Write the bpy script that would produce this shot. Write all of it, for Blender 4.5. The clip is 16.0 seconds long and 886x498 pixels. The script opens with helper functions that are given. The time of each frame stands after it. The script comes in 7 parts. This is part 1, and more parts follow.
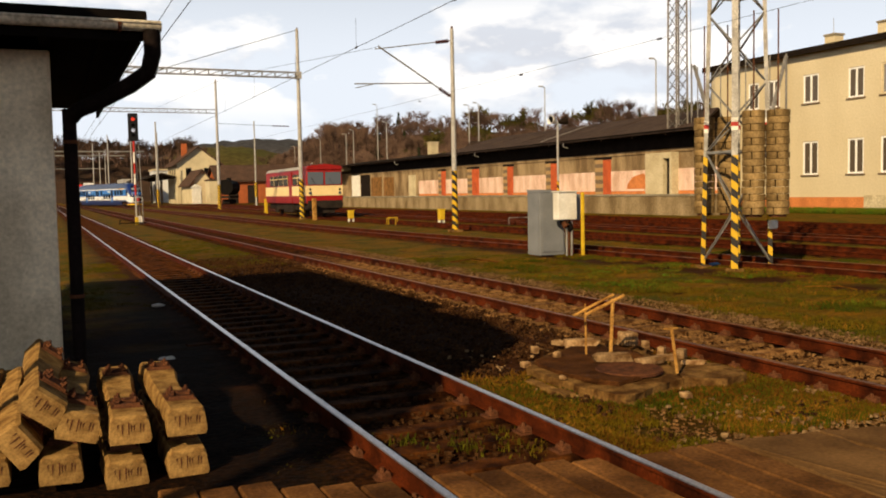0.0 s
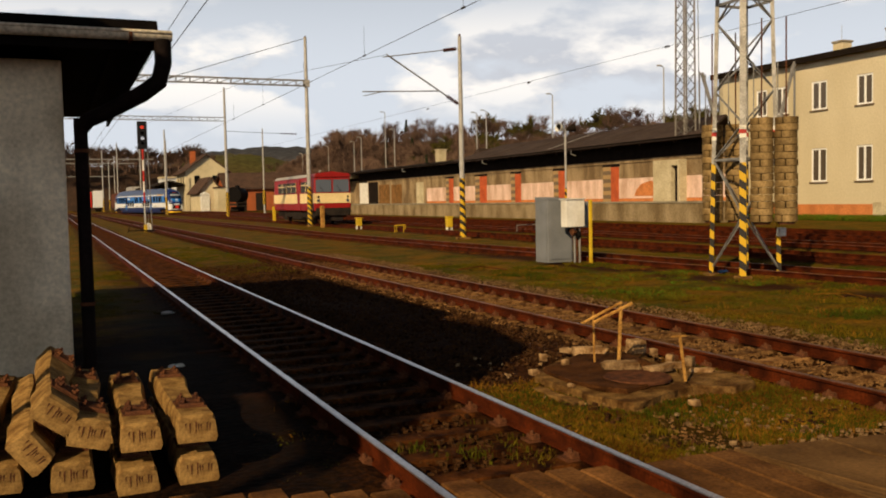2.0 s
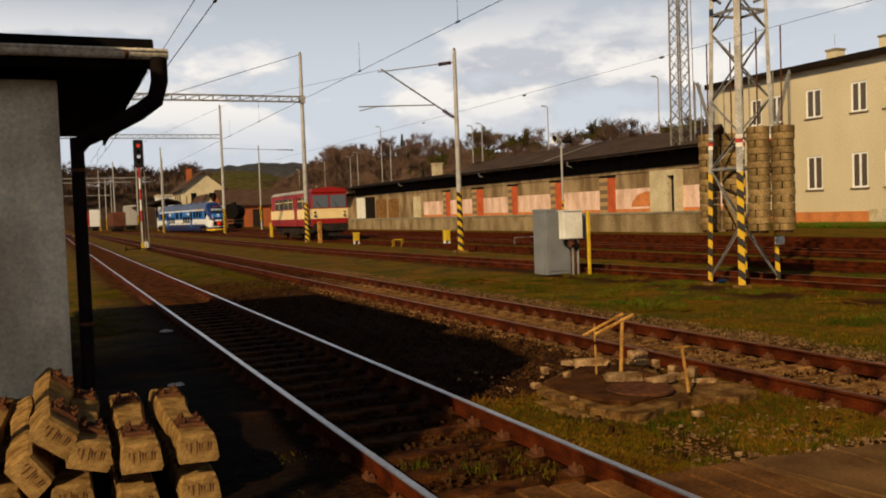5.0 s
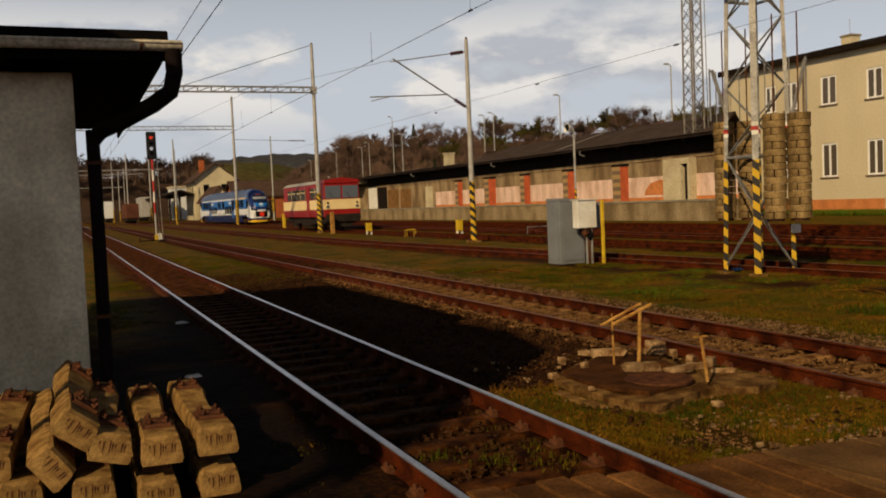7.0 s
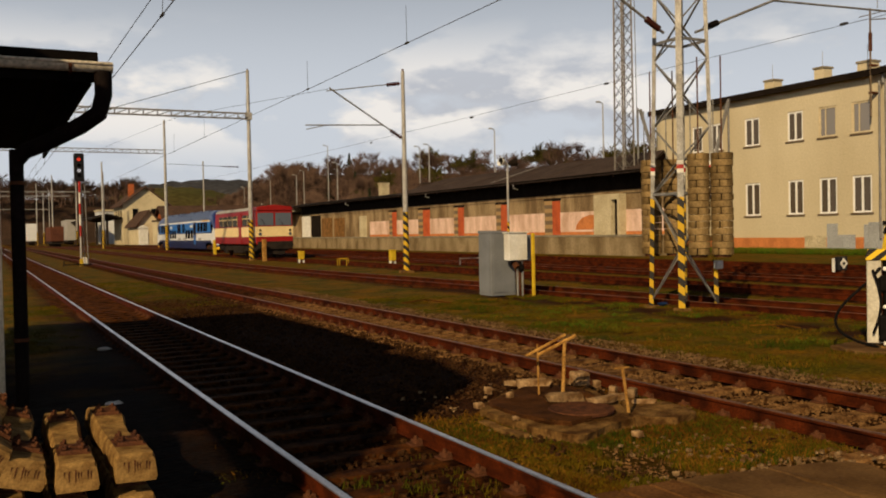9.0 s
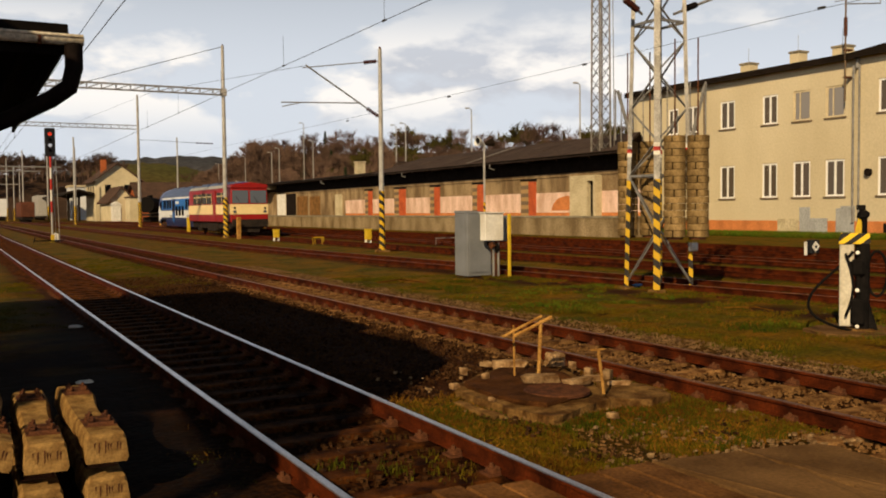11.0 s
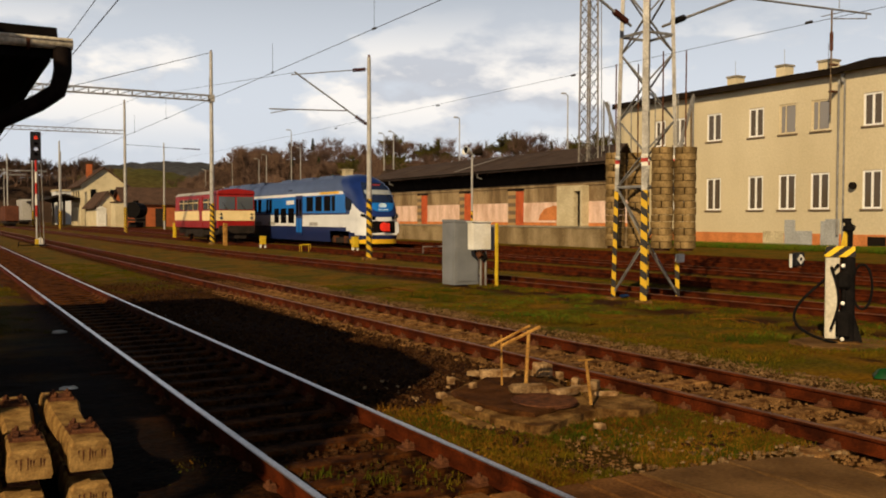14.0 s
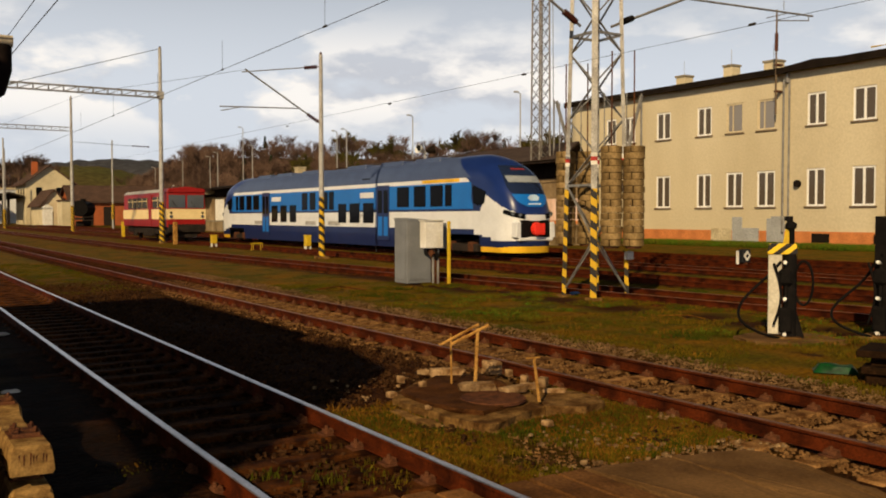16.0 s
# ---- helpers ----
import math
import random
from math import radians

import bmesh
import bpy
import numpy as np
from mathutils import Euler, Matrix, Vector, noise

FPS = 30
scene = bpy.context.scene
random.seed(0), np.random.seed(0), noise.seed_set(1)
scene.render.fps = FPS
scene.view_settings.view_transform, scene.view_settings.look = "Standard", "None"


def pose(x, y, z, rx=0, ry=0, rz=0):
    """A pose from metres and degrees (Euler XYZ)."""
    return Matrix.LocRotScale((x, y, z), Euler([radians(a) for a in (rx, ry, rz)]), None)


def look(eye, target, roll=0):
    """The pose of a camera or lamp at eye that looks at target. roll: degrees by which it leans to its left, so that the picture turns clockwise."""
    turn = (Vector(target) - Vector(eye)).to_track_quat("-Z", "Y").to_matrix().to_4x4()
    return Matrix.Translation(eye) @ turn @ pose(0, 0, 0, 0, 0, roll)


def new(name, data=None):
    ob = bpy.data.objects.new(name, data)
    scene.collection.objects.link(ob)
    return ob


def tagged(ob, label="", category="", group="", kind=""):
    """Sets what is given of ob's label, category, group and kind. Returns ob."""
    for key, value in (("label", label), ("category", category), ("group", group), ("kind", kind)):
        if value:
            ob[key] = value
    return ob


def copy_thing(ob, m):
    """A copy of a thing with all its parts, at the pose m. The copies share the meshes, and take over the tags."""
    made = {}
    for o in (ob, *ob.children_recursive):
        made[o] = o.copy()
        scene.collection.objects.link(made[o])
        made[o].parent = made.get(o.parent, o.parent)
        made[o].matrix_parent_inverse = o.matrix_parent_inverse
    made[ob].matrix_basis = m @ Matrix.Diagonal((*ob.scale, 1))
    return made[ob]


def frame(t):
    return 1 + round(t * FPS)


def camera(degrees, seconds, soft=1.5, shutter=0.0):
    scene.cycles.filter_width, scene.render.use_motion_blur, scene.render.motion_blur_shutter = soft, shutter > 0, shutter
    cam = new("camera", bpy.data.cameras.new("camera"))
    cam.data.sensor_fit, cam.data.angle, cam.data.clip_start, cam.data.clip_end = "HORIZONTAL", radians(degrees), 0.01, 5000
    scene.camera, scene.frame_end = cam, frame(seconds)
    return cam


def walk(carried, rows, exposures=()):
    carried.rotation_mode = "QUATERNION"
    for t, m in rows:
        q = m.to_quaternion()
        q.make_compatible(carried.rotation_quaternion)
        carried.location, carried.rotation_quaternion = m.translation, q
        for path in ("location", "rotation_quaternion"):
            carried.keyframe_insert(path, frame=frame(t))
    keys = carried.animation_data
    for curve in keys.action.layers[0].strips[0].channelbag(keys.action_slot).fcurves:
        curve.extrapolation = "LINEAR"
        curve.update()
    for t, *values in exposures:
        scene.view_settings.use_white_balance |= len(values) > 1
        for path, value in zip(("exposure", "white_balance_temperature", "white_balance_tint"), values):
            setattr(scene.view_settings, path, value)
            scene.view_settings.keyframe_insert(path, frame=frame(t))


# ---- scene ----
cam = camera(52.5, 16.0, soft=1.9)
ROWS = [
    (0.0, 0.020, -0.034, 2.066, 86.32, 1.11, -23.93),
    (0.5, 0.025, 0.018, 2.081, 86.66, 1.39, -23.66),
    (1.0, 0.005, 0.014, 2.080, 86.73, 0.65, -22.88),
    (1.5, 0.024, -0.058, 2.079, 87.14, 1.16, -23.16),
    (2.0, -0.001, -0.064, 2.076, 86.79, 1.16, -23.44),
    (2.5, 0.006, -0.047, 2.080, 87.10, 1.49, -23.54),
    (3.0, -0.005, -0.071, 2.078, 87.18, 2.08, -23.71),
    (3.5, -0.014, -0.075, 2.079, 87.40, 1.69, -23.22),
    (5.8, -0.001, 0.000, 2.080, 87.69, 2.19, -23.81),
    (6.0, -0.043, -0.082, 2.080, 87.44, 2.14, -23.57),
    (6.5, -0.029, -0.070, 2.081, 87.17, 1.53, -23.52),
    (7.0, -0.034, 0.033, 2.087, 87.03, 2.42, -22.89),
    (7.2, 0.003, -0.027, 2.075, 88.04, 0.00, -23.38),
    (7.3, -0.012, -0.012, 2.081, 89.86, 0.89, -25.32),
    (7.4, -0.002, -0.021, 2.076, 91.16, 3.03, -26.47),
    (7.5, -0.037, -0.044, 2.076, 90.87, 3.79, -26.53),
    (7.7, -0.010, -0.010, 2.065, 90.60, 3.32, -27.79),
    (8.0, -0.004, 0.009, 2.076, 90.55, 3.59, -28.72),
    (8.2, -0.004, 0.014, 2.084, 90.85, 3.46, -29.55),
    (8.5, -0.059, 0.029, 2.065, 89.21, 3.28, -28.95),
    (8.7, -0.006, 0.007, 2.078, 88.84, 2.44, -27.35),
    (9.0, -0.023, -0.066, 2.075, 88.85, 1.14, -27.07),
    (9.2, -0.000, -0.000, 2.080, 88.92, 0.19, -27.52),
    (11.3, -0.003, 0.006, 2.080, 87.47, 0.60, -28.66),
    (11.5, -0.017, 0.029, 2.085, 87.54, 0.55, -28.59),
    (12.0, -0.027, 0.011, 2.085, 87.67, 0.34, -28.58),
    (12.5, -0.010, 0.042, 2.091, 87.89, 0.19, -28.90),
    (13.0, -0.032, 0.006, 2.083, 88.20, 0.05, -29.09),
    (13.5, -0.025, 0.019, 2.087, 88.20, -0.14, -29.06),
    (14.0, -0.016, 0.027, 2.082, 88.07, -0.08, -29.44),
    (14.5, 0.011, 0.046, 2.086, 87.94, -0.03, -29.76),
    (15.0, 0.027, 0.036, 2.090, 87.67, 0.03, -30.73),
    (15.5, 0.027, 0.026, 2.100, 87.77, 0.04, -32.55),
    (16.0, 0.015, -0.032, 2.100, 87.93, 0.05, -32.37),
]
walk(cam, [(t, pose(x, y, z, rx, ry, rz)) for t, x, y, z, rx, ry, rz in ROWS],
     exposures=[(0.0, 0.3), (0.5, 0.26), (1.0, 0.18), (2.0, 0.02), (3.5, 0.0), (5.8, -0.22), (7.0, -0.38), (8.2, -0.5), (8.6, -0.46), (9.0, -0.24), (11.3, 0.0), (16.0, -0.05)])

# ---- world and sun ----
SUN_AZ, SUN_EL = 40.0, 30.0        # degrees: light travels along +x turned by SUN_AZ towards +y
world = bpy.data.worlds.new("world")
scene.world = world
world.use_nodes = True
wn, wl = world.node_tree.nodes, world.node_tree.links
wn.clear()


def wnode(kind, **values):
    n = wn.new(kind)
    for key, value in values.items():
        n.inputs[key].default_value = value
    return n


w_out, w_bg = wn.new("ShaderNodeOutputWorld"), wn.new("ShaderNodeBackground")
w_sky = wn.new("ShaderNodeTexSky")
w_sky.sky_type, w_sky.sun_disc = "NISHITA", False
w_sky.sun_elevation = radians(SUN_EL)
w_sky.sun_rotation = radians(270 - SUN_AZ)
w_sky.air_density, w_sky.dust_density, w_sky.ozone_density = 1.0, 1.2, 1.0
w_scale = wn.new("ShaderNodeVectorMath")
w_scale.operation = "SCALE"
w_scale.inputs["Scale"].default_value = 0.024
w_co = wn.new("ShaderNodeTexCoord")
w_map = wn.new("ShaderNodeMapping")
w_map.inputs["Scale"].default_value = (2.0, 2.0, 4.6)
w_map.inputs["Location"].default_value = (0.35, 0.1, 0.4)
w_up = wn.new("ShaderNodeVectorMath")
w_up.operation = "ADD"
w_up.inputs[1].default_value = (0.0, 0.0, 0.12)
w_n1 = wnode("ShaderNodeTexNoise", Scale=2.6, Detail=9.0, Roughness=0.52)
w_r1 = wn.new("ShaderNodeValToRGB")
w_r1.color_ramp.elements[0].position, w_r1.color_ramp.elements[1].position = 0.45, 0.52
w_n2 = wnode("ShaderNodeTexNoise", Scale=2.6, Detail=9.0, Roughness=0.52)
w_dif = wn.new("ShaderNodeMath")
w_dif.operation = "SUBTRACT"
w_r2 = wn.new("ShaderNodeValToRGB")
w_shift = wn.new("ShaderNodeMath")
w_shift.operation, w_shift.inputs[1].default_value, w_shift.inputs[2].default_value = "MULTIPLY_ADD", 6.2, 0.50
w_r2.color_ramp.elements[0].position, w_r2.color_ramp.elements[1].position = 0.2, 0.8
w_r2.color_ramp.elements[0].color = (0.66, 0.68, 0.735, 1)
w_r2.color_ramp.elements[1].color = (1.16, 1.10, 1.03, 1)
w_haze = wn.new("ShaderNodeMix")
w_haze.data_type = "RGBA"
w_haze.inputs["B"].default_value = (0.80, 0.85, 0.925, 1)
w_sep, w_el = wn.new("ShaderNodeSeparateXYZ"), wn.new("ShaderNodeMapRange")
w_el.interpolation_type = "SMOOTHSTEP"
w_el.inputs["From Min"].default_value, w_el.inputs["From Max"].default_value = 0.12, 0.46
w_el.inputs["To Min"].default_value, w_el.inputs["To Max"].default_value = 0.95, 0.0
w_fade = wn.new("ShaderNodeMath")
w_fade.operation = "MULTIPLY"
wl.new(w_co.outputs["Generated"], w_sep.inputs[0])
wl.new(w_sep.outputs["Z"], w_el.inputs[0])
wl.new(w_el.outputs[0], w_haze.inputs["Factor"])
w_mix = wn.new("ShaderNodeMix")
w_mix.data_type = "RGBA"
wl.new(w_sky.outputs[0], w_scale.inputs[0])
wl.new(w_scale.outputs[0], w_haze.inputs["A"])
wl.new(w_co.outputs["Generated"], w_map.inputs[0])
wl.new(w_map.outputs[0], w_n1.inputs["Vector"])
wl.new(w_map.outputs[0], w_up.inputs[0])
wl.new(w_up.outputs[0], w_n2.inputs["Vector"])
wl.new(w_n1.outputs[0], w_r1.inputs[0])
wl.new(w_n1.outputs[0], w_dif.inputs[0])
wl.new(w_n2.outputs[0], w_dif.inputs[1])
wl.new(w_dif.outputs[0], w_shift.inputs[0])
wl.new(w_shift.outputs[0], w_r2.inputs[0])
wl.new(w_r1.outputs[0], w_fade.inputs[0])
w_bank = wn.new("ShaderNodeMapRange")
w_bank.interpolation_type = "SMOOTHSTEP"
w_bank.inputs["From Min"].default_value, w_bank.inputs["From Max"].default_value = 0.15, 0.24
w_bank.inputs["To Min"].default_value, w_bank.inputs["To Max"].default_value = 0.92, 0.0
wl.new(w_sep.outputs["Z"], w_bank.inputs[0])
w_low, w_span = wn.new("ShaderNodeMapRange"), wn.new("ShaderNodeMath")
w_low.interpolation_type, w_span.operation = "SMOOTHSTEP", "MULTIPLY"
w_low.inputs["From Min"].default_value, w_low.inputs["From Max"].default_value = 0.075, 0.125
w_low.inputs["To Min"].default_value = 0.2
wl.new(w_sep.outputs["Z"], w_low.inputs[0])
wl.new(w_bank.outputs[0], w_span.inputs[0])
wl.new(w_low.outputs[0], w_span.inputs[1])
wl.new(w_span.outputs[0], w_fade.inputs[1])
wl.new(w_fade.outputs[0], w_mix.inputs["Factor"])
wl.new(w_haze.outputs["Result"], w_mix.inputs["A"])
wl.new(w_r2.outputs[0], w_mix.inputs["B"])
wl.new(w_mix.outputs["Result"], w_bg.inputs[0])
wl.new(w_bg.outputs[0], w_out.inputs[0])
w_bg.inputs[1].default_value = 0.9

sun = new("sun", bpy.data.lights.new("sun", "SUN"))
sun.data.energy, sun.data.angle, sun.data.color = 5.0, radians(0.6), (1.0, 0.77, 0.46)
ca, sa, ce, se = math.cos(radians(SUN_AZ)), math.sin(radians(SUN_AZ)), math.cos(radians(SUN_EL)), math.sin(radians(SUN_EL))
sun.matrix_world = look((0, 0, 0), (ca * ce, sa * ce, -se))


# ---- materials ----
def surf(name, col, col2=None, scale=2.0, fine=30.0, rough=0.8, metal=0.0, bump=0.25, rnd=0.0, grain=0.35, streak=1.0):
    """A worn surface: two colours mixed at a large scale, grain at a fine one, a bump, and a shift from object to object."""
    m = bpy.data.materials.new(name)
    m.use_nodes = True
    n, l = m.node_tree.nodes, m.node_tree.links
    b = n["Principled BSDF"]
    col2 = col2 or tuple(c * 0.7 for c in col)
    co, mp = n.new("ShaderNodeTexCoord"), n.new("ShaderNodeMapping")
    mp.inputs["Scale"].default_value = (1, 1, streak)
    l.new(co.outputs["Object"], mp.inputs[0])
    big, small, mix, ramp = n.new("ShaderNodeTexNoise"), n.new("ShaderNodeTexNoise"), n.new("ShaderNodeMix"), n.new("ShaderNodeValToRGB")
    big.inputs["Scale"].default_value, big.inputs["Detail"].default_value = scale, 6
    small.inputs["Scale"].default_value, small.inputs["Detail"].default_value = fine, 4
    l.new(mp.outputs[0], big.inputs["Vector"])
    l.new(co.outputs["Object"], small.inputs["Vector"])
    ramp.color_ramp.elements[0].position, ramp.color_ramp.elements[1].position = 0.36, 0.64
    l.new(big.outputs[0], ramp.inputs[0])
    mix.data_type = "RGBA"
    mix.inputs["A"].default_value, mix.inputs["B"].default_value = (*col, 1), (*col2, 1)
    l.new(ramp.outputs[0], mix.inputs["Factor"])
    mr = n.new("ShaderNodeMapRange")
    mr.inputs["From Min"].default_value, mr.inputs["From Max"].default_value = 0.3, 0.7
    mr.inputs["To Min"].default_value, mr.inputs["To Max"].default_value = 1 - grain, 1 + grain
    l.new(small.outputs[0], mr.inputs[0])
    value = mr.outputs[0]
    if rnd:
        oi, mr2, mul = n.new("ShaderNodeObjectInfo"), n.new("ShaderNodeMapRange"), n.new("ShaderNodeMath")
        mr2.inputs["To Min"].default_value, mr2.inputs["To Max"].default_value = 1 - rnd, 1 + rnd
        l.new(oi.outputs["Random"], mr2.inputs[0])
        mul.operation = "MULTIPLY"
        l.new(mr2.outputs[0], mul.inputs[0])
        l.new(value, mul.inputs[1])
        value = mul.outputs[0]
    vm = n.new("ShaderNodeVectorMath")
    vm.operation = "SCALE"
    l.new(mix.outputs["Result"], vm.inputs[0])
    l.new(value, vm.inputs["Scale"])
    l.new(vm.outputs[0], b.inputs["Base Color"])
    b.inputs["Roughness"].default_value, b.inputs["Metallic"].default_value = rough, metal
    b.inputs["Specular IOR Level"].default_value = 0.2 if rough < 0.7 else 0.04
    if bump:
        bp = n.new("ShaderNodeBump")
        bp.inputs["Strength"].default_value, bp.inputs["Distance"].default_value = bump, 0.6 / fine
        l.new(small.outputs[0], bp.inputs["Height"])
        l.new(bp.outputs[0], b.inputs["Normal"])
    return m


def striped(name, c1, c2, pitch, slant):
    """Diagonal warning stripes in worn paint."""
    m = surf(name, c1, None, 3, 25, 0.55, 0, 0.1, grain=0.15)
    n, l = m.node_tree.nodes, m.node_tree.links
    b = n["Principled BSDF"]
    co, sp = n.new("ShaderNodeTexCoord"), n.new("ShaderNodeSeparateXYZ")
    l.new(co.outputs["Object"], sp.inputs[0])
    a1, a2, fr, st, mx = n.new("ShaderNodeMath"), n.new("ShaderNodeMath"), n.new("ShaderNodeMath"), n.new("ShaderNodeMath"), n.new("ShaderNodeMix")
    a1.operation, a1.inputs[1].default_value = "MULTIPLY", slant
    l.new(sp.outputs["X"], a1.inputs[0])
    a2.operation = "ADD"
    l.new(a1.outputs[0], a2.inputs[0])
    l.new(sp.outputs["Z"], a2.inputs[1])
    fr.operation, fr.inputs[1].default_value = "MODULO", pitch
    a3 = n.new("ShaderNodeMath")
    a3.operation, a3.inputs[1].default_value = "ADD", 50 * pitch
    l.new(a2.outputs[0], a3.inputs[0])
    l.new(a3.outputs[0], fr.inputs[0])
    st.operation, st.inputs[1].default_value = "GREATER_THAN", pitch / 2
    l.new(fr.outputs[0], st.inputs[0])
    mx.data_type = "RGBA"
    mx.inputs["A"].default_value, mx.inputs["B"].default_value = (*c1, 1), (*c2, 1)
    l.new(st.outputs[0], mx.inputs["Factor"])
    l.new(mx.outputs["Result"], b.inputs["Base Color"])
    return m


def glass(name, col, rough=0.08):
    m = bpy.data.materials.new(name)
    m.use_nodes = True
    b = m.node_tree.nodes["Principled BSDF"]
    b.inputs["Base Color"].default_value, b.inputs["Roughness"].default_value = (*col, 1), rough
    b.inputs["Specular IOR Level"].default_value = 0.6
    return m


def glow(name, col, power):
    m = bpy.data.materials.new(name)
    m.use_nodes = True
    b = m.node_tree.nodes["Principled BSDF"]
    b.inputs["Base Color"].default_value = (*col, 1)
    b.inputs["Emission Color"].default_value, b.inputs["Emission Strength"].default_value = (*col, 1), power
    return m


M_RAIL = surf("rusty_rail", (0.085, 0.016, 0.0035), (0.024, 0.005, 0.0015), 3, 40, 0.8, 0, 0.3)
M_HEAD = surf("polished_rail_head", (0.50, 0.47, 0.46), (0.36, 0.32, 0.30), 2, 60, 0.28, 0.9, 0.05)
M_RUSTHEAD = surf("worn_rail_head", (0.20, 0.085, 0.045), (0.11, 0.045, 0.022), 2, 60, 0.5, 0.4, 0.05)
M_TIE = surf("weathered_timber", (0.090, 0.029, 0.006), (0.014, 0.004, 0.001), 4, 45, 0.9, 0, 0.5, rnd=0.35)
M_BOARD = surf("crossing_timber", (0.16, 0.070, 0.021), (0.055, 0.022, 0.006), 2, 35, 0.85, 0, 0.5, rnd=0.25)
M_STONE = surf("brown_ballast", (0.065, 0.029, 0.010), (0.016, 0.006, 0.002), 5, 60, 0.95, 0, 0.4, rnd=0.3)
M_PALETIE = surf("dry_pale_timber", (0.26, 0.135, 0.048), (0.07, 0.028, 0.008), 4, 45, 0.9, 0, 0.5, rnd=0.35)
M_DUST = surf("dusty_ballast", (0.21, 0.110, 0.040), (0.08, 0.036, 0.012), 5, 60, 0.95, 0, 0.4)
M_GRAVEL = surf("grey_gravel", (0.20, 0.115, 0.05), (0.06, 0.03, 0.012), 5, 60, 0.95, 0, 0.4)
M_BLADE = surf("grass_blades", (0.088, 0.055, 0.003), (0.032, 0.042, 0.002), 0.6, 8, 0.7, 0, 0, grain=0.4)
M_DRY = surf("dry_grass", (0.165, 0.076, 0.008), (0.07, 0.028, 0.003), 0.8, 8, 0.8, 0, 0, grain=0.4)
M_PLASTER = surf("hut_plaster", (0.85, 0.72, 0.52), (0.48, 0.39, 0.27), 1.1, 22, 0.95, 0, 0.35, grain=0.16, streak=0.6)
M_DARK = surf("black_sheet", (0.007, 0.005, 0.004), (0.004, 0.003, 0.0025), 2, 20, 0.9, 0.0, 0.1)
M_GUTTER = surf("zinc_gutter", (0.62, 0.54, 0.42), (0.42, 0.36, 0.27), 3, 20, 0.75, 0.0, 0.1)
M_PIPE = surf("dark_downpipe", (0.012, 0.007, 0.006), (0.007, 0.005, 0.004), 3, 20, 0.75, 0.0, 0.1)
M_SLEEPER = surf("sleeper_concrete", (0.30, 0.175, 0.058), (0.13, 0.066, 0.020), 7, 55, 0.95, 0, 0.4, rnd=0.18)
M_RUST = surf("heavy_rust", (0.11, 0.042, 0.018), (0.05, 0.02, 0.012), 9, 60, 0.95, 0, 0.6)
M_SLAB = surf("old_slab_concrete", (0.21, 0.115, 0.036), (0.06, 0.026, 0.007), 4.5, 40, 0.95, 0, 0.6)
M_CROSSLAB = surf("crossing_concrete", (0.155, 0.082, 0.030), (0.085, 0.043, 0.015), 1.6, 30, 0.9, 0, 0.25, grain=0.2)
M_RUBBLE = surf("pale_rubble", (0.34, 0.215, 0.105), (0.12, 0.06, 0.022), 9, 45, 0.95, 0, 0.6, rnd=0.25)
M_STICK = surf("peeled_wood", (0.42, 0.22, 0.055), (0.2, 0.09, 0.02), 6, 50, 0.8, 0, 0.2)
M_CABINET = surf("grey_cabinet_paint", (0.180, 0.184, 0.190), (0.145, 0.148, 0.152), 1.5, 30, 0.6, 0, 0.05, grain=0.08)
M_WHITE = surf("dirty_white_paint", (0.72, 0.69, 0.62), (0.58, 0.54, 0.46), 2, 25, 0.6, 0, 0.05, grain=0.1)
M_OLDWHITE = surf("grimy_white_paint", (0.62, 0.57, 0.46), (0.46, 0.41, 0.31), 4, 25, 0.8, 0, 0.1, grain=0.15)
M_YELLOW = surf("yellow_paint", (0.58, 0.38, 0.014), (0.42, 0.27, 0.012), 3, 25, 0.6, 0, 0.05, grain=0.12)
M_GALV = surf("galvanised_steel", (0.30, 0.285, 0.26), (0.20, 0.185, 0.165), 3, 25, 0.55, 0.45, 0.1)
M_POLE = surf("grey_mast_paint", (0.40, 0.38, 0.35), (0.30, 0.28, 0.25), 2, 25, 0.6, 0.1, 0.1)
M_WARN = striped("warning_stripes", (0.52, 0.31, 0.010), (0.02, 0.016, 0.014), 0.42, 0.9)
M_WARN_BIG = striped("wide_warning_stripes", (0.52, 0.31, 0.010), (0.02, 0.016, 0.014), 0.40, 1.1)
M_WARN_TOP = striped("hood_stripes", (0.78, 0.50, 0.02), (0.02, 0.016, 0.014), 0.20, -0.8)
M_RED = surf("red_paint", (0.42, 0.025, 0.015), (0.30, 0.02, 0.015), 2, 25, 0.5, 0, 0.05, grain=0.12)
M_WEIGHT = surf("counterweight_concrete", (0.26, 0.17, 0.072), (0.125, 0.078, 0.03), 3, 30, 0.95, 0, 0.4, rnd=0.18)
M_BLACK = surf("black_rubber", (0.005, 0.0045, 0.004), (0.010, 0.008, 0.007), 4, 30, 0.75, 0, 0.1)
M_WIRE = surf("dark_wire", (0.07, 0.065, 0.06), (0.05, 0.045, 0.04), 2, 10, 0.6, 0.3, 0)
M_BROWN_INS = glass("brown_insulator", (0.05, 0.014, 0.010), 0.2)
M_SIGNAL = surf("signal_black", (0.012, 0.011, 0.012), None, 3, 20, 0.5, 0, 0.05)
M_LAMP_RED = glow("red_signal_light", (1.0, 0.06, 0.02), 0.5)
M_LAMP_WHITE = glow("white_signal_light", (0.9, 0.9, 1.0), 0.3)


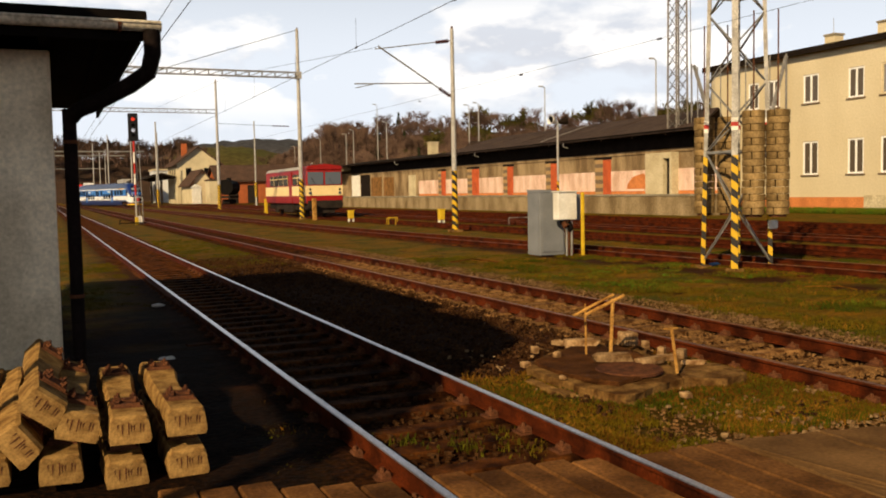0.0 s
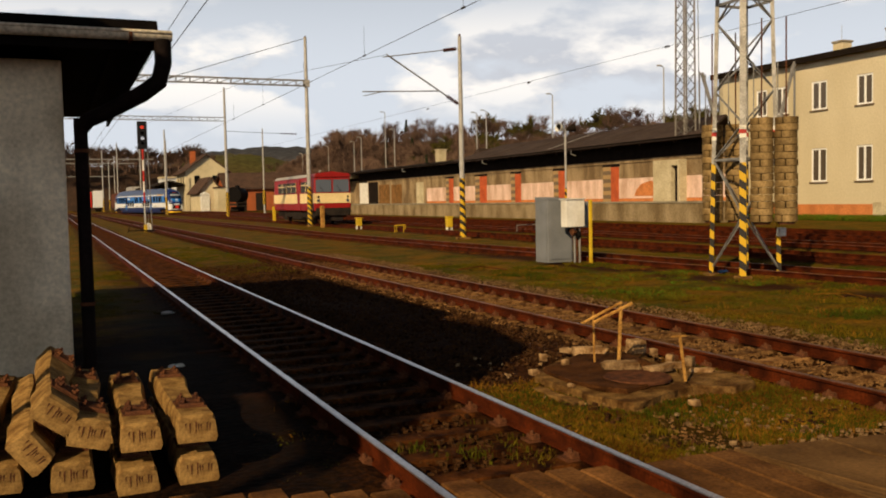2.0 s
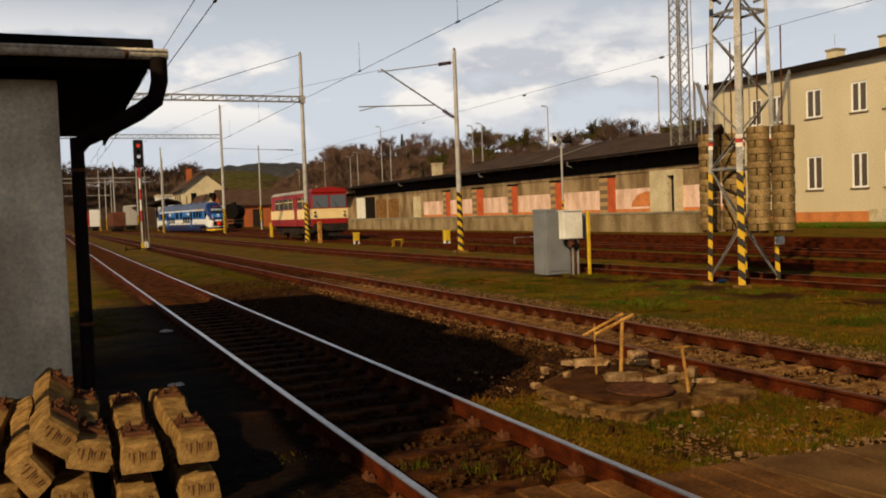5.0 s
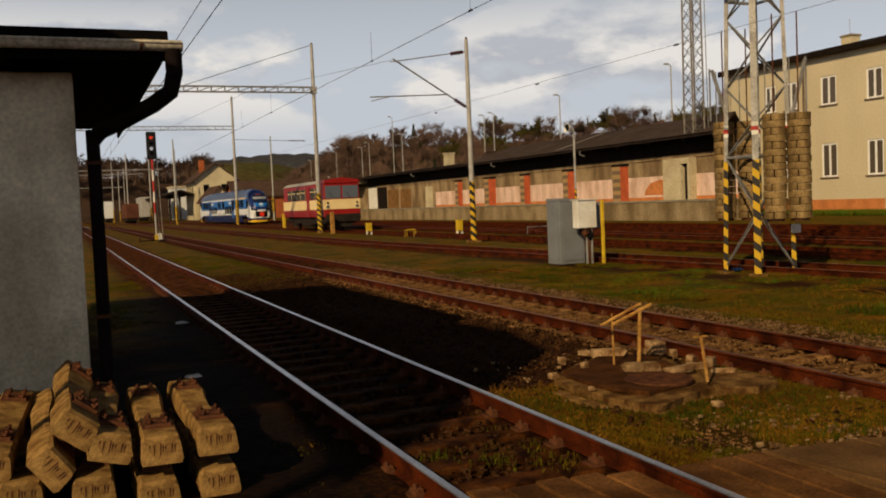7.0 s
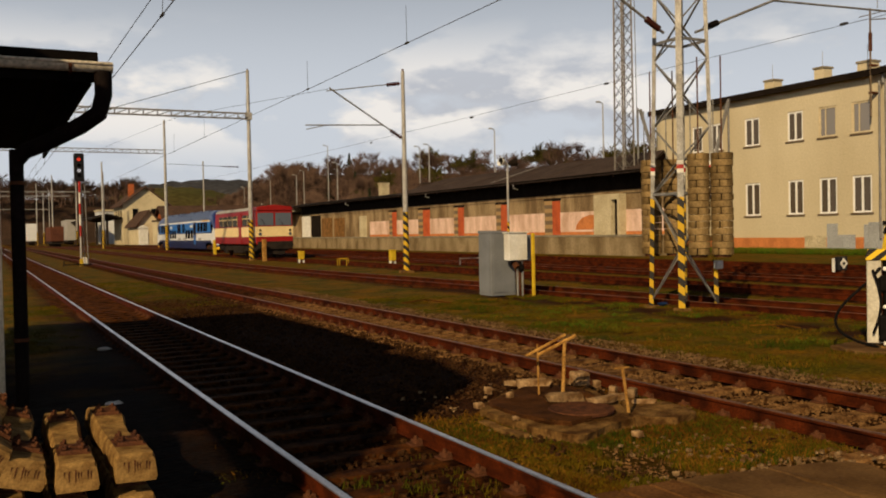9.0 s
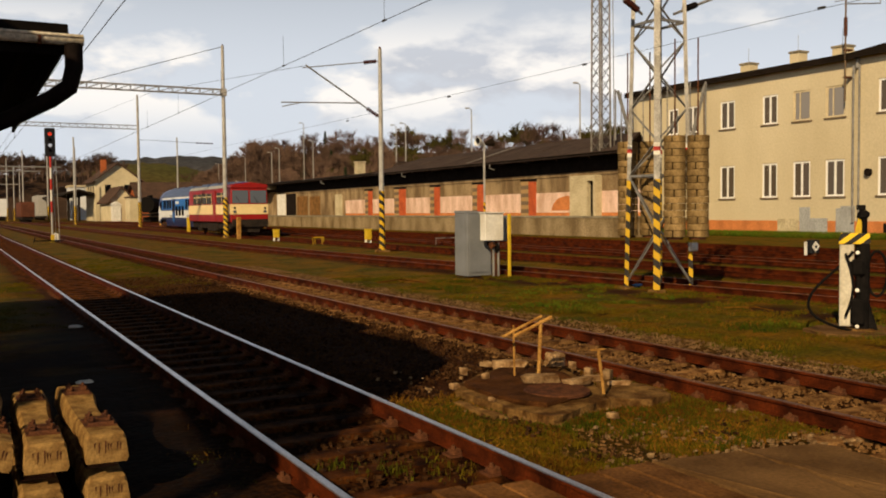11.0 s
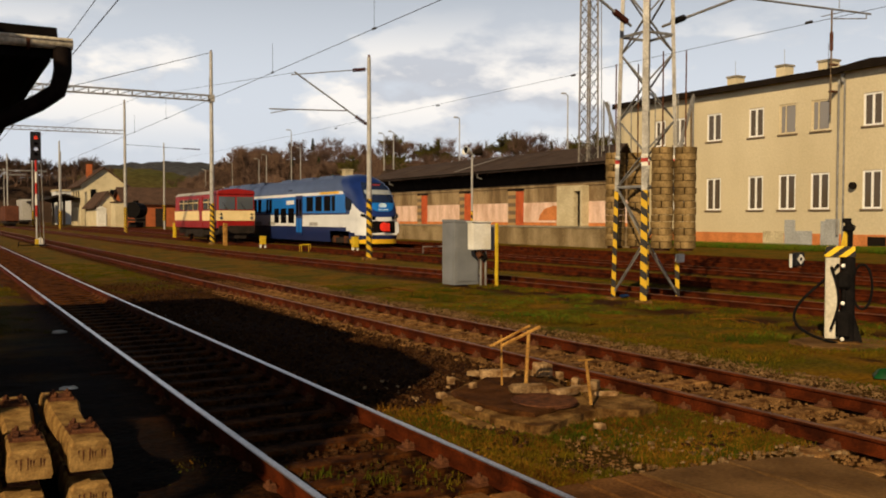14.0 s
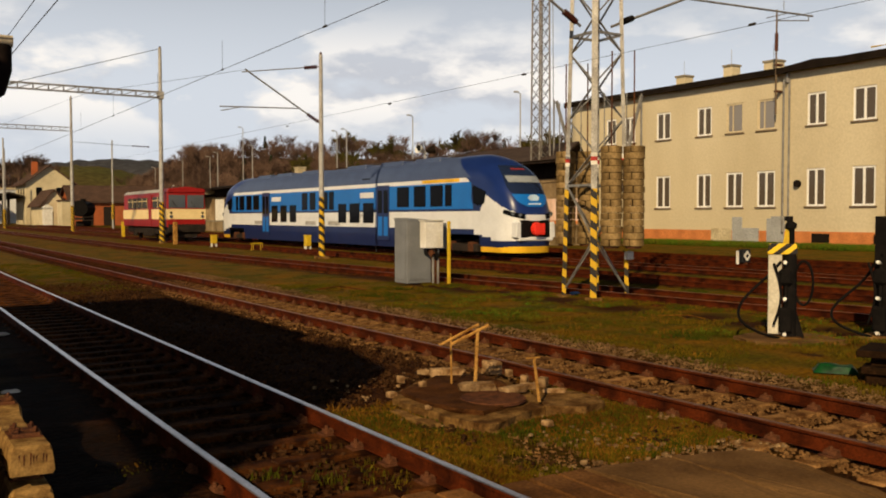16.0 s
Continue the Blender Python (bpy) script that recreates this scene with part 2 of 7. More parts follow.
# ---- mesh building ----
class Shape:
    """Collects boxes, tubes and slabs for one mesh."""

    def __init__(self):
        self.v, self.f, self.mi, self.cur = [], [], [], 0

    def face(self, *ids):
        self.f.append(ids)
        self.mi.append(self.cur)

    def box(self, x0, x1, y0, y1, z0, z1, m=None):
        k = len(self.v)
        pts = [Vector(p) for p in ((x0, y0, z0), (x1, y0, z0), (x1, y1, z0), (x0, y1, z0), (x0, y0, z1), (x1, y0, z1), (x1, y1, z1), (x0, y1, z1))]
        self.v += [tuple(m @ p) if m else tuple(p) for p in pts]
        for q in ((0, 3, 2, 1), (4, 5, 6, 7), (0, 1, 5, 4), (1, 2, 6, 5), (2, 3, 7, 6), (3, 0, 4, 7)):
            self.face(*(k + i for i in q))
        return self

    def tube(self, pts, r, n=8, r2=None, caps=True):
        pts = [Vector(p) for p in pts]
        k0, last = len(self.v), len(pts) - 1
        side = None
        for i, p in enumerate(pts):
            d = (pts[min(i + 1, last)] - pts[max(i - 1, 0)]).normalized()
            if side is None:
                side = d.orthogonal().normalized()
            side = (side - d * side.dot(d)).normalized()
            up = d.cross(side)
            rr = r + ((r2 if r2 is not None else r) - r) * i / last
            for j in range(n):
                a = 2 * math.pi * j / n
                self.v.append(tuple(p + (side * math.cos(a) + up * math.sin(a)) * rr))
        for i in range(last):
            for j in range(n):
                a, b = k0 + i * n + j, k0 + i * n + (j + 1) % n
                self.face(a, b, b + n, a + n)
        if caps:
            self.face(*(k0 + j for j in reversed(range(n))))
            self.face(*(k0 + last * n + j for j in range(n)))
        return self

    def beam(self, p0, p1, w, h=None):
        p0, p1 = Vector(p0), Vector(p1)
        d = p1 - p0
        m = Matrix.Translation(p0) @ d.to_track_quat("Y", "Z").to_matrix().to_4x4()
        h = h or w
        return self.box(-w / 2, w / 2, 0, d.length, -h / 2, h / 2, m)

    def prism(self, poly, a0, a1, axis="y", m=None):
        """A polygon drawn out between a0 and a1: over (x, z) along y, (y, z) along x, or (x, y) along z."""
        k, n = len(self.v), len(poly)
        for a in (a0, a1):
            for p, q in poly:
                c = Vector({"y": (p, a, q), "x": (a, p, q), "z": (p, q, a)}[axis])
                self.v.append(tuple(m @ c) if m else tuple(c))
        self.face(*range(k, k + n))
        self.face(*reversed(range(k + n, k + 2 * n)))
        for i in range(n):
            j = (i + 1) % n
            self.face(k + i, k + n + i, k + n + j, k + j)
        return self

    def disc(self, c, axis, r, depth, n=16):
        c, axis = Vector(c), Vector(axis).normalized()
        return self.tube([c, c + axis * depth], r, n)

    def rock(self, c, sx, sy, sz, rng, n=7):
        """A rough stone: a squashed ball with pushed corners."""
        k = len(self.v)
        rings = ((-0.8, 0.55), (-0.25, 1.0), (0.4, 0.9), (0.85, 0.45))
        turn = rng.random() * 6.28
        for z, r in rings:
            for j in range(n):
                a = 2 * math.pi * j / n + turn
                q = r * (0.75 + 0.5 * rng.random())
                self.v.append((c[0] + sx * q * math.cos(a), c[1] + sy * q * math.sin(a), c[2] + sz * (z + 0.3 * (rng.random() - 0.5))))
        for i in range(3):
            for j in range(n):
                a, b = k + i * n + j, k + i * n + (j + 1) % n
                self.face(a, b, b + n, a + n)
        self.face(*(k + j for j in reversed(range(n))))
        self.face(*(k + 3 * n + j for j in range(n)))
        return self

    def mesh(self, name, mats, bevel=0.0, smooth=False):
        me = bpy.data.meshes.new(name)
        me.from_pydata(self.v, [], self.f)
        for m in (mats if isinstance(mats, (list, tuple)) else [mats]):
            me.materials.append(m)
        if any(self.mi):
            me.polygons.foreach_set("material_index", self.mi)
        bm = bmesh.new()
        bm.from_mesh(me)
        bmesh.ops.recalc_face_normals(bm, faces=bm.faces)
        if bevel:
            sharp = [e for e in bm.edges if len(e.link_faces) == 2 and e.calc_face_angle(0) > 0.6]
            bmesh.ops.bevel(bm, geom=sharp, offset=bevel, segments=1, affect="EDGES", profile=0.5)
        bm.to_mesh(me)
        bm.free()
        if smooth:
            me.polygons.foreach_set("use_smooth", [True] * len(me.polygons))
            me.set_sharp_from_angle(angle=radians(40))
        return me


def thing(name, label, category, group="", kind="", at=None):
    ob = tagged(new(name), label, category, group, kind)
    ob.empty_display_size = 0.2
    if at:
        ob.matrix_basis = at
    return ob


def part(name, shape, mats, parent, label="", bevel=0.0, smooth=False, at=None):
    ob = new(name, shape.mesh(name, mats, bevel, smooth))
    ob.parent = parent
    if at:
        ob.matrix_basis = at
    return tagged(ob, label)


def single(name, shape, mats, label, category, group="", kind="", bevel=0.0, smooth=False):
    return tagged(new(name, shape.mesh(name, mats, bevel, smooth)), label, category, group, kind)


S = Shape
RNG = random.Random(11)
ZV = Vector((0, 0, 1))


# ---- ground ----
def band(n, l, src, a, b, soft):
    """1 between a and b of a coordinate, with soft edges."""
    r1, r2, mu = n.new("ShaderNodeMapRange"), n.new("ShaderNodeMapRange"), n.new("ShaderNodeMath")
    r1.inputs["From Min"].default_value, r1.inputs["From Max"].default_value = a - soft, a + soft
    r2.inputs["From Min"].default_value, r2.inputs["From Max"].default_value = b + soft, b - soft
    mu.operation = "MULTIPLY"
    l.new(src, r1.inputs[0])
    l.new(src, r2.inputs[0])
    l.new(r1.outputs[0], mu.inputs[0])
    l.new(r2.outputs[0], mu.inputs[1])
    return mu.outputs[0]


def ground_material():
    m = surf("yard_ground", (0.138, 0.064, 0.003), (0.050, 0.047, 0.002), 0.7, 14, 0.95, 0, 0.6, grain=0.5)
    n, l = m.node_tree.nodes, m.node_tree.links
    b = n["Principled BSDF"]
    grass = b.inputs["Base Color"].links[0].from_socket
    co, sp = n.new("ShaderNodeTexCoord"), n.new("ShaderNodeSeparateXYZ")
    warp, add = n.new("ShaderNodeTexNoise"), n.new("ShaderNodeMath")
    warp.inputs["Scale"].default_value, warp.inputs["Detail"].default_value = 0.9, 6
    l.new(co.outputs["Object"], warp.inputs["Vector"])
    l.new(co.outputs["Object"], sp.inputs[0])
    sub = n.new("ShaderNodeMath")
    sub.operation, sub.inputs[1].default_value = "MULTIPLY_ADD", 1.0
    sub.inputs[2].default_value = -0.5
    l.new(warp.outputs[0], sub.inputs[0])
    add.operation = "ADD"
    l.new(sp.outputs["X"], add.inputs[0])
    l.new(sub.outputs[0], add.inputs[1])
    addy = n.new("ShaderNodeMath")
    addy.operation = "ADD"
    l.new(sp.outputs["Y"], addy.inputs[0])
    sub2 = n.new("ShaderNodeMath")
    sub2.operation, sub2.inputs[1].default_value, sub2.inputs[2].default_value = "MULTIPLY_ADD", 16.0, -8.0
    l.new(warp.outputs[0], sub2.inputs[0])
    l.new(sub2.outputs[0], addy.inputs[1])
    # bare earth and gravel
    fine, dirt, ramp = n.new("ShaderNodeTexNoise"), n.new("ShaderNodeMix"), n.new("ShaderNodeValToRGB")
    fine.inputs["Scale"].default_value, fine.inputs["Detail"].default_value = 22, 8
    l.new(co.outputs["Object"], fine.inputs["Vector"])
    ramp.color_ramp.elements[0].position, ramp.color_ramp.elements[1].position = 0.35, 0.7
    ramp.color_ramp.elements[0].color, ramp.color_ramp.elements[1].color = (0.007, 0.0022, 0.0007, 1), (0.060, 0.020, 0.0042, 1)
    l.new(fine.outputs[0], ramp.inputs[0])
    dirt.data_type = "RGBA"
    l.new(grass, dirt.inputs["A"])
    l.new(ramp.outputs[0], dirt.inputs["B"])
    near_ab = n.new("ShaderNodeMath")
    near_ab.operation = "MULTIPLY"
    l.new(band(n, l, add.outputs[0], 1.4, 9.9, 0.5), near_ab.inputs[0])
    l.new(band(n, l, addy.outputs[0], -60, 31, 6), near_ab.inputs[1])
    mossy, less, bare = n.new("ShaderNodeMath"), n.new("ShaderNodeMath"), n.new("ShaderNodeMath")
    mossy.operation, less.operation, bare.operation = "MULTIPLY", "MULTIPLY_ADD", "MULTIPLY"
    l.new(band(n, l, add.outputs[0], 4.0, 7.0, 0.25), mossy.inputs[0])
    l.new(band(n, l, sp.outputs["Y"], 5.0, 7.9, 0.9), mossy.inputs[1])
    l.new(mossy.outputs[0], less.inputs[0])
    less.inputs[1].default_value, less.inputs[2].default_value = -0.3, 1.0
    l.new(near_ab.outputs[0], bare.inputs[0])
    l.new(less.outputs[0], bare.inputs[1])
    total = bare.outputs[0]
    # dark earth spread left of the track to stand in for shade
    darkened, either = n.new("ShaderNodeMath"), n.new("ShaderNodeMath")
    darkened.operation, either.operation = "MULTIPLY", "MAXIMUM"
    l.new(band(n, l, add.outputs[0], -9.0, 1.6, 0.6), darkened.inputs[0])
    l.new(band(n, l, addy.outputs[0], -40, 16, 3), darkened.inputs[1])
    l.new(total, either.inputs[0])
    l.new(darkened.outputs[0], either.inputs[1])
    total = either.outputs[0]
    for a, c in ((1.6, 4.2), (6.8, 9.3), (13.9, 15.3), (20.3, 22.3), (25.2, 27.2), (29.4, 31.2), (33.8, 35.4)):
        mx = n.new("ShaderNodeMath")
        mx.operation = "MAXIMUM"
        l.new(total, mx.inputs[0])
        l.new(band(n, l, add.outputs[0], a, c, 0.4), mx.inputs[1])
        total = mx.outputs[0]
    spots, cut = n.new("ShaderNodeTexNoise"), n.new("ShaderNodeValToRGB")
    spots.inputs["Scale"].default_value, spots.inputs["Detail"].default_value = 1.7, 8
    l.new(co.outputs["Object"], spots.inputs["Vector"])
    cut.color_ramp.elements[0].position, cut.color_ramp.elements[1].position = 0.60, 0.70
    l.new(spots.outputs[0], cut.inputs[0])
    mx = n.new("ShaderNodeMath")
    mx.operation = "MAXIMUM"
    l.new(total, mx.inputs[0])
    l.new(cut.outputs[0], mx.inputs[1])
    l.new(mx.outputs[0], dirt.inputs["Factor"])
    # near-black strip beside the bright track: shade painted into the ground colour
    shade_mix, tone = n.new("ShaderNodeMix"), n.new("ShaderNodeValToRGB")
    shade_mix.data_type = "RGBA"
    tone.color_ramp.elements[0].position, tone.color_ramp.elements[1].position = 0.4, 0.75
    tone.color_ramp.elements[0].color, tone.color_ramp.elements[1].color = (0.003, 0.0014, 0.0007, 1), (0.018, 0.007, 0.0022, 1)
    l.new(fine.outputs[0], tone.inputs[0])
    shade_strip = n.new("ShaderNodeMath")
    shade_strip.operation = "MULTIPLY"
    l.new(band(n, l, add.outputs[0], -9.0, 2.0, 0.35), shade_strip.inputs[0])
    l.new(band(n, l, addy.outputs[0], -40, 16, 3), shade_strip.inputs[1])
    l.new(shade_strip.outputs[0], shade_mix.inputs["Factor"])
    l.new(dirt.outputs["Result"], shade_mix.inputs["A"])
    l.new(tone.outputs[0], shade_mix.inputs["B"])
    l.new(shade_mix.outputs["Result"], b.inputs["Base Color"])
    return m


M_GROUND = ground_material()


def spaced(stops):
    out = []
    for a, b, step in stops:
        out += list(np.arange(a, b, step))
    return out + [stops[-1][1]]


def build_ground():
    xs = spaced(((-3000, -300, 500), (-300, -30, 45), (-30, -6, 4), (-6, 22, 0.28), (22, 60, 2.0), (60, 300, 40), (300, 3000, 450)))
    ys = spaced(((-3000, -200, 560), (-200, -10, 38), (-10, 3, 2.0), (3, 32, 0.28), (32, 80, 1.5), (80, 320, 20), (320, 3000, 400)))
    v, f = [], []
    for y in ys:
        for x in xs:
            z = -0.02
            if -6 < x < 22 and 3 < y < 80:
                z += 0.05 * noise.noise((x * 0.5, y * 0.5, 0)) + 0.03 * noise.noise((x * 2.2, y * 2.2, 3))
                for c in (3.02, 7.92):
                    d = abs(x - c)
                    if d < 1.6 and x > 2.2:
                        z = min(z, -0.02 - 0.03 * (1.6 - d))
                if x < 2.2 and y < 26:
                    z += 0.035
            v.append((x, y, z))
    w = len(xs)
    for j in range(len(ys) - 1):
        for i in range(w - 1):
            a = j * w + i
            f.append((a, a + 1, a + w + 1, a + w))
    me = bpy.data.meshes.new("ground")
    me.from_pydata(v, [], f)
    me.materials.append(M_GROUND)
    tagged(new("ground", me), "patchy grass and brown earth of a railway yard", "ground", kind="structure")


build_ground()


# ---- tracks ----
RAIL = [(-0.062, 0), (0.062, 0), (0.062, 0.012), (0.012, 0.03), (0.012, 0.112), (0.035, 0.122), (0.035, 0.148), (0.028, 0.155), (-0.028, 0.155), (-0.035, 0.148),
        (-0.035, 0.122), (-0.012, 0.112), (-0.012, 0.03), (-0.062, 0.012)]


def rail_mesh(line, head):
    """A rail along a line of (x, y), its head in another metal."""
    s, n = S(), len(RAIL)
    for i, (x, y) in enumerate(line):
        a, b = line[max(i - 1, 0)], line[min(i + 1, len(line) - 1)]
        d = Vector((b[0] - a[0], b[1] - a[1], 0)).normalized()
        side = Vector((d.y, -d.x, 0))
        for p, q in RAIL:
            s.v.append((x + side.x * p, y + side.y * p, q + 0.005))
    for i in range(len(line) - 1):
        for j in range(n):
            s.cur = 1 if j in (6, 7, 8) else 0
            a, b = i * n + j, i * n + (j + 1) % n
            s.face(a, a + n, b + n, b)
    s.cur = 0
    s.face(*range(n))
    s.face(*reversed(range((len(line) - 1) * n, len(line) * n)))
    return s


def sleeper_piece(mat=M_TIE):
    return S().box(-1.25, 1.25, -0.12, 0.12, -0.14, -0.004).mesh("sleeper", mat, 0.015)


def chair_piece():
    """A rail chair: base plate, two clips with bolts."""
    s = S().box(-0.17, 0.17, -0.08, 0.08, -0.003, 0.016)
    for q in (-1, 1):
        s.prism([(q * 0.05, 0.016), (q * 0.13, 0.016), (q * 0.12, 0.045), (q * 0.06, 0.06)], -0.06, 0.06)
        s.tube([(q * 0.10, 0, 0.03), (q * 0.10, 0, 0.085)], 0.018, 6)
    return s.mesh("rail_chair", M_RUST)


ME_TIE, ME_CHAIR = sleeper_piece(), chair_piece()


def track(label, centre, y0, y1, head, near=(0, 0), step=0.62, tie_mesh=None):
    """A track along a centre line x = centre(y), its sleepers singly where they lie near and joined farther off."""
    t = thing("railway_track", label, "railway track", "yard tracks")
    ys = spaced(((y0, y1, 3.0),))
    for q in (-0.753, 0.753):
        part("rail", rail_mesh([(centre(y) + q, y) for y in ys], head), [M_RAIL, head], t)
    far, y = S(), y0
    while y < min(y1, 150):
        x = centre(y)
        if near[0] <= y <= near[1]:
            tie = new("sleeper", tie_mesh or ME_TIE)
            tie.parent = t
            tie.matrix_basis = pose(x + RNG.uniform(-0.03, 0.03), y, RNG.uniform(-0.008, 0.004), 0, 0, RNG.uniform(-1.2, 1.2))
            for q in (-0.753, 0.753):
                c = new("rail_chair", ME_CHAIR)
                c.parent = t
                c.matrix_basis = pose(x + q, y, 0)
        else:
            far.box(x - 1.25, x + 1.25, y - 0.12, y + 0.12, -0.14, -0.004)
        y += step
    if far.v:
        tagged(part("far_sleeper", far, M_TIE, t), kind="stuff")
    return t


def curve_c(y):
    if y > 52:
        return 14.6
    u = (52 - y)
    return 14.6 + 2.75 * min(1.0, u / 41.0) ** 1.5 + (0.09 * (u - 41) if u > 41 else 0)


def straight(x):
    return lambda y: x


def curve_t(y):
    """The through track that the railcar unit runs on: straight, then a gentle bend far off."""
    return 26.2 - (0.00143 * (y - 135) ** 2 if y > 135 else 0)


track("straight track with bright worn rail heads and dark timber sleepers", straight(3.02), -12, 300, M_HEAD, (2, 26))
track("straight rusty track on timber sleepers beside grass", straight(7.92), -12, 300, M_RUSTHEAD, (2, 26), tie_mesh=sleeper_piece(M_PALETIE))
track("rusty siding bending away over worn grass", curve_c, -12, 260, M_RUSTHEAD)
track("rusty siding under the parked red railcar", straight(21.3), -12, 260, M_RAIL)
track("through track on brown ballast", curve_t, -12, 330, M_RUSTHEAD)
track("rusty goods track beside the loading platform", straight(34.6), -12, 240, M_RAIL)
track("overgrown rusty goods track", straight(30.3), -12, 240, M_RAIL)


# ---- hut ----
def build_hut():
    hut = thing("trackside_hut", "plastered trackside hut with a dark overhanging roof and gutter", "hut")
    part("wall", S().box(-4.2, 0.15, 11.2, 18.2, -0.1, 3.75), M_PLASTER, hut, "stained grey-beige plaster wall", 0.02)
    part("plinth", S().box(-4.22, 0.165, 11.185, 18.21, -0.1, 0.14), M_SLAB, hut, "", 0.01)
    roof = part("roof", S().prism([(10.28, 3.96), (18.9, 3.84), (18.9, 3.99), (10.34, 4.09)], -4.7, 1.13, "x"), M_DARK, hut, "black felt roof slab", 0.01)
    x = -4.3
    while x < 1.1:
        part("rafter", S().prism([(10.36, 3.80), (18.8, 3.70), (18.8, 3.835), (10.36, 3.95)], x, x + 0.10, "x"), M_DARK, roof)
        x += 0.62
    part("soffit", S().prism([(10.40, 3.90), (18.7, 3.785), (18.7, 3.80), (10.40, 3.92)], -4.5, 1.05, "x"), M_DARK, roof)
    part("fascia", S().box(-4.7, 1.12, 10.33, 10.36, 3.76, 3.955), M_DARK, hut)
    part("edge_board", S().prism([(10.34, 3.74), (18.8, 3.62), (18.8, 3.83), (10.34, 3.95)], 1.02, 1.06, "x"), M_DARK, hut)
    g = S()
    n = 10
    arc = [math.pi * i / n for i in range(n + 1)]
    outer = [(10.26 - 0.085 * math.cos(k), 3.935 - 0.085 * math.sin(k)) for k in arc]
    inner = [(10.26 - 0.075 * math.cos(k), 3.937 - 0.075 * math.sin(k)) for k in reversed(arc)]
    g.prism(outer + inner, -4.7, 1.26, "x")
    part("gutter_bead", S().tube([(-4.7, 10.175, 3.94), (1.26, 10.175, 3.94)], 0.018, 8), M_GUTTER, hut, smooth=True)
    part("gutter_end", S().prism(outer, 1.258, 1.268, "x"), M_GUTTER, hut)
    gut = part("gutter", g, M_GUTTER, hut, "weathered zinc half-round gutter", smooth=True)
    for x in (0.82, -1.4):
        part("gutter_bracket", S().box(x, x + 0.035, 10.165, 10.345, 3.83, 3.965), M_RUST, gut)
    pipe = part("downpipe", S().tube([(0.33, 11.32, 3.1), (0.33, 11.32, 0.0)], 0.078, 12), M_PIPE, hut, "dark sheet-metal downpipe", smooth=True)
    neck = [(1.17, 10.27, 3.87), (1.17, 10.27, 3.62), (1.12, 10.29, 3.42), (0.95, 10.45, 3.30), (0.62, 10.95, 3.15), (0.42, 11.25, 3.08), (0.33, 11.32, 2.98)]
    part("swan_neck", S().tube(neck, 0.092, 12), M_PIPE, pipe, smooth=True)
    for z in (0.9, 2.7):
        part("pipe_clip", S().tube([(0.33, 11.32, z), (0.33, 11.32, z + 0.04)], 0.088, 12), M_RUST, pipe)


build_hut()


# an unseen roof beside the camera, added and shaped to shade the tracks
def build_shade_roof():
    b = thing("open_shelter", "added unseen flat roof on steel posts that shades the track", "shelter")
    plan = [(-6.2, -0.25), (-2.3, 3.8), (-1.85, 6.0), (-2.4, 8.2), (-4.0, 11.7), (-13.0, 11.7), (-13.0, 3.0), (-5.95, 2.9)]
    part("roof", S().prism(plan, 6.0, 6.22, "z"), M_DARK, b, "dark flat roof slab")
    for x, y in ((-5.95, 0.35), (-6.3, 2.75), (-12.6, 3.4), (-12.6, 11.5), (-4.8, 10.8)):
        post = part("post", S().beam((x, y, 0.0), (x, y, 6.0), 0.14), M_GALV, b)
        part("post_base", S().box(x - 0.2, x + 0.2, y - 0.2, y + 0.2, -0.1, 0.06), M_SLAB, post)


build_shade_roof()

# ---- goods shed ----
M_SHEDWALL = surf("goods_shed_plaster", (0.31, 0.22, 0.12), (0.14, 0.09, 0.045), 0.7, 10, 0.95, 0, 0.3, streak=0.3)
M_PINK = surf("pink_wash", (0.72, 0.51, 0.41), (0.47, 0.30, 0.21), 0.8, 9, 0.95, 0, 0.2, streak=0.4, grain=0.15)
M_ORANGE = surf("orange_brick_render", (0.56, 0.20, 0.065), (0.42, 0.15, 0.05), 1.5, 14, 0.95, 0, 0.3)
M_PLATFORM = surf("platform_concrete", (0.29, 0.215, 0.12), (0.14, 0.095, 0.046), 0.6, 9, 0.95, 0, 0.4, streak=0.5)
M_ROOFFELT = surf("grey_brown_roofing", (0.066, 0.046, 0.037), (0.045, 0.031, 0.025), 0.5, 6, 0.9, 0, 0.3)
# dark timber; also colours the painted shade under the canopy and in openings
M_TIMBER_SHADE = surf("dark_timber_and_shade", (0.016, 0.011, 0.008), (0.010, 0.007, 0.005), 1.5, 20, 0.9, 0, 0.3)
M_DOORRED = surf("red_brown_door", (0.46, 0.10, 0.035), (0.34, 0.075, 0.03), 1.5, 14, 0.8, 0, 0.2)
M_DOORBROWN = surf("brown_timber_door", (0.21, 0.105, 0.035), (0.13, 0.065, 0.022), 1.5, 18, 0.9, 0, 0.3)
M_PORTAL = surf("beige_portal_render", (0.50, 0.42, 0.27), (0.40, 0.33, 0.20), 0.8, 10, 0.95, 0, 0.2)
M_LEDGE = surf("platform_edge", (0.28, 0.24, 0.17), (0.18, 0.15, 0.10), 1, 12, 0.95, 0, 0.3)
M_JAMB = striped("door_jamb_stripes", (0.34, 0.21, 0.085), (0.15, 0.10, 0.055), 0.7, 0.0)


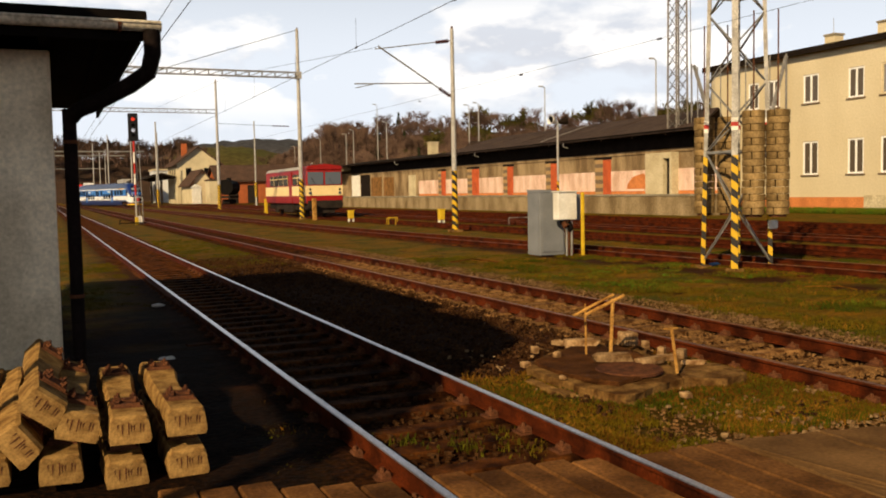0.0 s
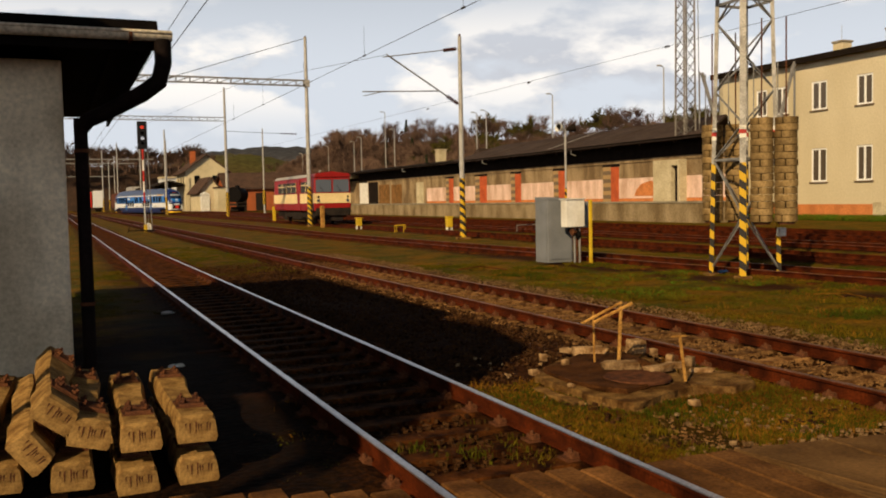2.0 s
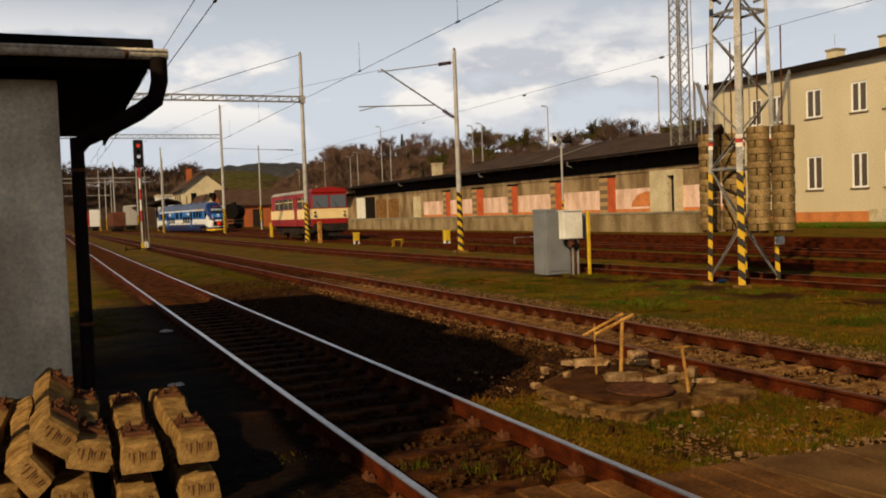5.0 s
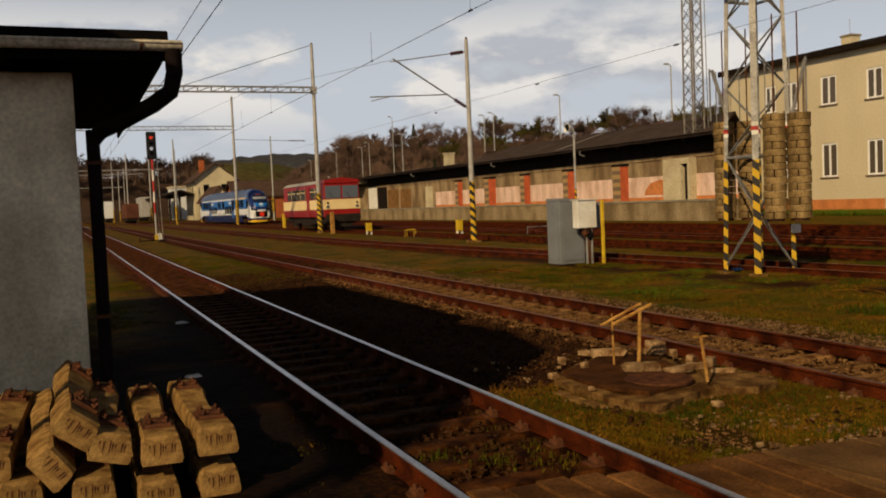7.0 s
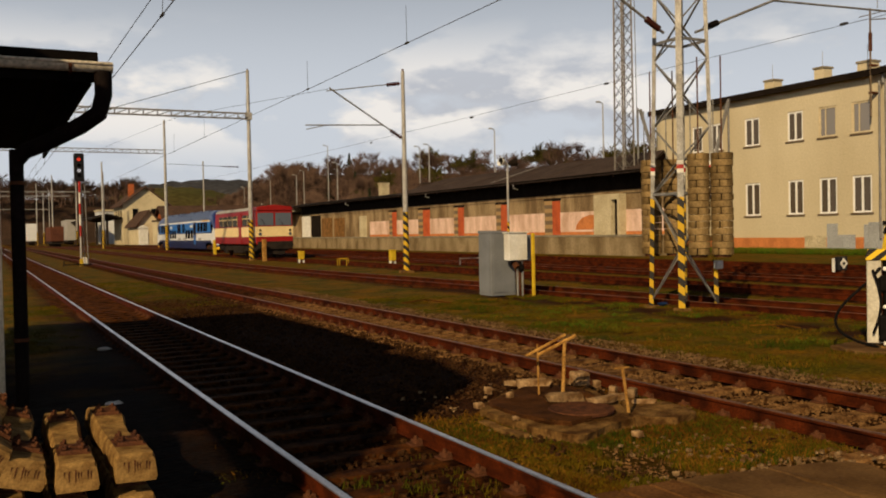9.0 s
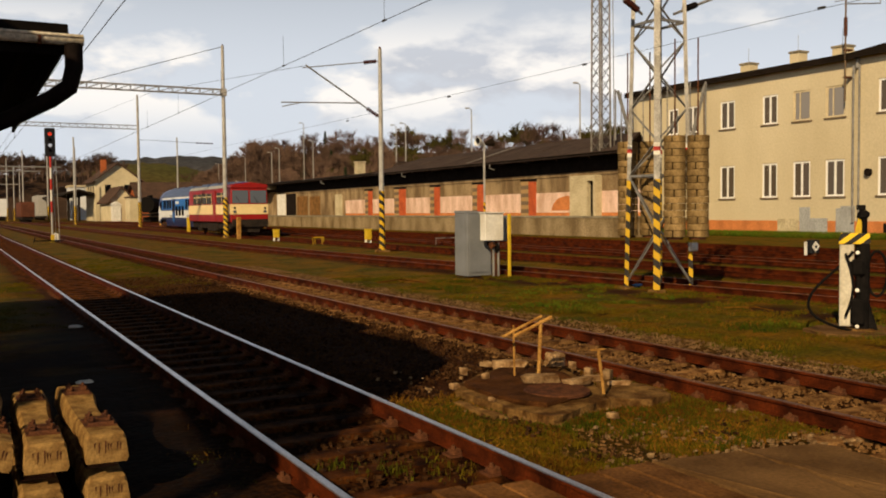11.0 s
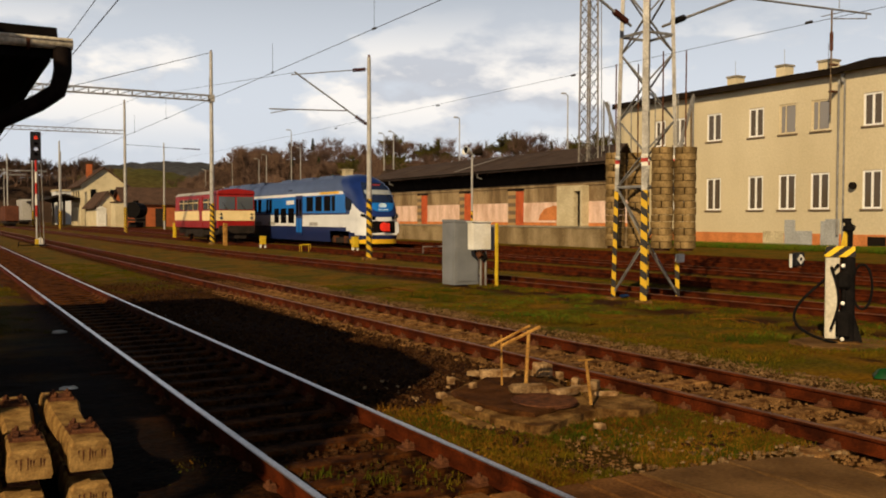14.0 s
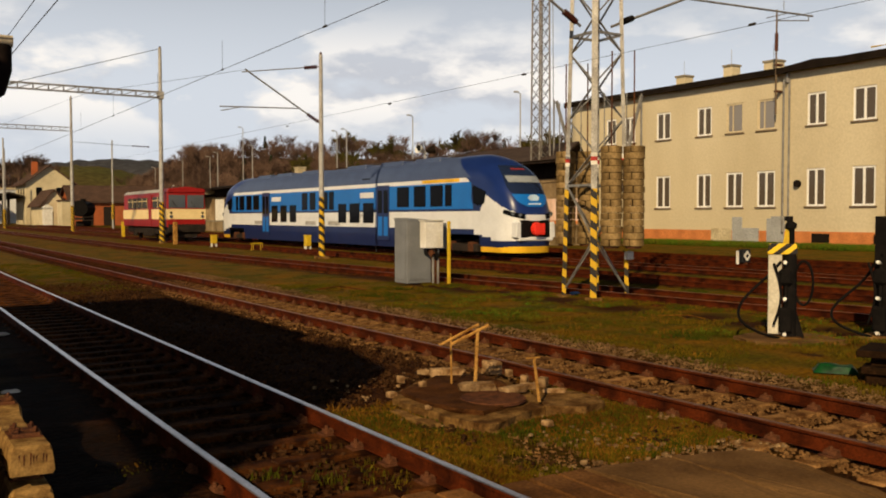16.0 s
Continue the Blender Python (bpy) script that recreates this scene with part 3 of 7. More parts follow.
def shed_roof():
    """A hipped slab: eaves along the platform, ridge behind, the near end cut back."""
    s = S()
    top = [(43.25, 51.9, 6.39), (43.25, 97.5, 6.39), (50.2, 97.5, 8.42), (50.2, 57.8, 8.42), (53.4, 97.5, 7.4), (53.4, 60.6, 7.4)]
    s.v = [Vector(p) for p in top] + [Vector(p) - Vector((0, 0, 0.2)) for p in top]
    for q in ((0, 3, 2, 1), (3, 5, 4, 2), (6, 7, 8, 9), (9, 8, 10, 11), (0, 1, 7, 6), (1, 2, 8, 7), (2, 4, 10, 8), (4, 5, 11, 10), (5, 3, 9, 11), (3, 0, 6, 9)):
        s.face(*q)
    s.prism([(97.5, 8.0), (101.5, 6.3), (97.5, 6.3)], 47, 52, "x")
    return s


def build_goods_shed():
    w = thing("goods_shed", "long old goods shed with a loading platform and pink-washed wall", "warehouse")
    plat = part("loading_platform", S().box(42.0, 45.2, 50.6, 141, -0.1, 1.40), M_PLATFORM, w, "weathered concrete loading platform")
    part("platform_edge", S().box(41.94, 45.2, 50.55, 141, 1.40, 1.52), M_LEDGE, plat)
    wall = part("wall", S().prism([(45.0, 51.0), (53.0, 60.0), (53.0, 141), (45.0, 141)], -0.1, 5.2, "z"), M_SHEDWALL, w, "worn beige plaster wall")
    doors = ((65.35, 66.5, 67.7), (74.1, 75.4, 76.3), (83.1, 84.3, 85.2), (91.2, 92.9, 94.1), (100.4, 101.6, 102.5))
    pairs = [(50.8, 56.4), (59.6, 65.35)] + [(doors[i][2], doors[i + 1][0]) for i in range(4)] + [(102.5, 109.0)]
    for a, b in pairs:
        part("pink_panel", S().box(44.975, 45.0, a, b, 1.78, 3.48), M_PINK, wall, "faded pink lime wash")
        part("orange_plinth", S().box(44.97, 45.0, a, b, 1.52, 1.775), M_ORANGE, wall, "orange brick plinth")
    part("bare_patch", S().prism([(60.2, 1.95), (63.1, 1.95), (62.9, 2.4), (62.2, 2.95), (60.9, 3.2), (60.3, 3.1)], 44.966, 44.974, "x"), M_ORANGE, wall, "patch of bare orange brick")
    for a, m, b in doors:
        d = part("sliding_door", S().box(44.93, 44.99, a, m, 1.52, 4.5), M_DOORRED, w, "red-brown boarded sliding door")
        s = S()
        k = a + 0.1
        while k < m:
            s.box(44.915, 44.93, k, k + 0.03, 1.6, 4.4)
            k += 0.22
        part("door_boards", s, M_DOORRED, d)
        part("door_jamb", S().box(44.9, 45.0, m, b, 1.52, 4.55), M_JAMB, w, "beige door jamb with faded marks")
        part("door_lintel", S().box(44.9, 45.0, a - 0.1, b + 0.1, 4.55, 4.75), M_TIMBER_SHADE, w)
    po = part("portal", S().box(44.3, 45.0, 57.35, 59.6, 1.52, 4.75).box(44.3, 45.0, 56.3, 56.55, 1.52, 4.75).box(44.3, 45.0, 56.55, 57.35, 4.3, 4.75), M_PORTAL, w, "rendered portal box")
    # dark panel in place of the unlit doorway
    part("doorway", S().box(44.7, 44.95, 56.55, 57.35, 1.52, 4.3), M_TIMBER_SHADE, po)
    for a, b, m, z in ((110, 112.5, M_PORTAL, 4.3), (113.2, 117.6, M_SHEDWALL, 3.4), (118.2, 122.2, M_DOORBROWN, 4.2), (123.2, 127.6, M_DOORBROWN, 4.3)):
        part("end_panel", S().box(44.92, 44.99, a, b, 1.52, z), m, w)
    # dark panel painting the unlit inside of the far opening
    part("dark_opening", S().box(44.95, 44.99, 128.2, 132.5, 1.52, 4.9), M_TIMBER_SHADE, w)
    part("white_gate", S().box(44.9, 44.99, 132.8, 136.8, 1.55, 4.95), M_WHITE, w, "white painted gate")
    # canopy on struts
    part("canopy", S().prism([(43.3, 6.15), (45.0, 6.45), (45.0, 6.75), (43.3, 6.37)], 52.0, 137, "y"), M_TIMBER_SHADE, w, "dark timber canopy")
    y = 51.5
    while y < 137:
        part("canopy_joist", S().beam((45.0, y, 6.2), (43.4, y, 6.10), 0.14, 0.2), M_TIMBER_SHADE, w)
        y += 4.35
    part("upper_wall", S().box(44.9, 45.02, 50.8, 137, 4.78, 5.05), M_SHEDWALL, w, "stained plaster of the upper wall")
    # canopy shade on the upper wall, painted as a near-black strip
    part("shaded_boarding", S().box(44.88, 45.02, 50.8, 137, 5.05, 6.5), M_TIMBER_SHADE, w, "dark strip standing for the shade under the canopy")
    roof = part("roof", shed_roof(), M_ROOFFELT, w, "grey-brown felt roof")
    part("low_roof", S().prism([(43.25, 6.42), (49, 7.05), (53.4, 6.9), (53.4, 6.7), (43.25, 6.21)], 97.6, 137.5, "y"), M_ROOFFELT, w)
    for y in (66, 73.8, 80.5, 88):
        part("roof_batten", S().prism([(43.3, 6.39), (50.1, 8.42), (50.1, 8.46), (43.3, 6.43)], y, y + 0.16, "y"), M_ROOFFELT, roof)
    part("metal_flashing", S().prism([(44, 6.60), (49.5, 8.26), (49.5, 8.30), (44, 6.64)], 75.6, 75.85, "y"), M_GALV, roof, "bright metal flashing")
    for y, z0, z1 in ((107.5, 6.5, 8.35),):
        part("chimney", S().box(46.2, 47.2, y, y + 1.2, z0, z1).box(46.1, 47.3, y - 0.1, y + 1.3, z1, z1 + 0.15), M_PORTAL, roof)
    for y in (88.5, 113, 70.2):
        s = S().tube([(43.2, y, 6.18), (43.15, y, 5.87), (43.6, y - 0.1, 5.72)], 0.05, 6)
        part("gutter_spout", s, M_GALV, roof)
    s = S().box(43.16, 43.26, 51.9, 137, 6.29, 6.40)
    part("gutter", s, M_TIMBER_SHADE, roof)
    # low extension far along
    ext = thing("platform_shed", "low flat-roofed platform shed joined to the goods shed", "shed")
    part("wall", S().box(43, 52, 141.2, 160, -0.1, 5.2), M_SHEDWALL, ext)
    part("roof", S().box(42, 53, 137.6, 161, 5.6, 6.4), M_LEDGE, ext)


build_goods_shed()

# ---- office building ----
M_FACADE = surf("ochre_facade", (0.57, 0.485, 0.325), (0.49, 0.41, 0.265), 0.25, 8, 0.95, 0, 0.12, grain=0.08, streak=0.4)
M_FRAME = surf("white_window_frame", (0.80, 0.79, 0.76), (0.74, 0.72, 0.68), 2, 20, 0.5, 0, 0, grain=0.05)
M_FRAME_OLD = surf("cream_window_frame", (0.60, 0.50, 0.32), (0.50, 0.41, 0.26), 2, 20, 0.6, 0, 0.05)
M_PANE = glass("window_glass", (0.085, 0.066, 0.048), 0.06)
M_PANE.node_tree.nodes["Principled BSDF"].inputs["Specular IOR Level"].default_value = 0.2
M_CURTAIN = surf("net_curtain", (0.45, 0.42, 0.38), (0.35, 0.33, 0.30), 3, 30, 0.9, 0, 0.1)
M_SILL = surf("dark_sill", (0.17, 0.12, 0.075), None, 2, 20, 0.8, 0, 0.1)
M_GREYDOOR = surf("grey_painted_door", (0.34, 0.34, 0.33), (0.28, 0.28, 0.27), 1, 12, 0.7, 0, 0.1)


def facade_window(parent, x, a, b, z0, z1, old):
    """A two-light window set in its reveal, the facade in the plane x."""
    fm = M_FRAME_OLD if old else M_FRAME
    w = part("window", S().box(x + 0.06, x + 0.10, a, b, z0, z1), M_CURTAIN if old else M_PANE, parent)
    t = 0.13
    f = S().box(x + 0.0, x + 0.07, a, a + t, z0, z1).box(x, x + 0.07, b - t, b, z0, z1).box(x, x + 0.07, a + t, b - t, z0, z0 + t).box(x, x + 0.07, a + t, b - t, z1 - t, z1)
    if not old:
        mid = a + (b - a) * 0.5
        f.box(x - 0.01, x + 0.07, mid - 0.075, mid + 0.075, z0 + t, z1 - t)
    else:
        f.box(x, x + 0.065, a + (b - a) * 0.62, a + (b - a) * 0.62 + 0.07, z0 + t, z1 - t)
    part("window_frame", f, fm, w)
    part("window_sill", S().box(x - 0.14, x + 0.05, a - 0.12, b + 0.12, z0 - 0.11, z0), M_SILL, w)
    if not old:
        part("pane", S().box(x + 0.045, x + 0.055, a + t, b - t, z0 + t, z1 - t), M_PANE, w)
    else:
        part("pane", S().box(x + 0.045, x + 0.055, a + t, b - t, z0 + t, z1 - t), M_PANE_THIN, w)


M_PANE_THIN = glass("old_window_glass", (0.20, 0.18, 0.16), 0.05)


def wall_with_holes(x0, x1, y0, y1, z0, z1, holes):
    """One wall slab between y0 and y1 with openings (a, b, za, zb) right through it."""
    s = S()
    ys = sorted({y0, y1, *(h[0] for h in holes), *(h[1] for h in holes)})
    zs = sorted({z0, z1, *(h[2] for h in holes), *(h[3] for h in holes)})
    n, m = len(ys), len(zs)
    s.v = [(x, y, z) for x in (x0, x1) for z in zs for y in ys]

    def solid(i, j):
        if not (0 <= i < n - 1 and 0 <= j < m - 1):
            return False
        y, z = (ys[i] + ys[i + 1]) / 2, (zs[j] + zs[j + 1]) / 2
        return not any(h[0] < y < h[1] and h[2] < z < h[3] for h in holes)

    def at(k, i, j):
        return k * n * m + j * n + i

    for j in range(m - 1):
        for i in range(n - 1):
            if not solid(i, j):
                continue
            for k in (0, 1):
                s.face(at(k, i, j), at(k, i + 1, j), at(k, i + 1, j + 1), at(k, i, j + 1))
            for di, dj, p, q in ((-1, 0, (0, 0), (0, 1)), (1, 0, (1, 0), (1, 1)), (0, -1, (0, 0), (1, 0)), (0, 1, (0, 1), (1, 1))):
                if not solid(i + di, j + dj):
                    s.face(at(0, i + p[0], j + p[1]), at(0, i + q[0], j + q[1]), at(1, i + q[0], j + q[1]), at(1, i + p[0], j + p[1]))
    return s


def build_office():
    o = thing("office_building", "two-storey ochre rendered railway office with white windows", "building")
    up, lo = (8.15, 10.29), (2.76, 5.28)
    left = [(56.3, 57.5), (54.05, 55.35), (50.18, 51.68), (46.1, 47.5), (43.22, 44.7), (40.46, 41.97)]
    right = [(36.42, 37.82), (32.9, 34.5), (29.6, 31.2), (26.3, 27.9)]
    hl = [(a, b, *up) for a, b in left] + [(a, b, *lo) for a, b in left]
    hr = [(a, b, *up) for a, b in right] + [(a, b, *lo) for a, b in right]
    wl_, wr_ = part("wall", wall_with_holes(53.0, 53.34, 39.45, 62, 1.08, 11.9, hl), M_FACADE, o), part("wall", wall_with_holes(52.8, 53.15, 12, 39.45, 1.08, 11.9, hr), M_FACADE, o)
    part("core", S().box(53.36, 64, 12.2, 61.9, -0.1, 11.85), M_FACADE, o)
    for (hs, x, w) in ((hl, 53.05, wl_), (hr, 52.85, wr_)):
        for a, b, z0, z1 in hs:
            old = z0 > 8 and (abs(a - 43.22) < 0.1 or abs(a - 40.46) < 0.1)
            facade_window(w, x, a, b, z0, z1, old)
    part("plinth", S().box(52.93, 53.36, 46.0, 62, -0.1, 1.08), M_ORANGE, o, "orange plinth")
    part("plinth", S().box(52.93, 53.36, 44.1, 46.0, -0.1, 1.2), M_PORTAL, o)
    part("plinth", S().box(52.93, 53.36, 39.45, 44.1, -0.1, 1.08), M_ORANGE, o)
    part("plinth", S().box(52.72, 53.16, 12, 39.45, -0.1, 1.08), M_ORANGE, o, "orange plinth")
    for a, b, z in ((43.12, 44.0, 2.05), (41.7, 43.12, 1.27), (40.66, 41.0, 1.95), (39.55, 40.64, 2.1)):
        part("grey_hatch", S().box(52.84, 52.93, a, b, 0.05, z), M_GREYDOOR, o, "grey painted hatch", 0.01)
    for a in (36.0, 31.6):
        part("cellar_window", S().box(52.68, 52.73, a, a + 1.3, 0.35, 0.95), M_TIMBER_SHADE, o)
    roof = part("roof", S().box(52.55, 64.5, 39.2, 62.4, 11.9, 12.15).box(52.35, 64.5, 11.5, 39.2, 11.9, 12.2), M_LEDGE, o)
    part("roof_edge", S().box(52.40, 52.55, 39.2, 62.4, 11.78, 12.22), M_TIMBER_SHADE, roof, "dark metal roof edge")
    part("roof_edge", S().prism([(11.5, 11.82), (39.2, 11.82), (39.2, 12.2), (37.0, 12.42), (35.2, 12.30), (11.5, 12.3)], 52.2, 52.35, "x"), M_TIMBER_SHADE, roof)
    for a, w, top in ((49.85, 0.92, 13.1), (45.25, 0.82, 13.28), (41.38, 1.06, 13.08)):
        c = part("chimney", S().box(54.2, 55.1, a, a + w, 12.1, top), M_FACADE, roof)
        part("chimney_cap", S().box(54.12, 55.18, a - 0.07, a + w + 0.07, top, top + 0.14), M_LEDGE, c)
        part("lightning_rod", S().tube([(54.6, a + w / 2, top + 0.1), (54.6, a + w / 2, top + 1.3)], 0.018, 5), M_GALV, c)
    for y, z0 in ((53.1, 0.6), (39.6, 1.0), (39.15, 0.3)):
        part("downpipe", S().tube([(52.7, y, 11.4), (52.7, y, z0)], 0.07, 8), M_SILL if y > 50 else M_GALV, o)
    a = part("antenna_mast", S().tube([(52.45, 40.05, 9.1), (52.45, 40.05, 16.2)], 0.06, 8), M_SILL, o, "rusty antenna mast")
    for z in (10.6, 12.4):
        part("mast_bracket", S().box(52.4, 53.0, 39.9, 40.2, z, z + 0.12), M_RUST, a)
    part("mast_collar", S().tube([(52.45, 40.05, 13.4), (52.45, 40.05, 14.6)], 0.12, 8), M_RUST, a)
    part("vent_pipe", S().tube([(52.7, 39.3, 11.2), (52.7, 39.3, 12.1), (52.6, 39.5, 12.25)], 0.13, 8), M_GALV, o, "grey vent pipe")
    part("rods", S().tube([(52.45, 39.2, 15.8), (52.45, 40.9, 15.8)], 0.03, 6).tube([(52.45, 39.5, 16.1), (52.45, 39.5, 16.7)], 0.025, 6), M_GALV, a)
    part("wall_lamp", S().tube([(52.75, 38.4, 4.3), (52.5, 38.4, 4.3)], 0.24, 10), M_TIMBER_SHADE, o)
    part("gas_pipe", S().tube([(52.6, 32.0, 0.5), (52.6, 32.0, 12.6), (52.6, 33.2, 12.6)], 0.06, 8), M_YELLOW, o, "yellow gas pipe")


build_office()


# ---- masts and lattice ----
M_MAST = surf("dark_weathered_steel", (0.17, 0.15, 0.13), (0.11, 0.095, 0.08), 3, 25, 0.6, 0.3, 0.1)


def lattice(parent, corners, z0, z1, step, brace, cross=True, mat=None):
    """Bracing on the four sides of a square mast whose corners are given by a function of z."""
    z, turn = z0, 0
    while z < z1 - 0.01:
        t = min(z + step, z1)
        a, b = corners(z), corners(t)
        for i in range(4):
            j = (i + 1) % 4
            if (turn + i) % 2 or cross:
                part("brace", S().beam(a[i], b[j], brace, brace * 0.4), mat or M_GALV, parent)
            if (turn + i) % 2 == 0 or cross:
                part("brace", S().beam(a[j], b[i], brace, brace * 0.4), mat or M_GALV, parent)
        z, turn = t, turn + 1


def build_pylon():
    x0, y0, side, top = 15.32, 17.03, 1.15, 13.5
    p = thing("lattice_pylon", "galvanised lattice pylon with yellow and black warning bands", "pylon")

    def corners(z):
        k = 0.24 * z / top
        return [Vector((x0 + k, y0 + k, z)), Vector((x0 + side - k, y0 + k, z)), Vector((x0 + side - k, y0 + side - k, z)), Vector((x0 + k, y0 + side - k, z))]

    a, b, c, d = corners(0), corners(2.8), corners(top), corners(3.40)
    e = corners(3.70)
    for i in range(4):
        w = 0.15 if i == 0 else 0.095
        leg = part("leg", S().beam(b[i], c[i], w), M_GALV, p)
        part("warning_band", S().beam(a[i], b[i], w + 0.01), M_WARN_BIG if i == 0 else M_WARN, leg, "yellow and black warning stripes")
        part("white_band", S().beam(d[i], e[i], w + 0.012), M_WHITE, leg)
        q0, q1 = d[i] + (e[i] - d[i]) * 0.33, d[i] + (e[i] - d[i]) * 0.67
        part("red_band", S().beam(q0, q1, w + 0.02), M_RED, leg)
        part("footing", S().box(a[i].x - 0.16, a[i].x + 0.16, a[i].y - 0.16, a[i].y + 0.16, -0.2, 0.05), M_SLAB, leg, "", 0.02)
    lattice(p, corners, 0.15, 2.9, 1.38, 0.05, False)
    lattice(p, corners, 2.9, top, 0.85, 0.055, False)
    for z in (2.9, 6.75, top):
        q = corners(z)
        for i in range(4):
            part("crossbar", S().beam(q[i], q[(i + 1) % 4], 0.06), M_GALV, p)
    arm = part("cantilever", S().tube([(15.35, 17.6, 6.95), (13.45, 17.6, 7.97)], 0.035, 8).tube([(13.5, 17.6, 7.97), (10.2, 17.6, 7.66)], 0.03, 8).tube([(11.5, 17.6, 7.76), (11.5, 17.6, 7.62), (10.5, 17.6, 7.29)], 0.018, 6), M_GALV, p)
    part("insulator", S().tube([(15.2, 17.6, 7.04), (14.8, 17.6, 7.25)], 0.085, 8), M_BROWN_INS, arm)
    arm = part("cantilever", S().tube([(16.4, 17.6, 7.05), (19.35, 17.6, 8.2)], 0.035, 8).tube([(19.2, 17.6, 8.14), (24.8, 17.6, 8.31)], 0.03, 8).tube([(24.6, 17.6, 8.3), (24.6, 17.6, 8.15), (23.1, 17.6, 7.98)], 0.018, 6), M_GALV, p)
    part("insulator", S().tube([(16.75, 17.6, 7.2), (17.15, 17.6, 7.36)], 0.085, 8), M_BLACK, arm)
    part("white_box", S().box(16.3, 16.55, 16.85, 16.98, 0.98, 1.2), M_WHITE, p, "", 0.03)
    # concrete tension weights on guide rods
    for k, (x, y) in enumerate(((15.60, 16.70), (16.04, 16.37), (15.86, 18.76), (16.33, 18.42))):
        g = thing("counterweight_stack", "stack of round concrete tension weights hanging on the pylon", "counterweight", "pylon counterweights")
        z, i = 1.36, 0
        while z < 3.75:
            h = 0.158
            o = new("weight_block", ME_BLOCK)
            o.parent = g
            o.matrix_basis = pose(x + RNG.uniform(-0.012, 0.012), y + RNG.uniform(-0.012, 0.012), z, 0, 0, (40 if i % 2 else 215) + RNG.uniform(-12, 12))
            z += h + 0.008
            i += 1
        part("hanger_rod", S().tube([(x, y, 1.3), (x, y, 6.2)], 0.02, 6), M_RUST, g)
        part("guide_rod", S().tube([(x + 0.02, y + 0.29, 1.3), (x + 0.02, y + 0.29, 5.2)], 0.016, 6), M_GALV, g)
        part("hanger_plate", S().tube([(x, y, 1.30), (x, y, 1.35)], 0.2, 12), M_RUST, g)
    r = thing("tension_lever", "steel tension wheel levers beside the pylon", "lever")
    part("lever", S().tube([(15.58, 18.83, 5.2), (15.9, 18.65, 3.9)], 0.05, 6), M_GALV, r)
    part("lever", S().tube([(16.22, 16.30, 5.1), (15.95, 16.5, 3.75)], 0.05, 6), M_GALV, r)
    part("post", S().tube([(15.6, 18.95, 3.9), (15.6, 18.95, 5.25)], 0.025, 6), M_GALV, r)
    part("post", S().tube([(16.22, 16.30, 3.75), (16.22, 16.30, 5.15)], 0.025, 6), M_GALV, r)


def block_mesh():
    """A round slab with a slot cut to its middle."""
    n, r, pts = 20, 0.265, []
    for i in range(n + 1):
        a = radians(3) + (2 * math.pi - radians(6)) * i / n
        pts.append((r * math.cos(a), r * math.sin(a)))
    pts += [(0.0, -0.012), (0.0, 0.012)]
    s = S().prism(pts, 0, 0.158, "z")
    return s.mesh("weight_block", M_WEIGHT, 0.01)


ME_BLOCK = block_mesh()
build_pylon()


def catenary_mast(x, y, height, band, label, r=0.15):
    p = thing("catenary_mast", label, "catenary mast", "yard masts")
    m = part("pole", S().tube([(x, y, 0), (x, y, height)], r, 12, r * 0.6), M_POLE, p, smooth=True)
    part("warning_band", S().tube([(x, y, 0.02), (x, y, band)], r + 0.012, 12, r * 0.93), M_WARN, m, "yellow and black warning stripes", smooth=True)
    part("base", S().box(x - 0.3, x + 0.3, y - 0.3, y + 0.3, -0.2, 0.1), M_SLAB, m, "", 0.03)
    part("pole_cap", S().tube([(x, y, height), (x, y, height + 0.12)], 0.06, 8), M_RUST, m)
    return p


def truss(p, x0, x1, y, z, h):
    s = S()
    for dy in (-0.2, 0.2):
        for dz in (0, h):
            s.beam((x0, y + dy, z + dz), (x1, y + dy, z + dz), 0.075)
        x = x0
        while x < x1 - 0.2:
            s.beam((x, y + dy, z), (x, y + dy, z + h), 0.05)
            s.beam((x, y + dy, z), (min(x + 1.05, x1), y + dy, z + h), 0.04)
            x += 1.05
    part("truss_beam", s, M_GALV, p, "lattice cross beam over the tracks")


def insulator(p, a, b):
    a, b = Vector(a), Vector(b)
    s, n = S(), 5
    for i in range(n):
        c = a + (b - a) * (i + 0.3) / n
        s.tube([c, c + (b - a) * 0.45 / n], 0.10, 8)
    s.tube([a, b], 0.04, 6)
    part("insulator", s, M_BROWN_INS, p)


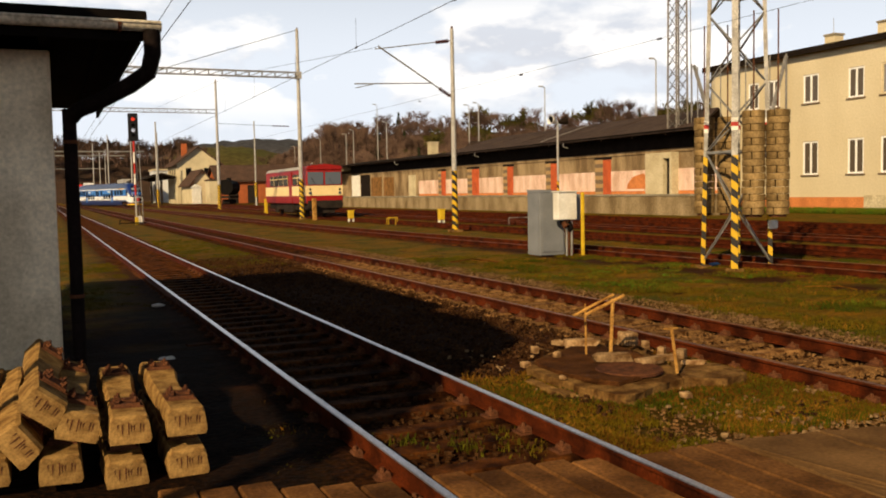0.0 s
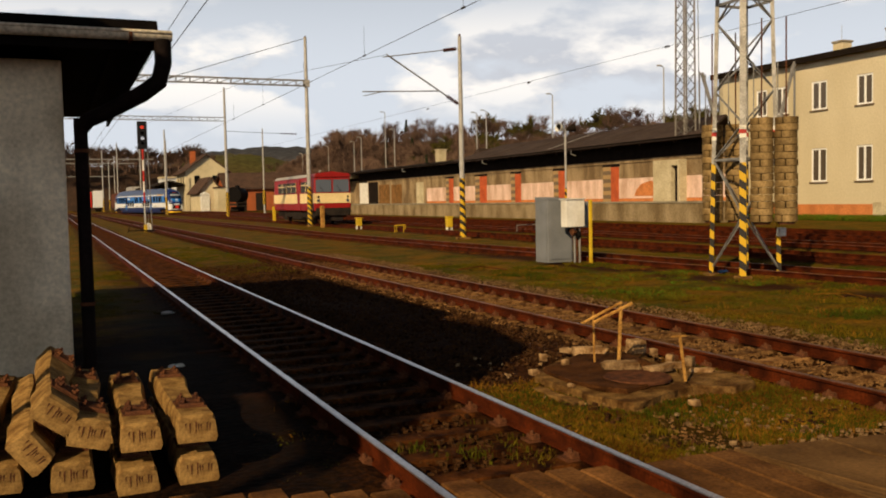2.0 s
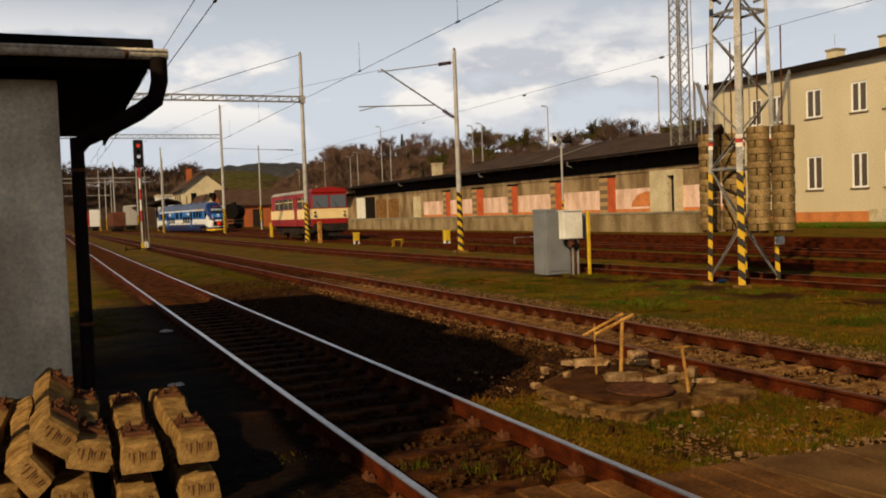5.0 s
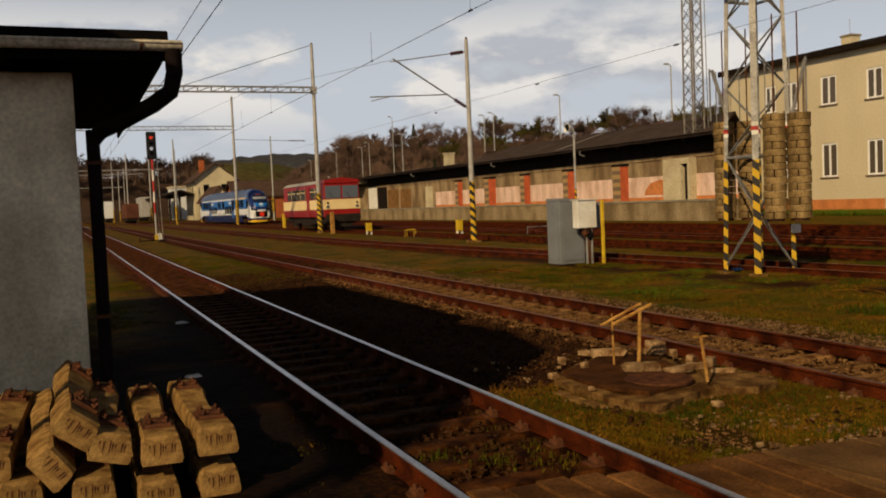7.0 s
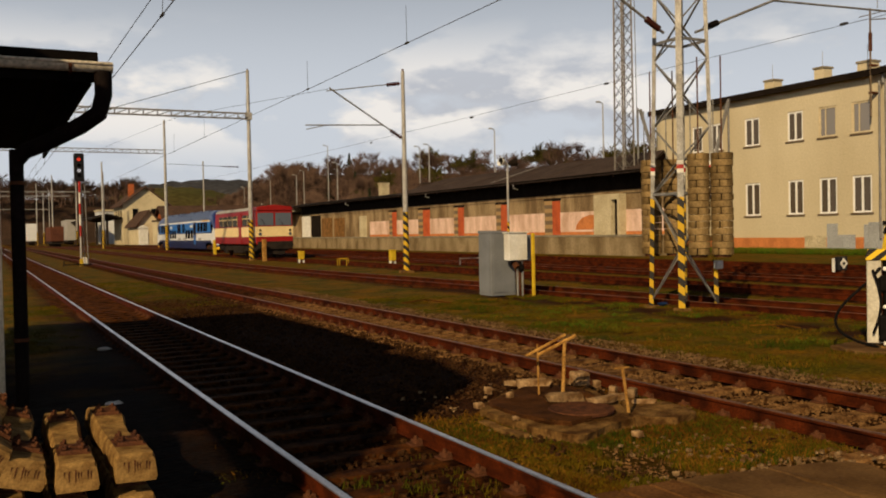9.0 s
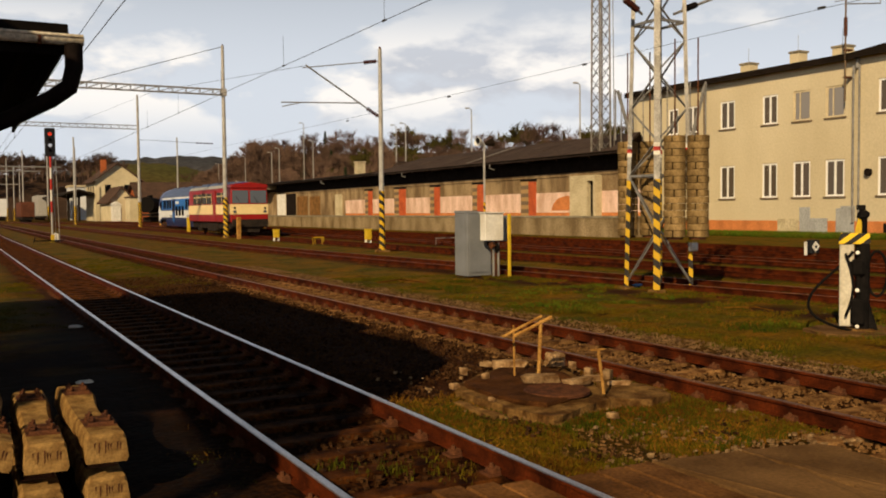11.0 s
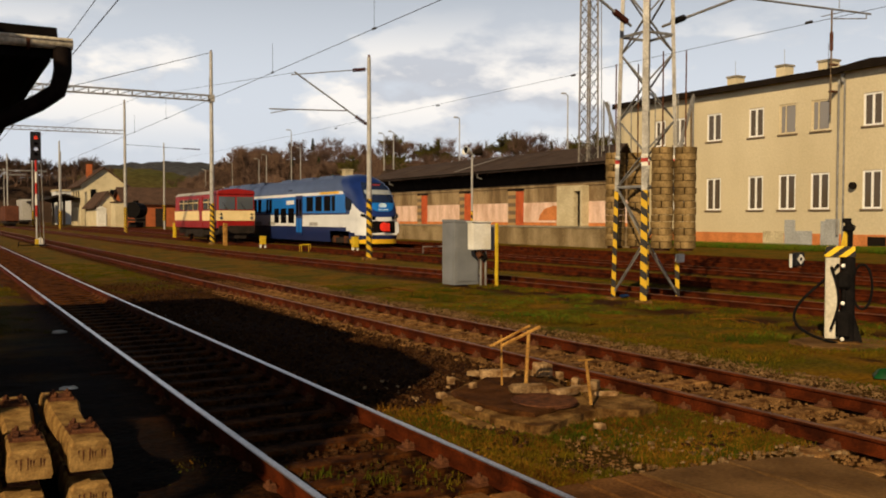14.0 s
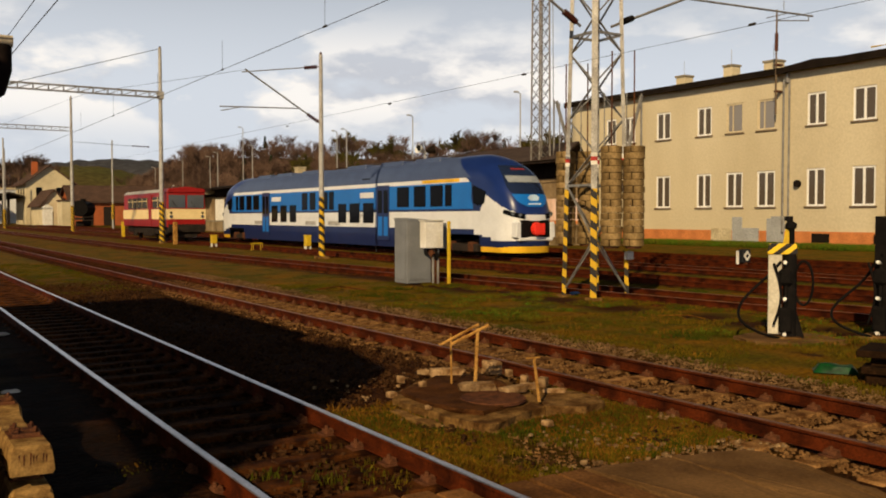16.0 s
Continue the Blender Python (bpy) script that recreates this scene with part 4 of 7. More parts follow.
def build_masts():
    p = catenary_mast(19.37, 72.2, 15.42, 3.28, "tall grey portal mast with a lattice beam over the tracks", 0.2)
    truss(p, -8.77, 19.29, 72.2, 11.49, 0.43)
    part("stay_wire", S().tube([(19.37, 72.2, 15.35), (-8.77, 72.2, 6.07)], 0.025, 5), M_WIRE, p)
    part("clamp", S().box(19.14, 19.6, 71.97, 72.43, 11.41, 11.98), M_POLE, p)
    q = catenary_mast(-8.77, 72.2, 15.42, 3.28, "tall grey portal mast standing beyond the tracks", 0.2)
    p = catenary_mast(19.1, 41.5, 10.2, 3.08, "grey tubular catenary mast with a swivel cantilever", 0.15)
    a = part("cantilever", S().tube([(19.1, 41.5, 6.75), (15.15, 41.5, 9.15)], 0.04, 8).tube([(19.0, 41.5, 9.6), (15.0, 41.5, 9.0)], 0.025, 6)
             .tube([(17.95, 41.5, 7.45), (13.9, 41.5, 7.3)], 0.03, 8).tube([(15.0, 41.5, 7.35), (13.95, 41.5, 7.1)], 0.022, 6), M_GALV, p)
    insulator(a, (18.95, 41.5, 6.84), (18.35, 41.5, 7.2))
    insulator(a, (18.9, 41.5, 9.58), (18.2, 41.5, 9.47))
    p = catenary_mast(22.7, 129, 18.2, 3.6, "distant grey portal mast over the station tracks", 0.24)
    truss(p, -6, 22.5, 129, 13.6, 0.5)
    part("stay_wire", S().tube([(22.6, 129, 12.2), (32, 129, 11.9)], 0.03, 5), M_WIRE, p)
    insulator(p, (30.5, 129, 11.95), (33.0, 129, 11.9))
    for x, y, h, bnd in ((19.4, 174, 15.8, 3.4), (21.5, 250, 20, 4), (16.5, 262, 19, 4), (14.5, 300, 19, 4), (26, 290, 21, 4), (18, 330, 18, 4), (9.5, 290, 17, 4), (29.5, 262, 20, 4), (12, 380, 22, 4), (24, 400, 22, 4)):
        catenary_mast(x, y, h, bnd, "distant catenary mast at the station throat", 0.22)
    for x0, x1, y, z in ((-4, 26, 262, 14.5), (-6, 24, 300, 15), (0, 24, 400, 14)):
        b = thing("cross_span", "thin cross span between distant masts", "catenary span")
        part("span_beam", S().box(x0, x1, y - 0.12, y + 0.12, z, z + 0.3), M_GALV, b)


build_masts()


def build_near_arm():
    p = catenary_mast(-5.2, 15.93, 9.6, 3.0, "grey catenary mast beyond the hut with a long arm", 0.15)
    a = part("cantilever", S().tube([(-5.2, 15.93, 6.1), (0.46, 15.93, 6.36), (3.6, 15.93, 6.49)], 0.03, 8).tube([(-0.8, 15.93, 6.22), (1.4, 15.93, 6.95)], 0.025, 8).tube([(-5.2, 15.93, 8.6), (1.4, 15.93, 6.95)], 0.03, 8), M_GALV, p)
    part("registration_arm", S().tube([(2.2, 15.93, 6.42), (2.2, 15.93, 6.3), (3.0, 15.93, 6.16)], 0.018, 6), M_GALV, a)
    part("end_clamp", S().tube([(3.4, 15.93, 6.48), (3.5, 15.93, 6.49)], 0.06, 8), M_RUST, a)


build_near_arm()


def build_wires():
    """Contact and carrying wires, with droppers."""
    for label, x, zc, zm, y0, y1 in (("contact wires strung above the bright track", 3.0, 6.14, 6.78, -10, 260), ("contact wire strung above the rusty track", 10.5, 7.27, 7.3, -10, 41.5)):
        w = thing("overhead_wire", label, "overhead wire", "yard wires")
        part("contact_wire", S().tube([(x, y0, zc), (x, y1, zc)], 0.0105, 5), M_WIRE, w)
        if x < 5:
            part("carrying_wire", S().tube([(x + 0.05, y0, zm), (x + 0.05, y1, zm)], 0.009, 5), M_WIRE, w)
            s, y = S(), 8.0
            while y < 120:
                s.tube([(x, y, zc), (x + 0.04, y, zm)], 0.008, 4)
                s.tube([(x, y - 0.12, zc), (x, y + 0.12, zc)], 0.03, 5)
                y += 9.0
            part("droppers", s, M_WIRE, w)
    w = thing("overhead_wire", "feeder wire running between the masts", "overhead wire", "yard wires")
    part("contact_wire", S().tube([(10.5, 41.5, 7.27), (10.5, 240, 7.5)], 0.012, 5), M_WIRE, w)
    y = 14.0
    while y < 60:
        part("wire_clamp", S().tube([(10.5, y - 0.1, 7.27), (10.5, y + 0.1, 7.27)], 0.035, 5).tube([(10.5, y, 7.27), (10.5, y, 8.3)], 0.007, 4), M_WIRE, w)
        y += 8.5
    w = thing("overhead_wire", "thin wire above the middle sidings", "overhead wire", "yard wires")
    part("contact_wire", S().tube([(15, -10, 5.85), (15, 30, 6.0), (15, 70, 6.3), (15, 240, 6.3)], 0.0055, 5), M_WIRE, w)
    for y in (12, 19.5, 27, 36):
        part("wire_clamp", S().tube([(15, y - 0.08, 5.95), (15, y + 0.08, 5.95)], 0.03, 5), M_WIRE, w)
    w = thing("overhead_wire", "thin carrying wire between the masts", "overhead wire", "yard wires")
    part("carrying_wire", S().tube([(15.1, 41.5, 9.1), (13.5, 70, 11.2), (12, 129, 13)], 0.01, 5), M_WIRE, w)


build_wires()


def build_tower():
    t = thing("lattice_tower", "slender grey lattice floodlight tower rising behind the goods shed eaves", "tower")
    x, y, top = 44.15, 55.35, 30.4

    def corners(z):
        k = 0.55 - 0.14 * z / top
        return [Vector((x - k, y - k, z)), Vector((x + k, y - k, z)), Vector((x + k, y + k, z)), Vector((x - k, y + k, z))]

    a, b = corners(6.3), corners(top)
    for i in range(4):
        part("leg", S().beam(a[i], b[i], 0.12), M_MAST, t)
    lattice(t, corners, 6.4, top, 0.95, 0.06, True, M_MAST)
    part("ladder", S().tube([(x + 0.76, y - 0.67, 6.5), (x + 0.62, y - 0.53, top)], 0.032, 5), M_MAST, t)


build_tower()


# ---- signal ----
def build_signal():
    x, y = 6.42, 72.0
    g = thing("light_signal", "tall railway light signal with a red aspect and banded mast", "signal")
    mast = part("mast", S().tube([(x, y, 0), (x, y, 2.2)], 0.07, 10), M_POLE, g, smooth=True)
    for i in range(5):
        part("mast_band", S().tube([(x, y, 2.2 + i * 0.82), (x, y, 3.02 + i * 0.82)], 0.078, 10), M_RED if i % 2 == 0 else M_WHITE, mast, smooth=True)
    head = part("signal_head", S().box(x - 0.36, x + 0.36, y - 0.12, y + 0.15, 6.3, 8.4), M_SIGNAL, g, "black signal head with five lenses", 0.06)
    for i, z in enumerate((7.95, 7.5, 7.12, 6.74)):
        lens = part("lens", S().disc((x, y - 0.12, z), (0, -1, 0), 0.13, 0.02), M_LAMP_RED if i == 0 else (M_LAMP_WHITE if i == 2 else M_BLACK), head)
        hood = S()
        for k in range(8):
            a0, a1 = math.pi * k / 8, math.pi * (k + 1) / 8
            hood.prism([(x + 0.15 * math.cos(a0), z + 0.15 * math.sin(a0)), (x + 0.15 * math.cos(a1), z + 0.15 * math.sin(a1)), (x + 0.165 * math.cos(a1), z + 0.165 * math.sin(a1)), (x + 0.165 * math.cos(a0), z + 0.165 * math.sin(a0))], y - 0.3, y - 0.12, "y")
        part("hood", hood, M_SIGNAL, lens)
    part("ladder", S().tube([(x + 0.28, y + 0.3, 0), (x + 0.12, y + 0.2, 6.4)], 0.03, 6).tube([(x + 0.52, y + 0.3, 0), (x + 0.36, y + 0.2, 6.4)], 0.03, 6), M_GALV, g)
    part("foot", S().box(x - 0.11, x + 0.13, y - 0.15, y + 0.2, -0.1, 0.55), M_YELLOW, g, "yellow signal foot", 0.02)
    part("base_frame", S().beam((x - 1.3, y - 0.3, 0.12), (x + 0.7, y - 0.3, 0.12), 0.09).beam((x - 1.3, y - 0.3, 0), (x - 1.2, y - 0.3, 0.4), 0.07), M_BLACK, g)


build_signal()


# ---- cabinets ----
def build_cabinets():
    c = thing("relay_cabinet", "tall grey steel relay cabinet on the grass", "cabinet")
    part("body", S().box(14.05, 14.93, 24.2, 25.0, 0.0, 1.97), M_CABINET, c, "", 0.015)
    part("lid", S().prism([(14.04, 1.97), (14.94, 1.97), (14.94, 2.0), (14.04, 2.06)], 24.19, 25.01, "y"), M_CABINET, c)
    d = part("door", S().box(14.12, 14.86, 24.175, 24.199, 0.12, 1.9), M_CABINET, c)
    part("handle", S().box(14.76, 14.80, 24.15, 24.175, 0.95, 1.1), M_BLACK, d)
    part("side_panel", S().box(14.03, 14.048, 24.28, 24.92, 0.12, 1.9), M_CABINET, c)
    b = thing("switch_box", "white switch box on steel pipes beside the grey cabinet", "electrical box")
    part("body", S().box(14.36, 15.02, 23.62, 23.95, 1.12, 1.97), M_WHITE, b, "dirty white steel box", 0.015)
    part("lid", S().box(14.33, 15.05, 23.58, 23.99, 1.97, 2.0), M_WHITE, b)
    part("back_box", S().box(15.06, 15.38, 23.98, 24.3, 1.08, 1.9), M_CABINET, b, "", 0.015)
    for x in (14.74, 14.92):
        part("pipe", S().tube([(x, 23.78, 0.0), (x, 23.78, 1.13)], 0.035, 8), M_GALV, b)
    part("cable_gland", S().rock((14.66, 23.75, 0.98), 0.11, 0.1, 0.14, RNG), M_RUST, b, "rusty cable glands")
    part("cable_gland", S().rock((14.86, 23.8, 0.88), 0.12, 0.1, 0.2, RNG), M_BLACK, b)
    part("conduit", S().tube([(14.82, 23.8, 1.1), (14.80, 23.76, 0.5), (14.84, 23.8, 0)], 0.03, 6), M_RUST, b)
    p = thing("marker_post", "slim yellow marker post beside the switch box", "post")
    part("post", S().box(15.05, 15.14, 23.38, 23.46, 0, 1.95), M_YELLOW, p, "", 0.01)
    # loudspeaker mast
    x, y = 31.5, 51.9
    h = thing("loudspeaker_mast", "thin mast carrying two weathered horn loudspeakers", "loudspeaker mast")
    pole = part("pole", S().tube([(x, y, 0), (x, y, 6.4)], 0.07, 8), M_POLE, h)
    part("warning_band", S().tube([(x, y, 0.02), (x, y, 2.6)], 0.078, 8), M_WARN, pole)
    for k, m in ((-1, M_WHITE), (1, M_TIMBER_SHADE)):
        horn = part("horn", S().tube([(x + 0.10 * k, y, 6.5), (x + 0.32 * k, y - 0.06, 6.56), (x + 0.62 * k, y - 0.14, 6.64)], 0.10, 12, 0.30), m, h, smooth=True)
        part("horn_mouth", S().disc((x + 0.615 * k, y - 0.14, 6.64), (k, -0.2, 0.2), 0.26, 0.012), M_BLACK, horn)
        part("driver", S().tube([(x - 0.1 * k, y + 0.05, 6.42), (x + 0.10 * k, y, 6.5)], 0.1, 10), m, horn)


build_cabinets()


# ---- small trackside things ----
def build_small():
    for x, y, w, h in ((20.3, 62.2, 0.19, 0.56), (23.4, 53.0, 0.18, 0.66)):
        b = thing("track_box", "small bright yellow trackside box on feet", "trackside box", "yellow boxes")
        part("body", S().box(x - w, x + w, y - 0.2, y + 0.2, 0.22, 0.22 + h), M_YELLOW, b, "", 0.03)
        part("lid", S().box(x - w - 0.03, x + w + 0.03, y - 0.23, y + 0.23, 0.22 + h, 0.27 + h), M_YELLOW, b)
        part("foot", S().box(x - w, x - w + 0.06, y - 0.15, y + 0.15, -0.05, 0.22), M_WHITE, b)
        part("foot", S().box(x + w - 0.06, x + w, y - 0.15, y + 0.15, -0.05, 0.22), M_WHITE, b)
    f = thing("low_barrier", "low yellow tubular barrier over a point motor", "barrier")
    part("frame", S().tube([(19.65, 53, 0), (19.65, 53, 0.45), (20.25, 53, 0.45), (20.25, 53, 0)], 0.022, 6), M_YELLOW, f)
    part("rear_frame", S().tube([(20.15, 54, 0), (20.15, 54, 0.45), (20.75, 54, 0.45), (20.75, 54, 0)], 0.022, 6), M_YELLOW, f)
    f = thing("low_barrier", "low grey point lever frame beside the track", "barrier")
    part("frame", S().tube([(25.4, 47.5, 0), (25.4, 47.5, 0.4), (26.9, 47.5, 0.4), (26.9, 47.5, 0)], 0.035, 6), M_GALV, f)
    p = thing("marker_post", "cream marker post beside the portal mast", "post")
    part("post", S().box(19.15, 19.45, 68.1, 68.4, 0, 1.7), M_STICK, p, "", 0.03)
    p = thing("marker_post", "cream marker post behind the red railcar", "post")
    part("post", S().box(21.0, 21.3, 93.0, 93.3, 0, 1.6), M_YELLOW, p, "", 0.03)
    for x, y in ((6.9, 74.5),):
        p = thing("marker_stone", "small white marker stone beside the signal", "marker stone")
        part("stone", S().prism([(x - 0.2, 0), (x + 0.2, 0), (x + 0.16, 0.55), (x, 0.65), (x - 0.16, 0.55)], y, y + 0.25, "y"), M_WHITE, p, "", 0.03)
    d = thing("dwarf_signal", "black point indicator with a white diamond", "point indicator")
    x, y = 30.8, 24.95
    part("box", S().box(x - 0.27, x + 0.25, y - 0.12, y + 0.12, 0.16, 0.72), M_SIGNAL, d, "", 0.03)
    part("stand", S().box(x - 0.1, x + 0.1, y - 0.1, y + 0.1, -0.05, 0.18), M_RUST, d)
    part("diamond", S().prism([(x - 0.22, 0.45), (x, 0.23), (x + 0.22, 0.45), (x, 0.67)], y - 0.14, y - 0.121, "y"), M_WHITE, d, "white diamond face")
    part("diamond_core", S().prism([(x - 0.09, 0.45), (x, 0.36), (x + 0.09, 0.45), (x, 0.54)], y - 0.15, y - 0.141, "y"), M_SIGNAL, d)
    part("lever_post", S().box(x - 0.47, x - 0.41, y - 0.05, y + 0.05, 0, 0.66), M_WHITE, d)


build_small()


# ---- red railcar ----
M_CREAM = surf("cream_paint", (0.80, 0.61, 0.30), (0.70, 0.53, 0.25), 1, 14, 0.5, 0, 0.03, grain=0.08)
M_CARRED = surf("railcar_red", (0.27, 0.010, 0.007), (0.21, 0.008, 0.006), 1, 14, 0.45, 0, 0.03, grain=0.08)
M_TRAINGLASS = glass("dark_train_glass", (0.004, 0.004, 0.0045), 0.12)
M_TRAINGLASS.node_tree.nodes["Principled BSDF"].inputs["Specular IOR Level"].default_value = 0.03
M_CABGLASS = glass("cab_glass", (0.07, 0.075, 0.08), 0.06)
M_UNDER = surf("grimy_underframe", (0.03, 0.022, 0.017), (0.018, 0.014, 0.011), 2, 20, 0.9, 0, 0.2)


def wheelset(parent, xs, y, r, z=None):
    ax = part("axle", S().tube([(xs[0], y, r + 0.16), (xs[1], y, r + 0.16)], 0.09, 10), M_UNDER, parent)
    for x, d in ((xs[0], 1), (xs[1], -1)):
        w = part("wheel", S().tube([(x - 0.07, y, r + 0.16), (x + 0.07, y, r + 0.16)], r, 20), M_UNDER, ax)


def build_railcar():
    x0, x1, y0, y1 = 19.72, 22.86, 72.0, 86.6
    c = thing("railcar", "small two-axle red and cream railcar parked on a siding", "railcar")
    xm = (x0 + x1) / 2
    body = part("body", S().prism([(x0 + 0.02, 1.25), (x0, 1.8), (x0 + 0.03, 3.0), (x0 + 0.06, 4.05), (x0 + 0.35, 4.32), (xm, 4.46), (x1 - 0.35, 4.32), (x1 - 0.06, 4.05), (x1 - 0.03, 3.0), (x1, 1.8), (x1 - 0.02, 1.25)], y0, y1, "y"), M_CARRED, c, "faded red body", 0.06)
    part("roof_panel", S().prism([(x0 + 0.03, 4.09), (x0 + 0.33, 4.36), (xm, 4.50), (x1 - 0.33, 4.36), (x1 - 0.03, 4.09), (x1 - 0.4, 4.2), (x0 + 0.4, 4.2)], y0 + 1.52, y1 + 0.03, "y"), M_POLE, body, "grey roof")
    part("roof_hood", S().prism([(x0 - 0.02, 4.02), (x0 + 0.1, 4.34), (xm, 4.52), (x1 - 0.1, 4.34), (x1 + 0.02, 4.02)], y0 - 0.08, y0 + 1.5, "y"), M_CARRED, body, "rounded red cab roof", 0.05)
    part("cream_band", S().box(x0 - 0.02, x0 + 0.01, y0 + 0.0, y0 + 4.6, 1.90, 2.72).box(x0 - 0.02, x0 + 0.01, y0 + 5.6, y1, 1.90, 2.72), M_CREAM, body, "cream waist band")
    part("front_band", S().box(x0 + 0.02, x1 - 0.02, y0 - 0.025, y0, 1.90, 2.72), M_CREAM, body, "cream front panel", 0.01)
    part("side_door", S().box(x0 - 0.03, x0 + 0.01, y0 + 4.65, y0 + 5.55, 1.3, 3.95), M_CARRED, body, "red door", 0.01)
    for a, b in ((6.0, 7.6), (7.75, 9.3), (9.45, 11.0), (11.15, 12.7), (1.2, 2.5), (2.7, 4.3)):
        w = part("side_window", S().box(x0 - 0.015, x0 + 0.05, y0 + a, y0 + b, 2.82, 3.72), M_CABGLASS, body)
        part("window_frame", S().box(x0 - 0.03, x0 - 0.016, y0 + a - 0.05, y0 + b + 0.05, 3.40, 3.46).box(x0 - 0.03, x0 - 0.016, y0 + a - 0.05, y0 + a, 2.80, 3.75), M_CREAM, w)
    for a, b in ((0.14, 1.48), (1.62, 2.98)):
        w = part("cab_window", S().box(x0 + a, x0 + b, y0 - 0.03, y0 + 0.05, 2.80, 3.85), M_CABGLASS, body, "", 0.02)
        part("wiper", S().beam((x0 + (a + b) / 2, y0 - 0.05, 2.8), (x0 + a + 0.3, y0 - 0.05, 3.35), 0.03), M_BLACK, w)
    for x in (x0 + 0.42, x1 - 0.42):
        part("headlight", S().disc((x - 0.1 if x < xm else x + 0.12, y0 - 0.03, 2.12), (0, -1, 0), 0.13, 0.05), M_CABGLASS, body)
        part("tail_light", S().disc((x - 0.1 if x < xm else x + 0.12, y0 - 0.03, 2.42), (0, -1, 0), 0.09, 0.05), M_BLACK, body)
        part("buffer", S().tube([(x, y0, 1.2), (x, y0 - 0.5, 1.2)], 0.1, 10).disc((x, y0 - 0.5, 1.2), (0, -1, 0), 0.24, 0.04), M_UNDER, body)
    part("front_beam", S().box(x0 + 0.1, x1 - 0.1, y0 - 0.1, y0 + 0.3, 0.85, 1.5), M_UNDER, body, "sooty buffer beam", 0.03)
    under = part("underframe", S().box(x0 + 0.3, x1 - 0.3, y0 + 0.4, y1 - 0.4, 0.7, 1.25), M_UNDER, c)
    for y in (y0 + 2.8, y1 - 3.0):
        wheelset(under, (xm - 0.75, xm + 0.75), y, 0.45)
        part("axle_box", S().box(x0 + 0.25, x0 + 0.5, y - 0.5, y + 0.5, 0.4, 1.1), M_UNDER, under, "", 0.04)
    part("fuel_tank", S().box(x0 + 0.2, x0 + 0.9, y0 + 5.2, y0 + 8.4, 0.45, 1.15), M_UNDER, under, "sooty underfloor tank", 0.05)
    part("steps", S().box(x0 - 0.02, x0 + 0.3, y0 + 4.6, y0 + 5.6, 0.55, 0.62), M_UNDER, under)
    part("snow_plough", S().prism([(x0 + 0.75, 0.45), (x1 - 0.75, 0.45), (x1 - 0.65, 0.85), (x0 + 0.65, 0.85)], y0 + 0.1, y0 + 0.2, "y"), M_UNDER, under)
    part("roof_horn", S().tube([(xm - 0.8, y0 + 1.2, 4.45), (xm - 0.8, y0 + 0.8, 4.6)], 0.06, 8), M_POLE, body)


build_railcar()

# ---- blue multiple unit ----
M_NAVY = surf("navy_paint", (0.012, 0.022, 0.085), (0.010, 0.018, 0.070), 1, 12, 0.32, 0, 0, grain=0.05)
M_BLUE = surf("bright_blue_paint", (0.010, 0.135, 0.46), (0.009, 0.12, 0.42), 1, 12, 0.32, 0, 0, grain=0.05)
M_TWHITE = surf("train_white_paint", (0.66, 0.66, 0.655), (0.60, 0.60, 0.59), 1, 12, 0.38, 0, 0, grain=0.05)
M_ROOFBLUE = surf("grey_blue_roof", (0.060, 0.085, 0.165), (0.05, 0.07, 0.14), 1, 10, 0.45, 0, 0, grain=0.06)
M_NOSE = surf("deep_blue_paint", (0.009, 0.024, 0.120), (0.008, 0.021, 0.105), 1, 12, 0.28, 0, 0, grain=0.04)
M_TYELLOW = surf("train_yellow_paint", (0.80, 0.45, 0.015), None, 1, 12, 0.4, 0, 0, grain=0.05)
M_REDCOUPLER = surf("red_coupler_cover", (0.72, 0.03, 0.015), (0.6, 0.03, 0.015), 3, 15, 0.45, 0, 0, grain=0.08)
M_LOGO = surf("pale_blue_emblem", (0.55, 0.72, 0.85), None, 2, 20, 0.4, 0, 0, grain=0.05)
M_BLIND = surf("grey_blind_cloth", (0.26, 0.28, 0.29), (0.19, 0.21, 0.23), 2, 20, 0.8, 0, 0, grain=0.1)
M_DISPLAY = glow("amber_display", (0.25, 0.02, 0.01), 0.06)
M_SCREEN = glass("tinted_windscreen", (0.012, 0.020, 0.050), 0.1)


def unit_width(z):
    """Half the body's width at a height over the ground."""
    if z < 1.0:
        return 1.36 + 0.09 * (z - 0.45) / 0.55
    if z < 3.8:
        return 1.45 - 0.03 * (z - 1.0) / 2.8
    k = min(1.0, (z - 3.8) / 1.42)
    return 1.42 * math.sqrt(max(0.0, 1 - k ** 2.3))


TIP, NOSE_LEN, NOSE_EXP = 1.25, 1.6, 2.7


def nose_back(z):
    """Where the front lies at a height."""
    if z < 2.0:
        return TIP + 0.12 * max(0.0, (0.9 - z))
    k = min(1.0, (z - 2.0) / 3.22)
    return TIP + 4.2 * (1 - math.sqrt(1 - k ** 1.8))


def unit_point(z, s, side):
    """A point of the shell: s metres behind the front at that height."""
    k = min(1.0, max(s, 0.0) / NOSE_LEN)
    w = unit_width(z) * (1 - (1 - k) ** NOSE_EXP) ** (1 / NOSE_EXP)
    return (side * w, nose_back(z) + s, z)


def on_front(x, z, off=0.03):
    """A point just before the front at a place across and a height."""
    r = min(0.999, abs(x) / unit_width(z))
    k = 1 - (1 - r ** NOSE_EXP) ** (1 / NOSE_EXP)
    out = r ** 3
    return (x + math.copysign(off * out, x), nose_back(z) + k * NOSE_LEN - off * (1.1 - 0.7 * out), z + off * 0.3)


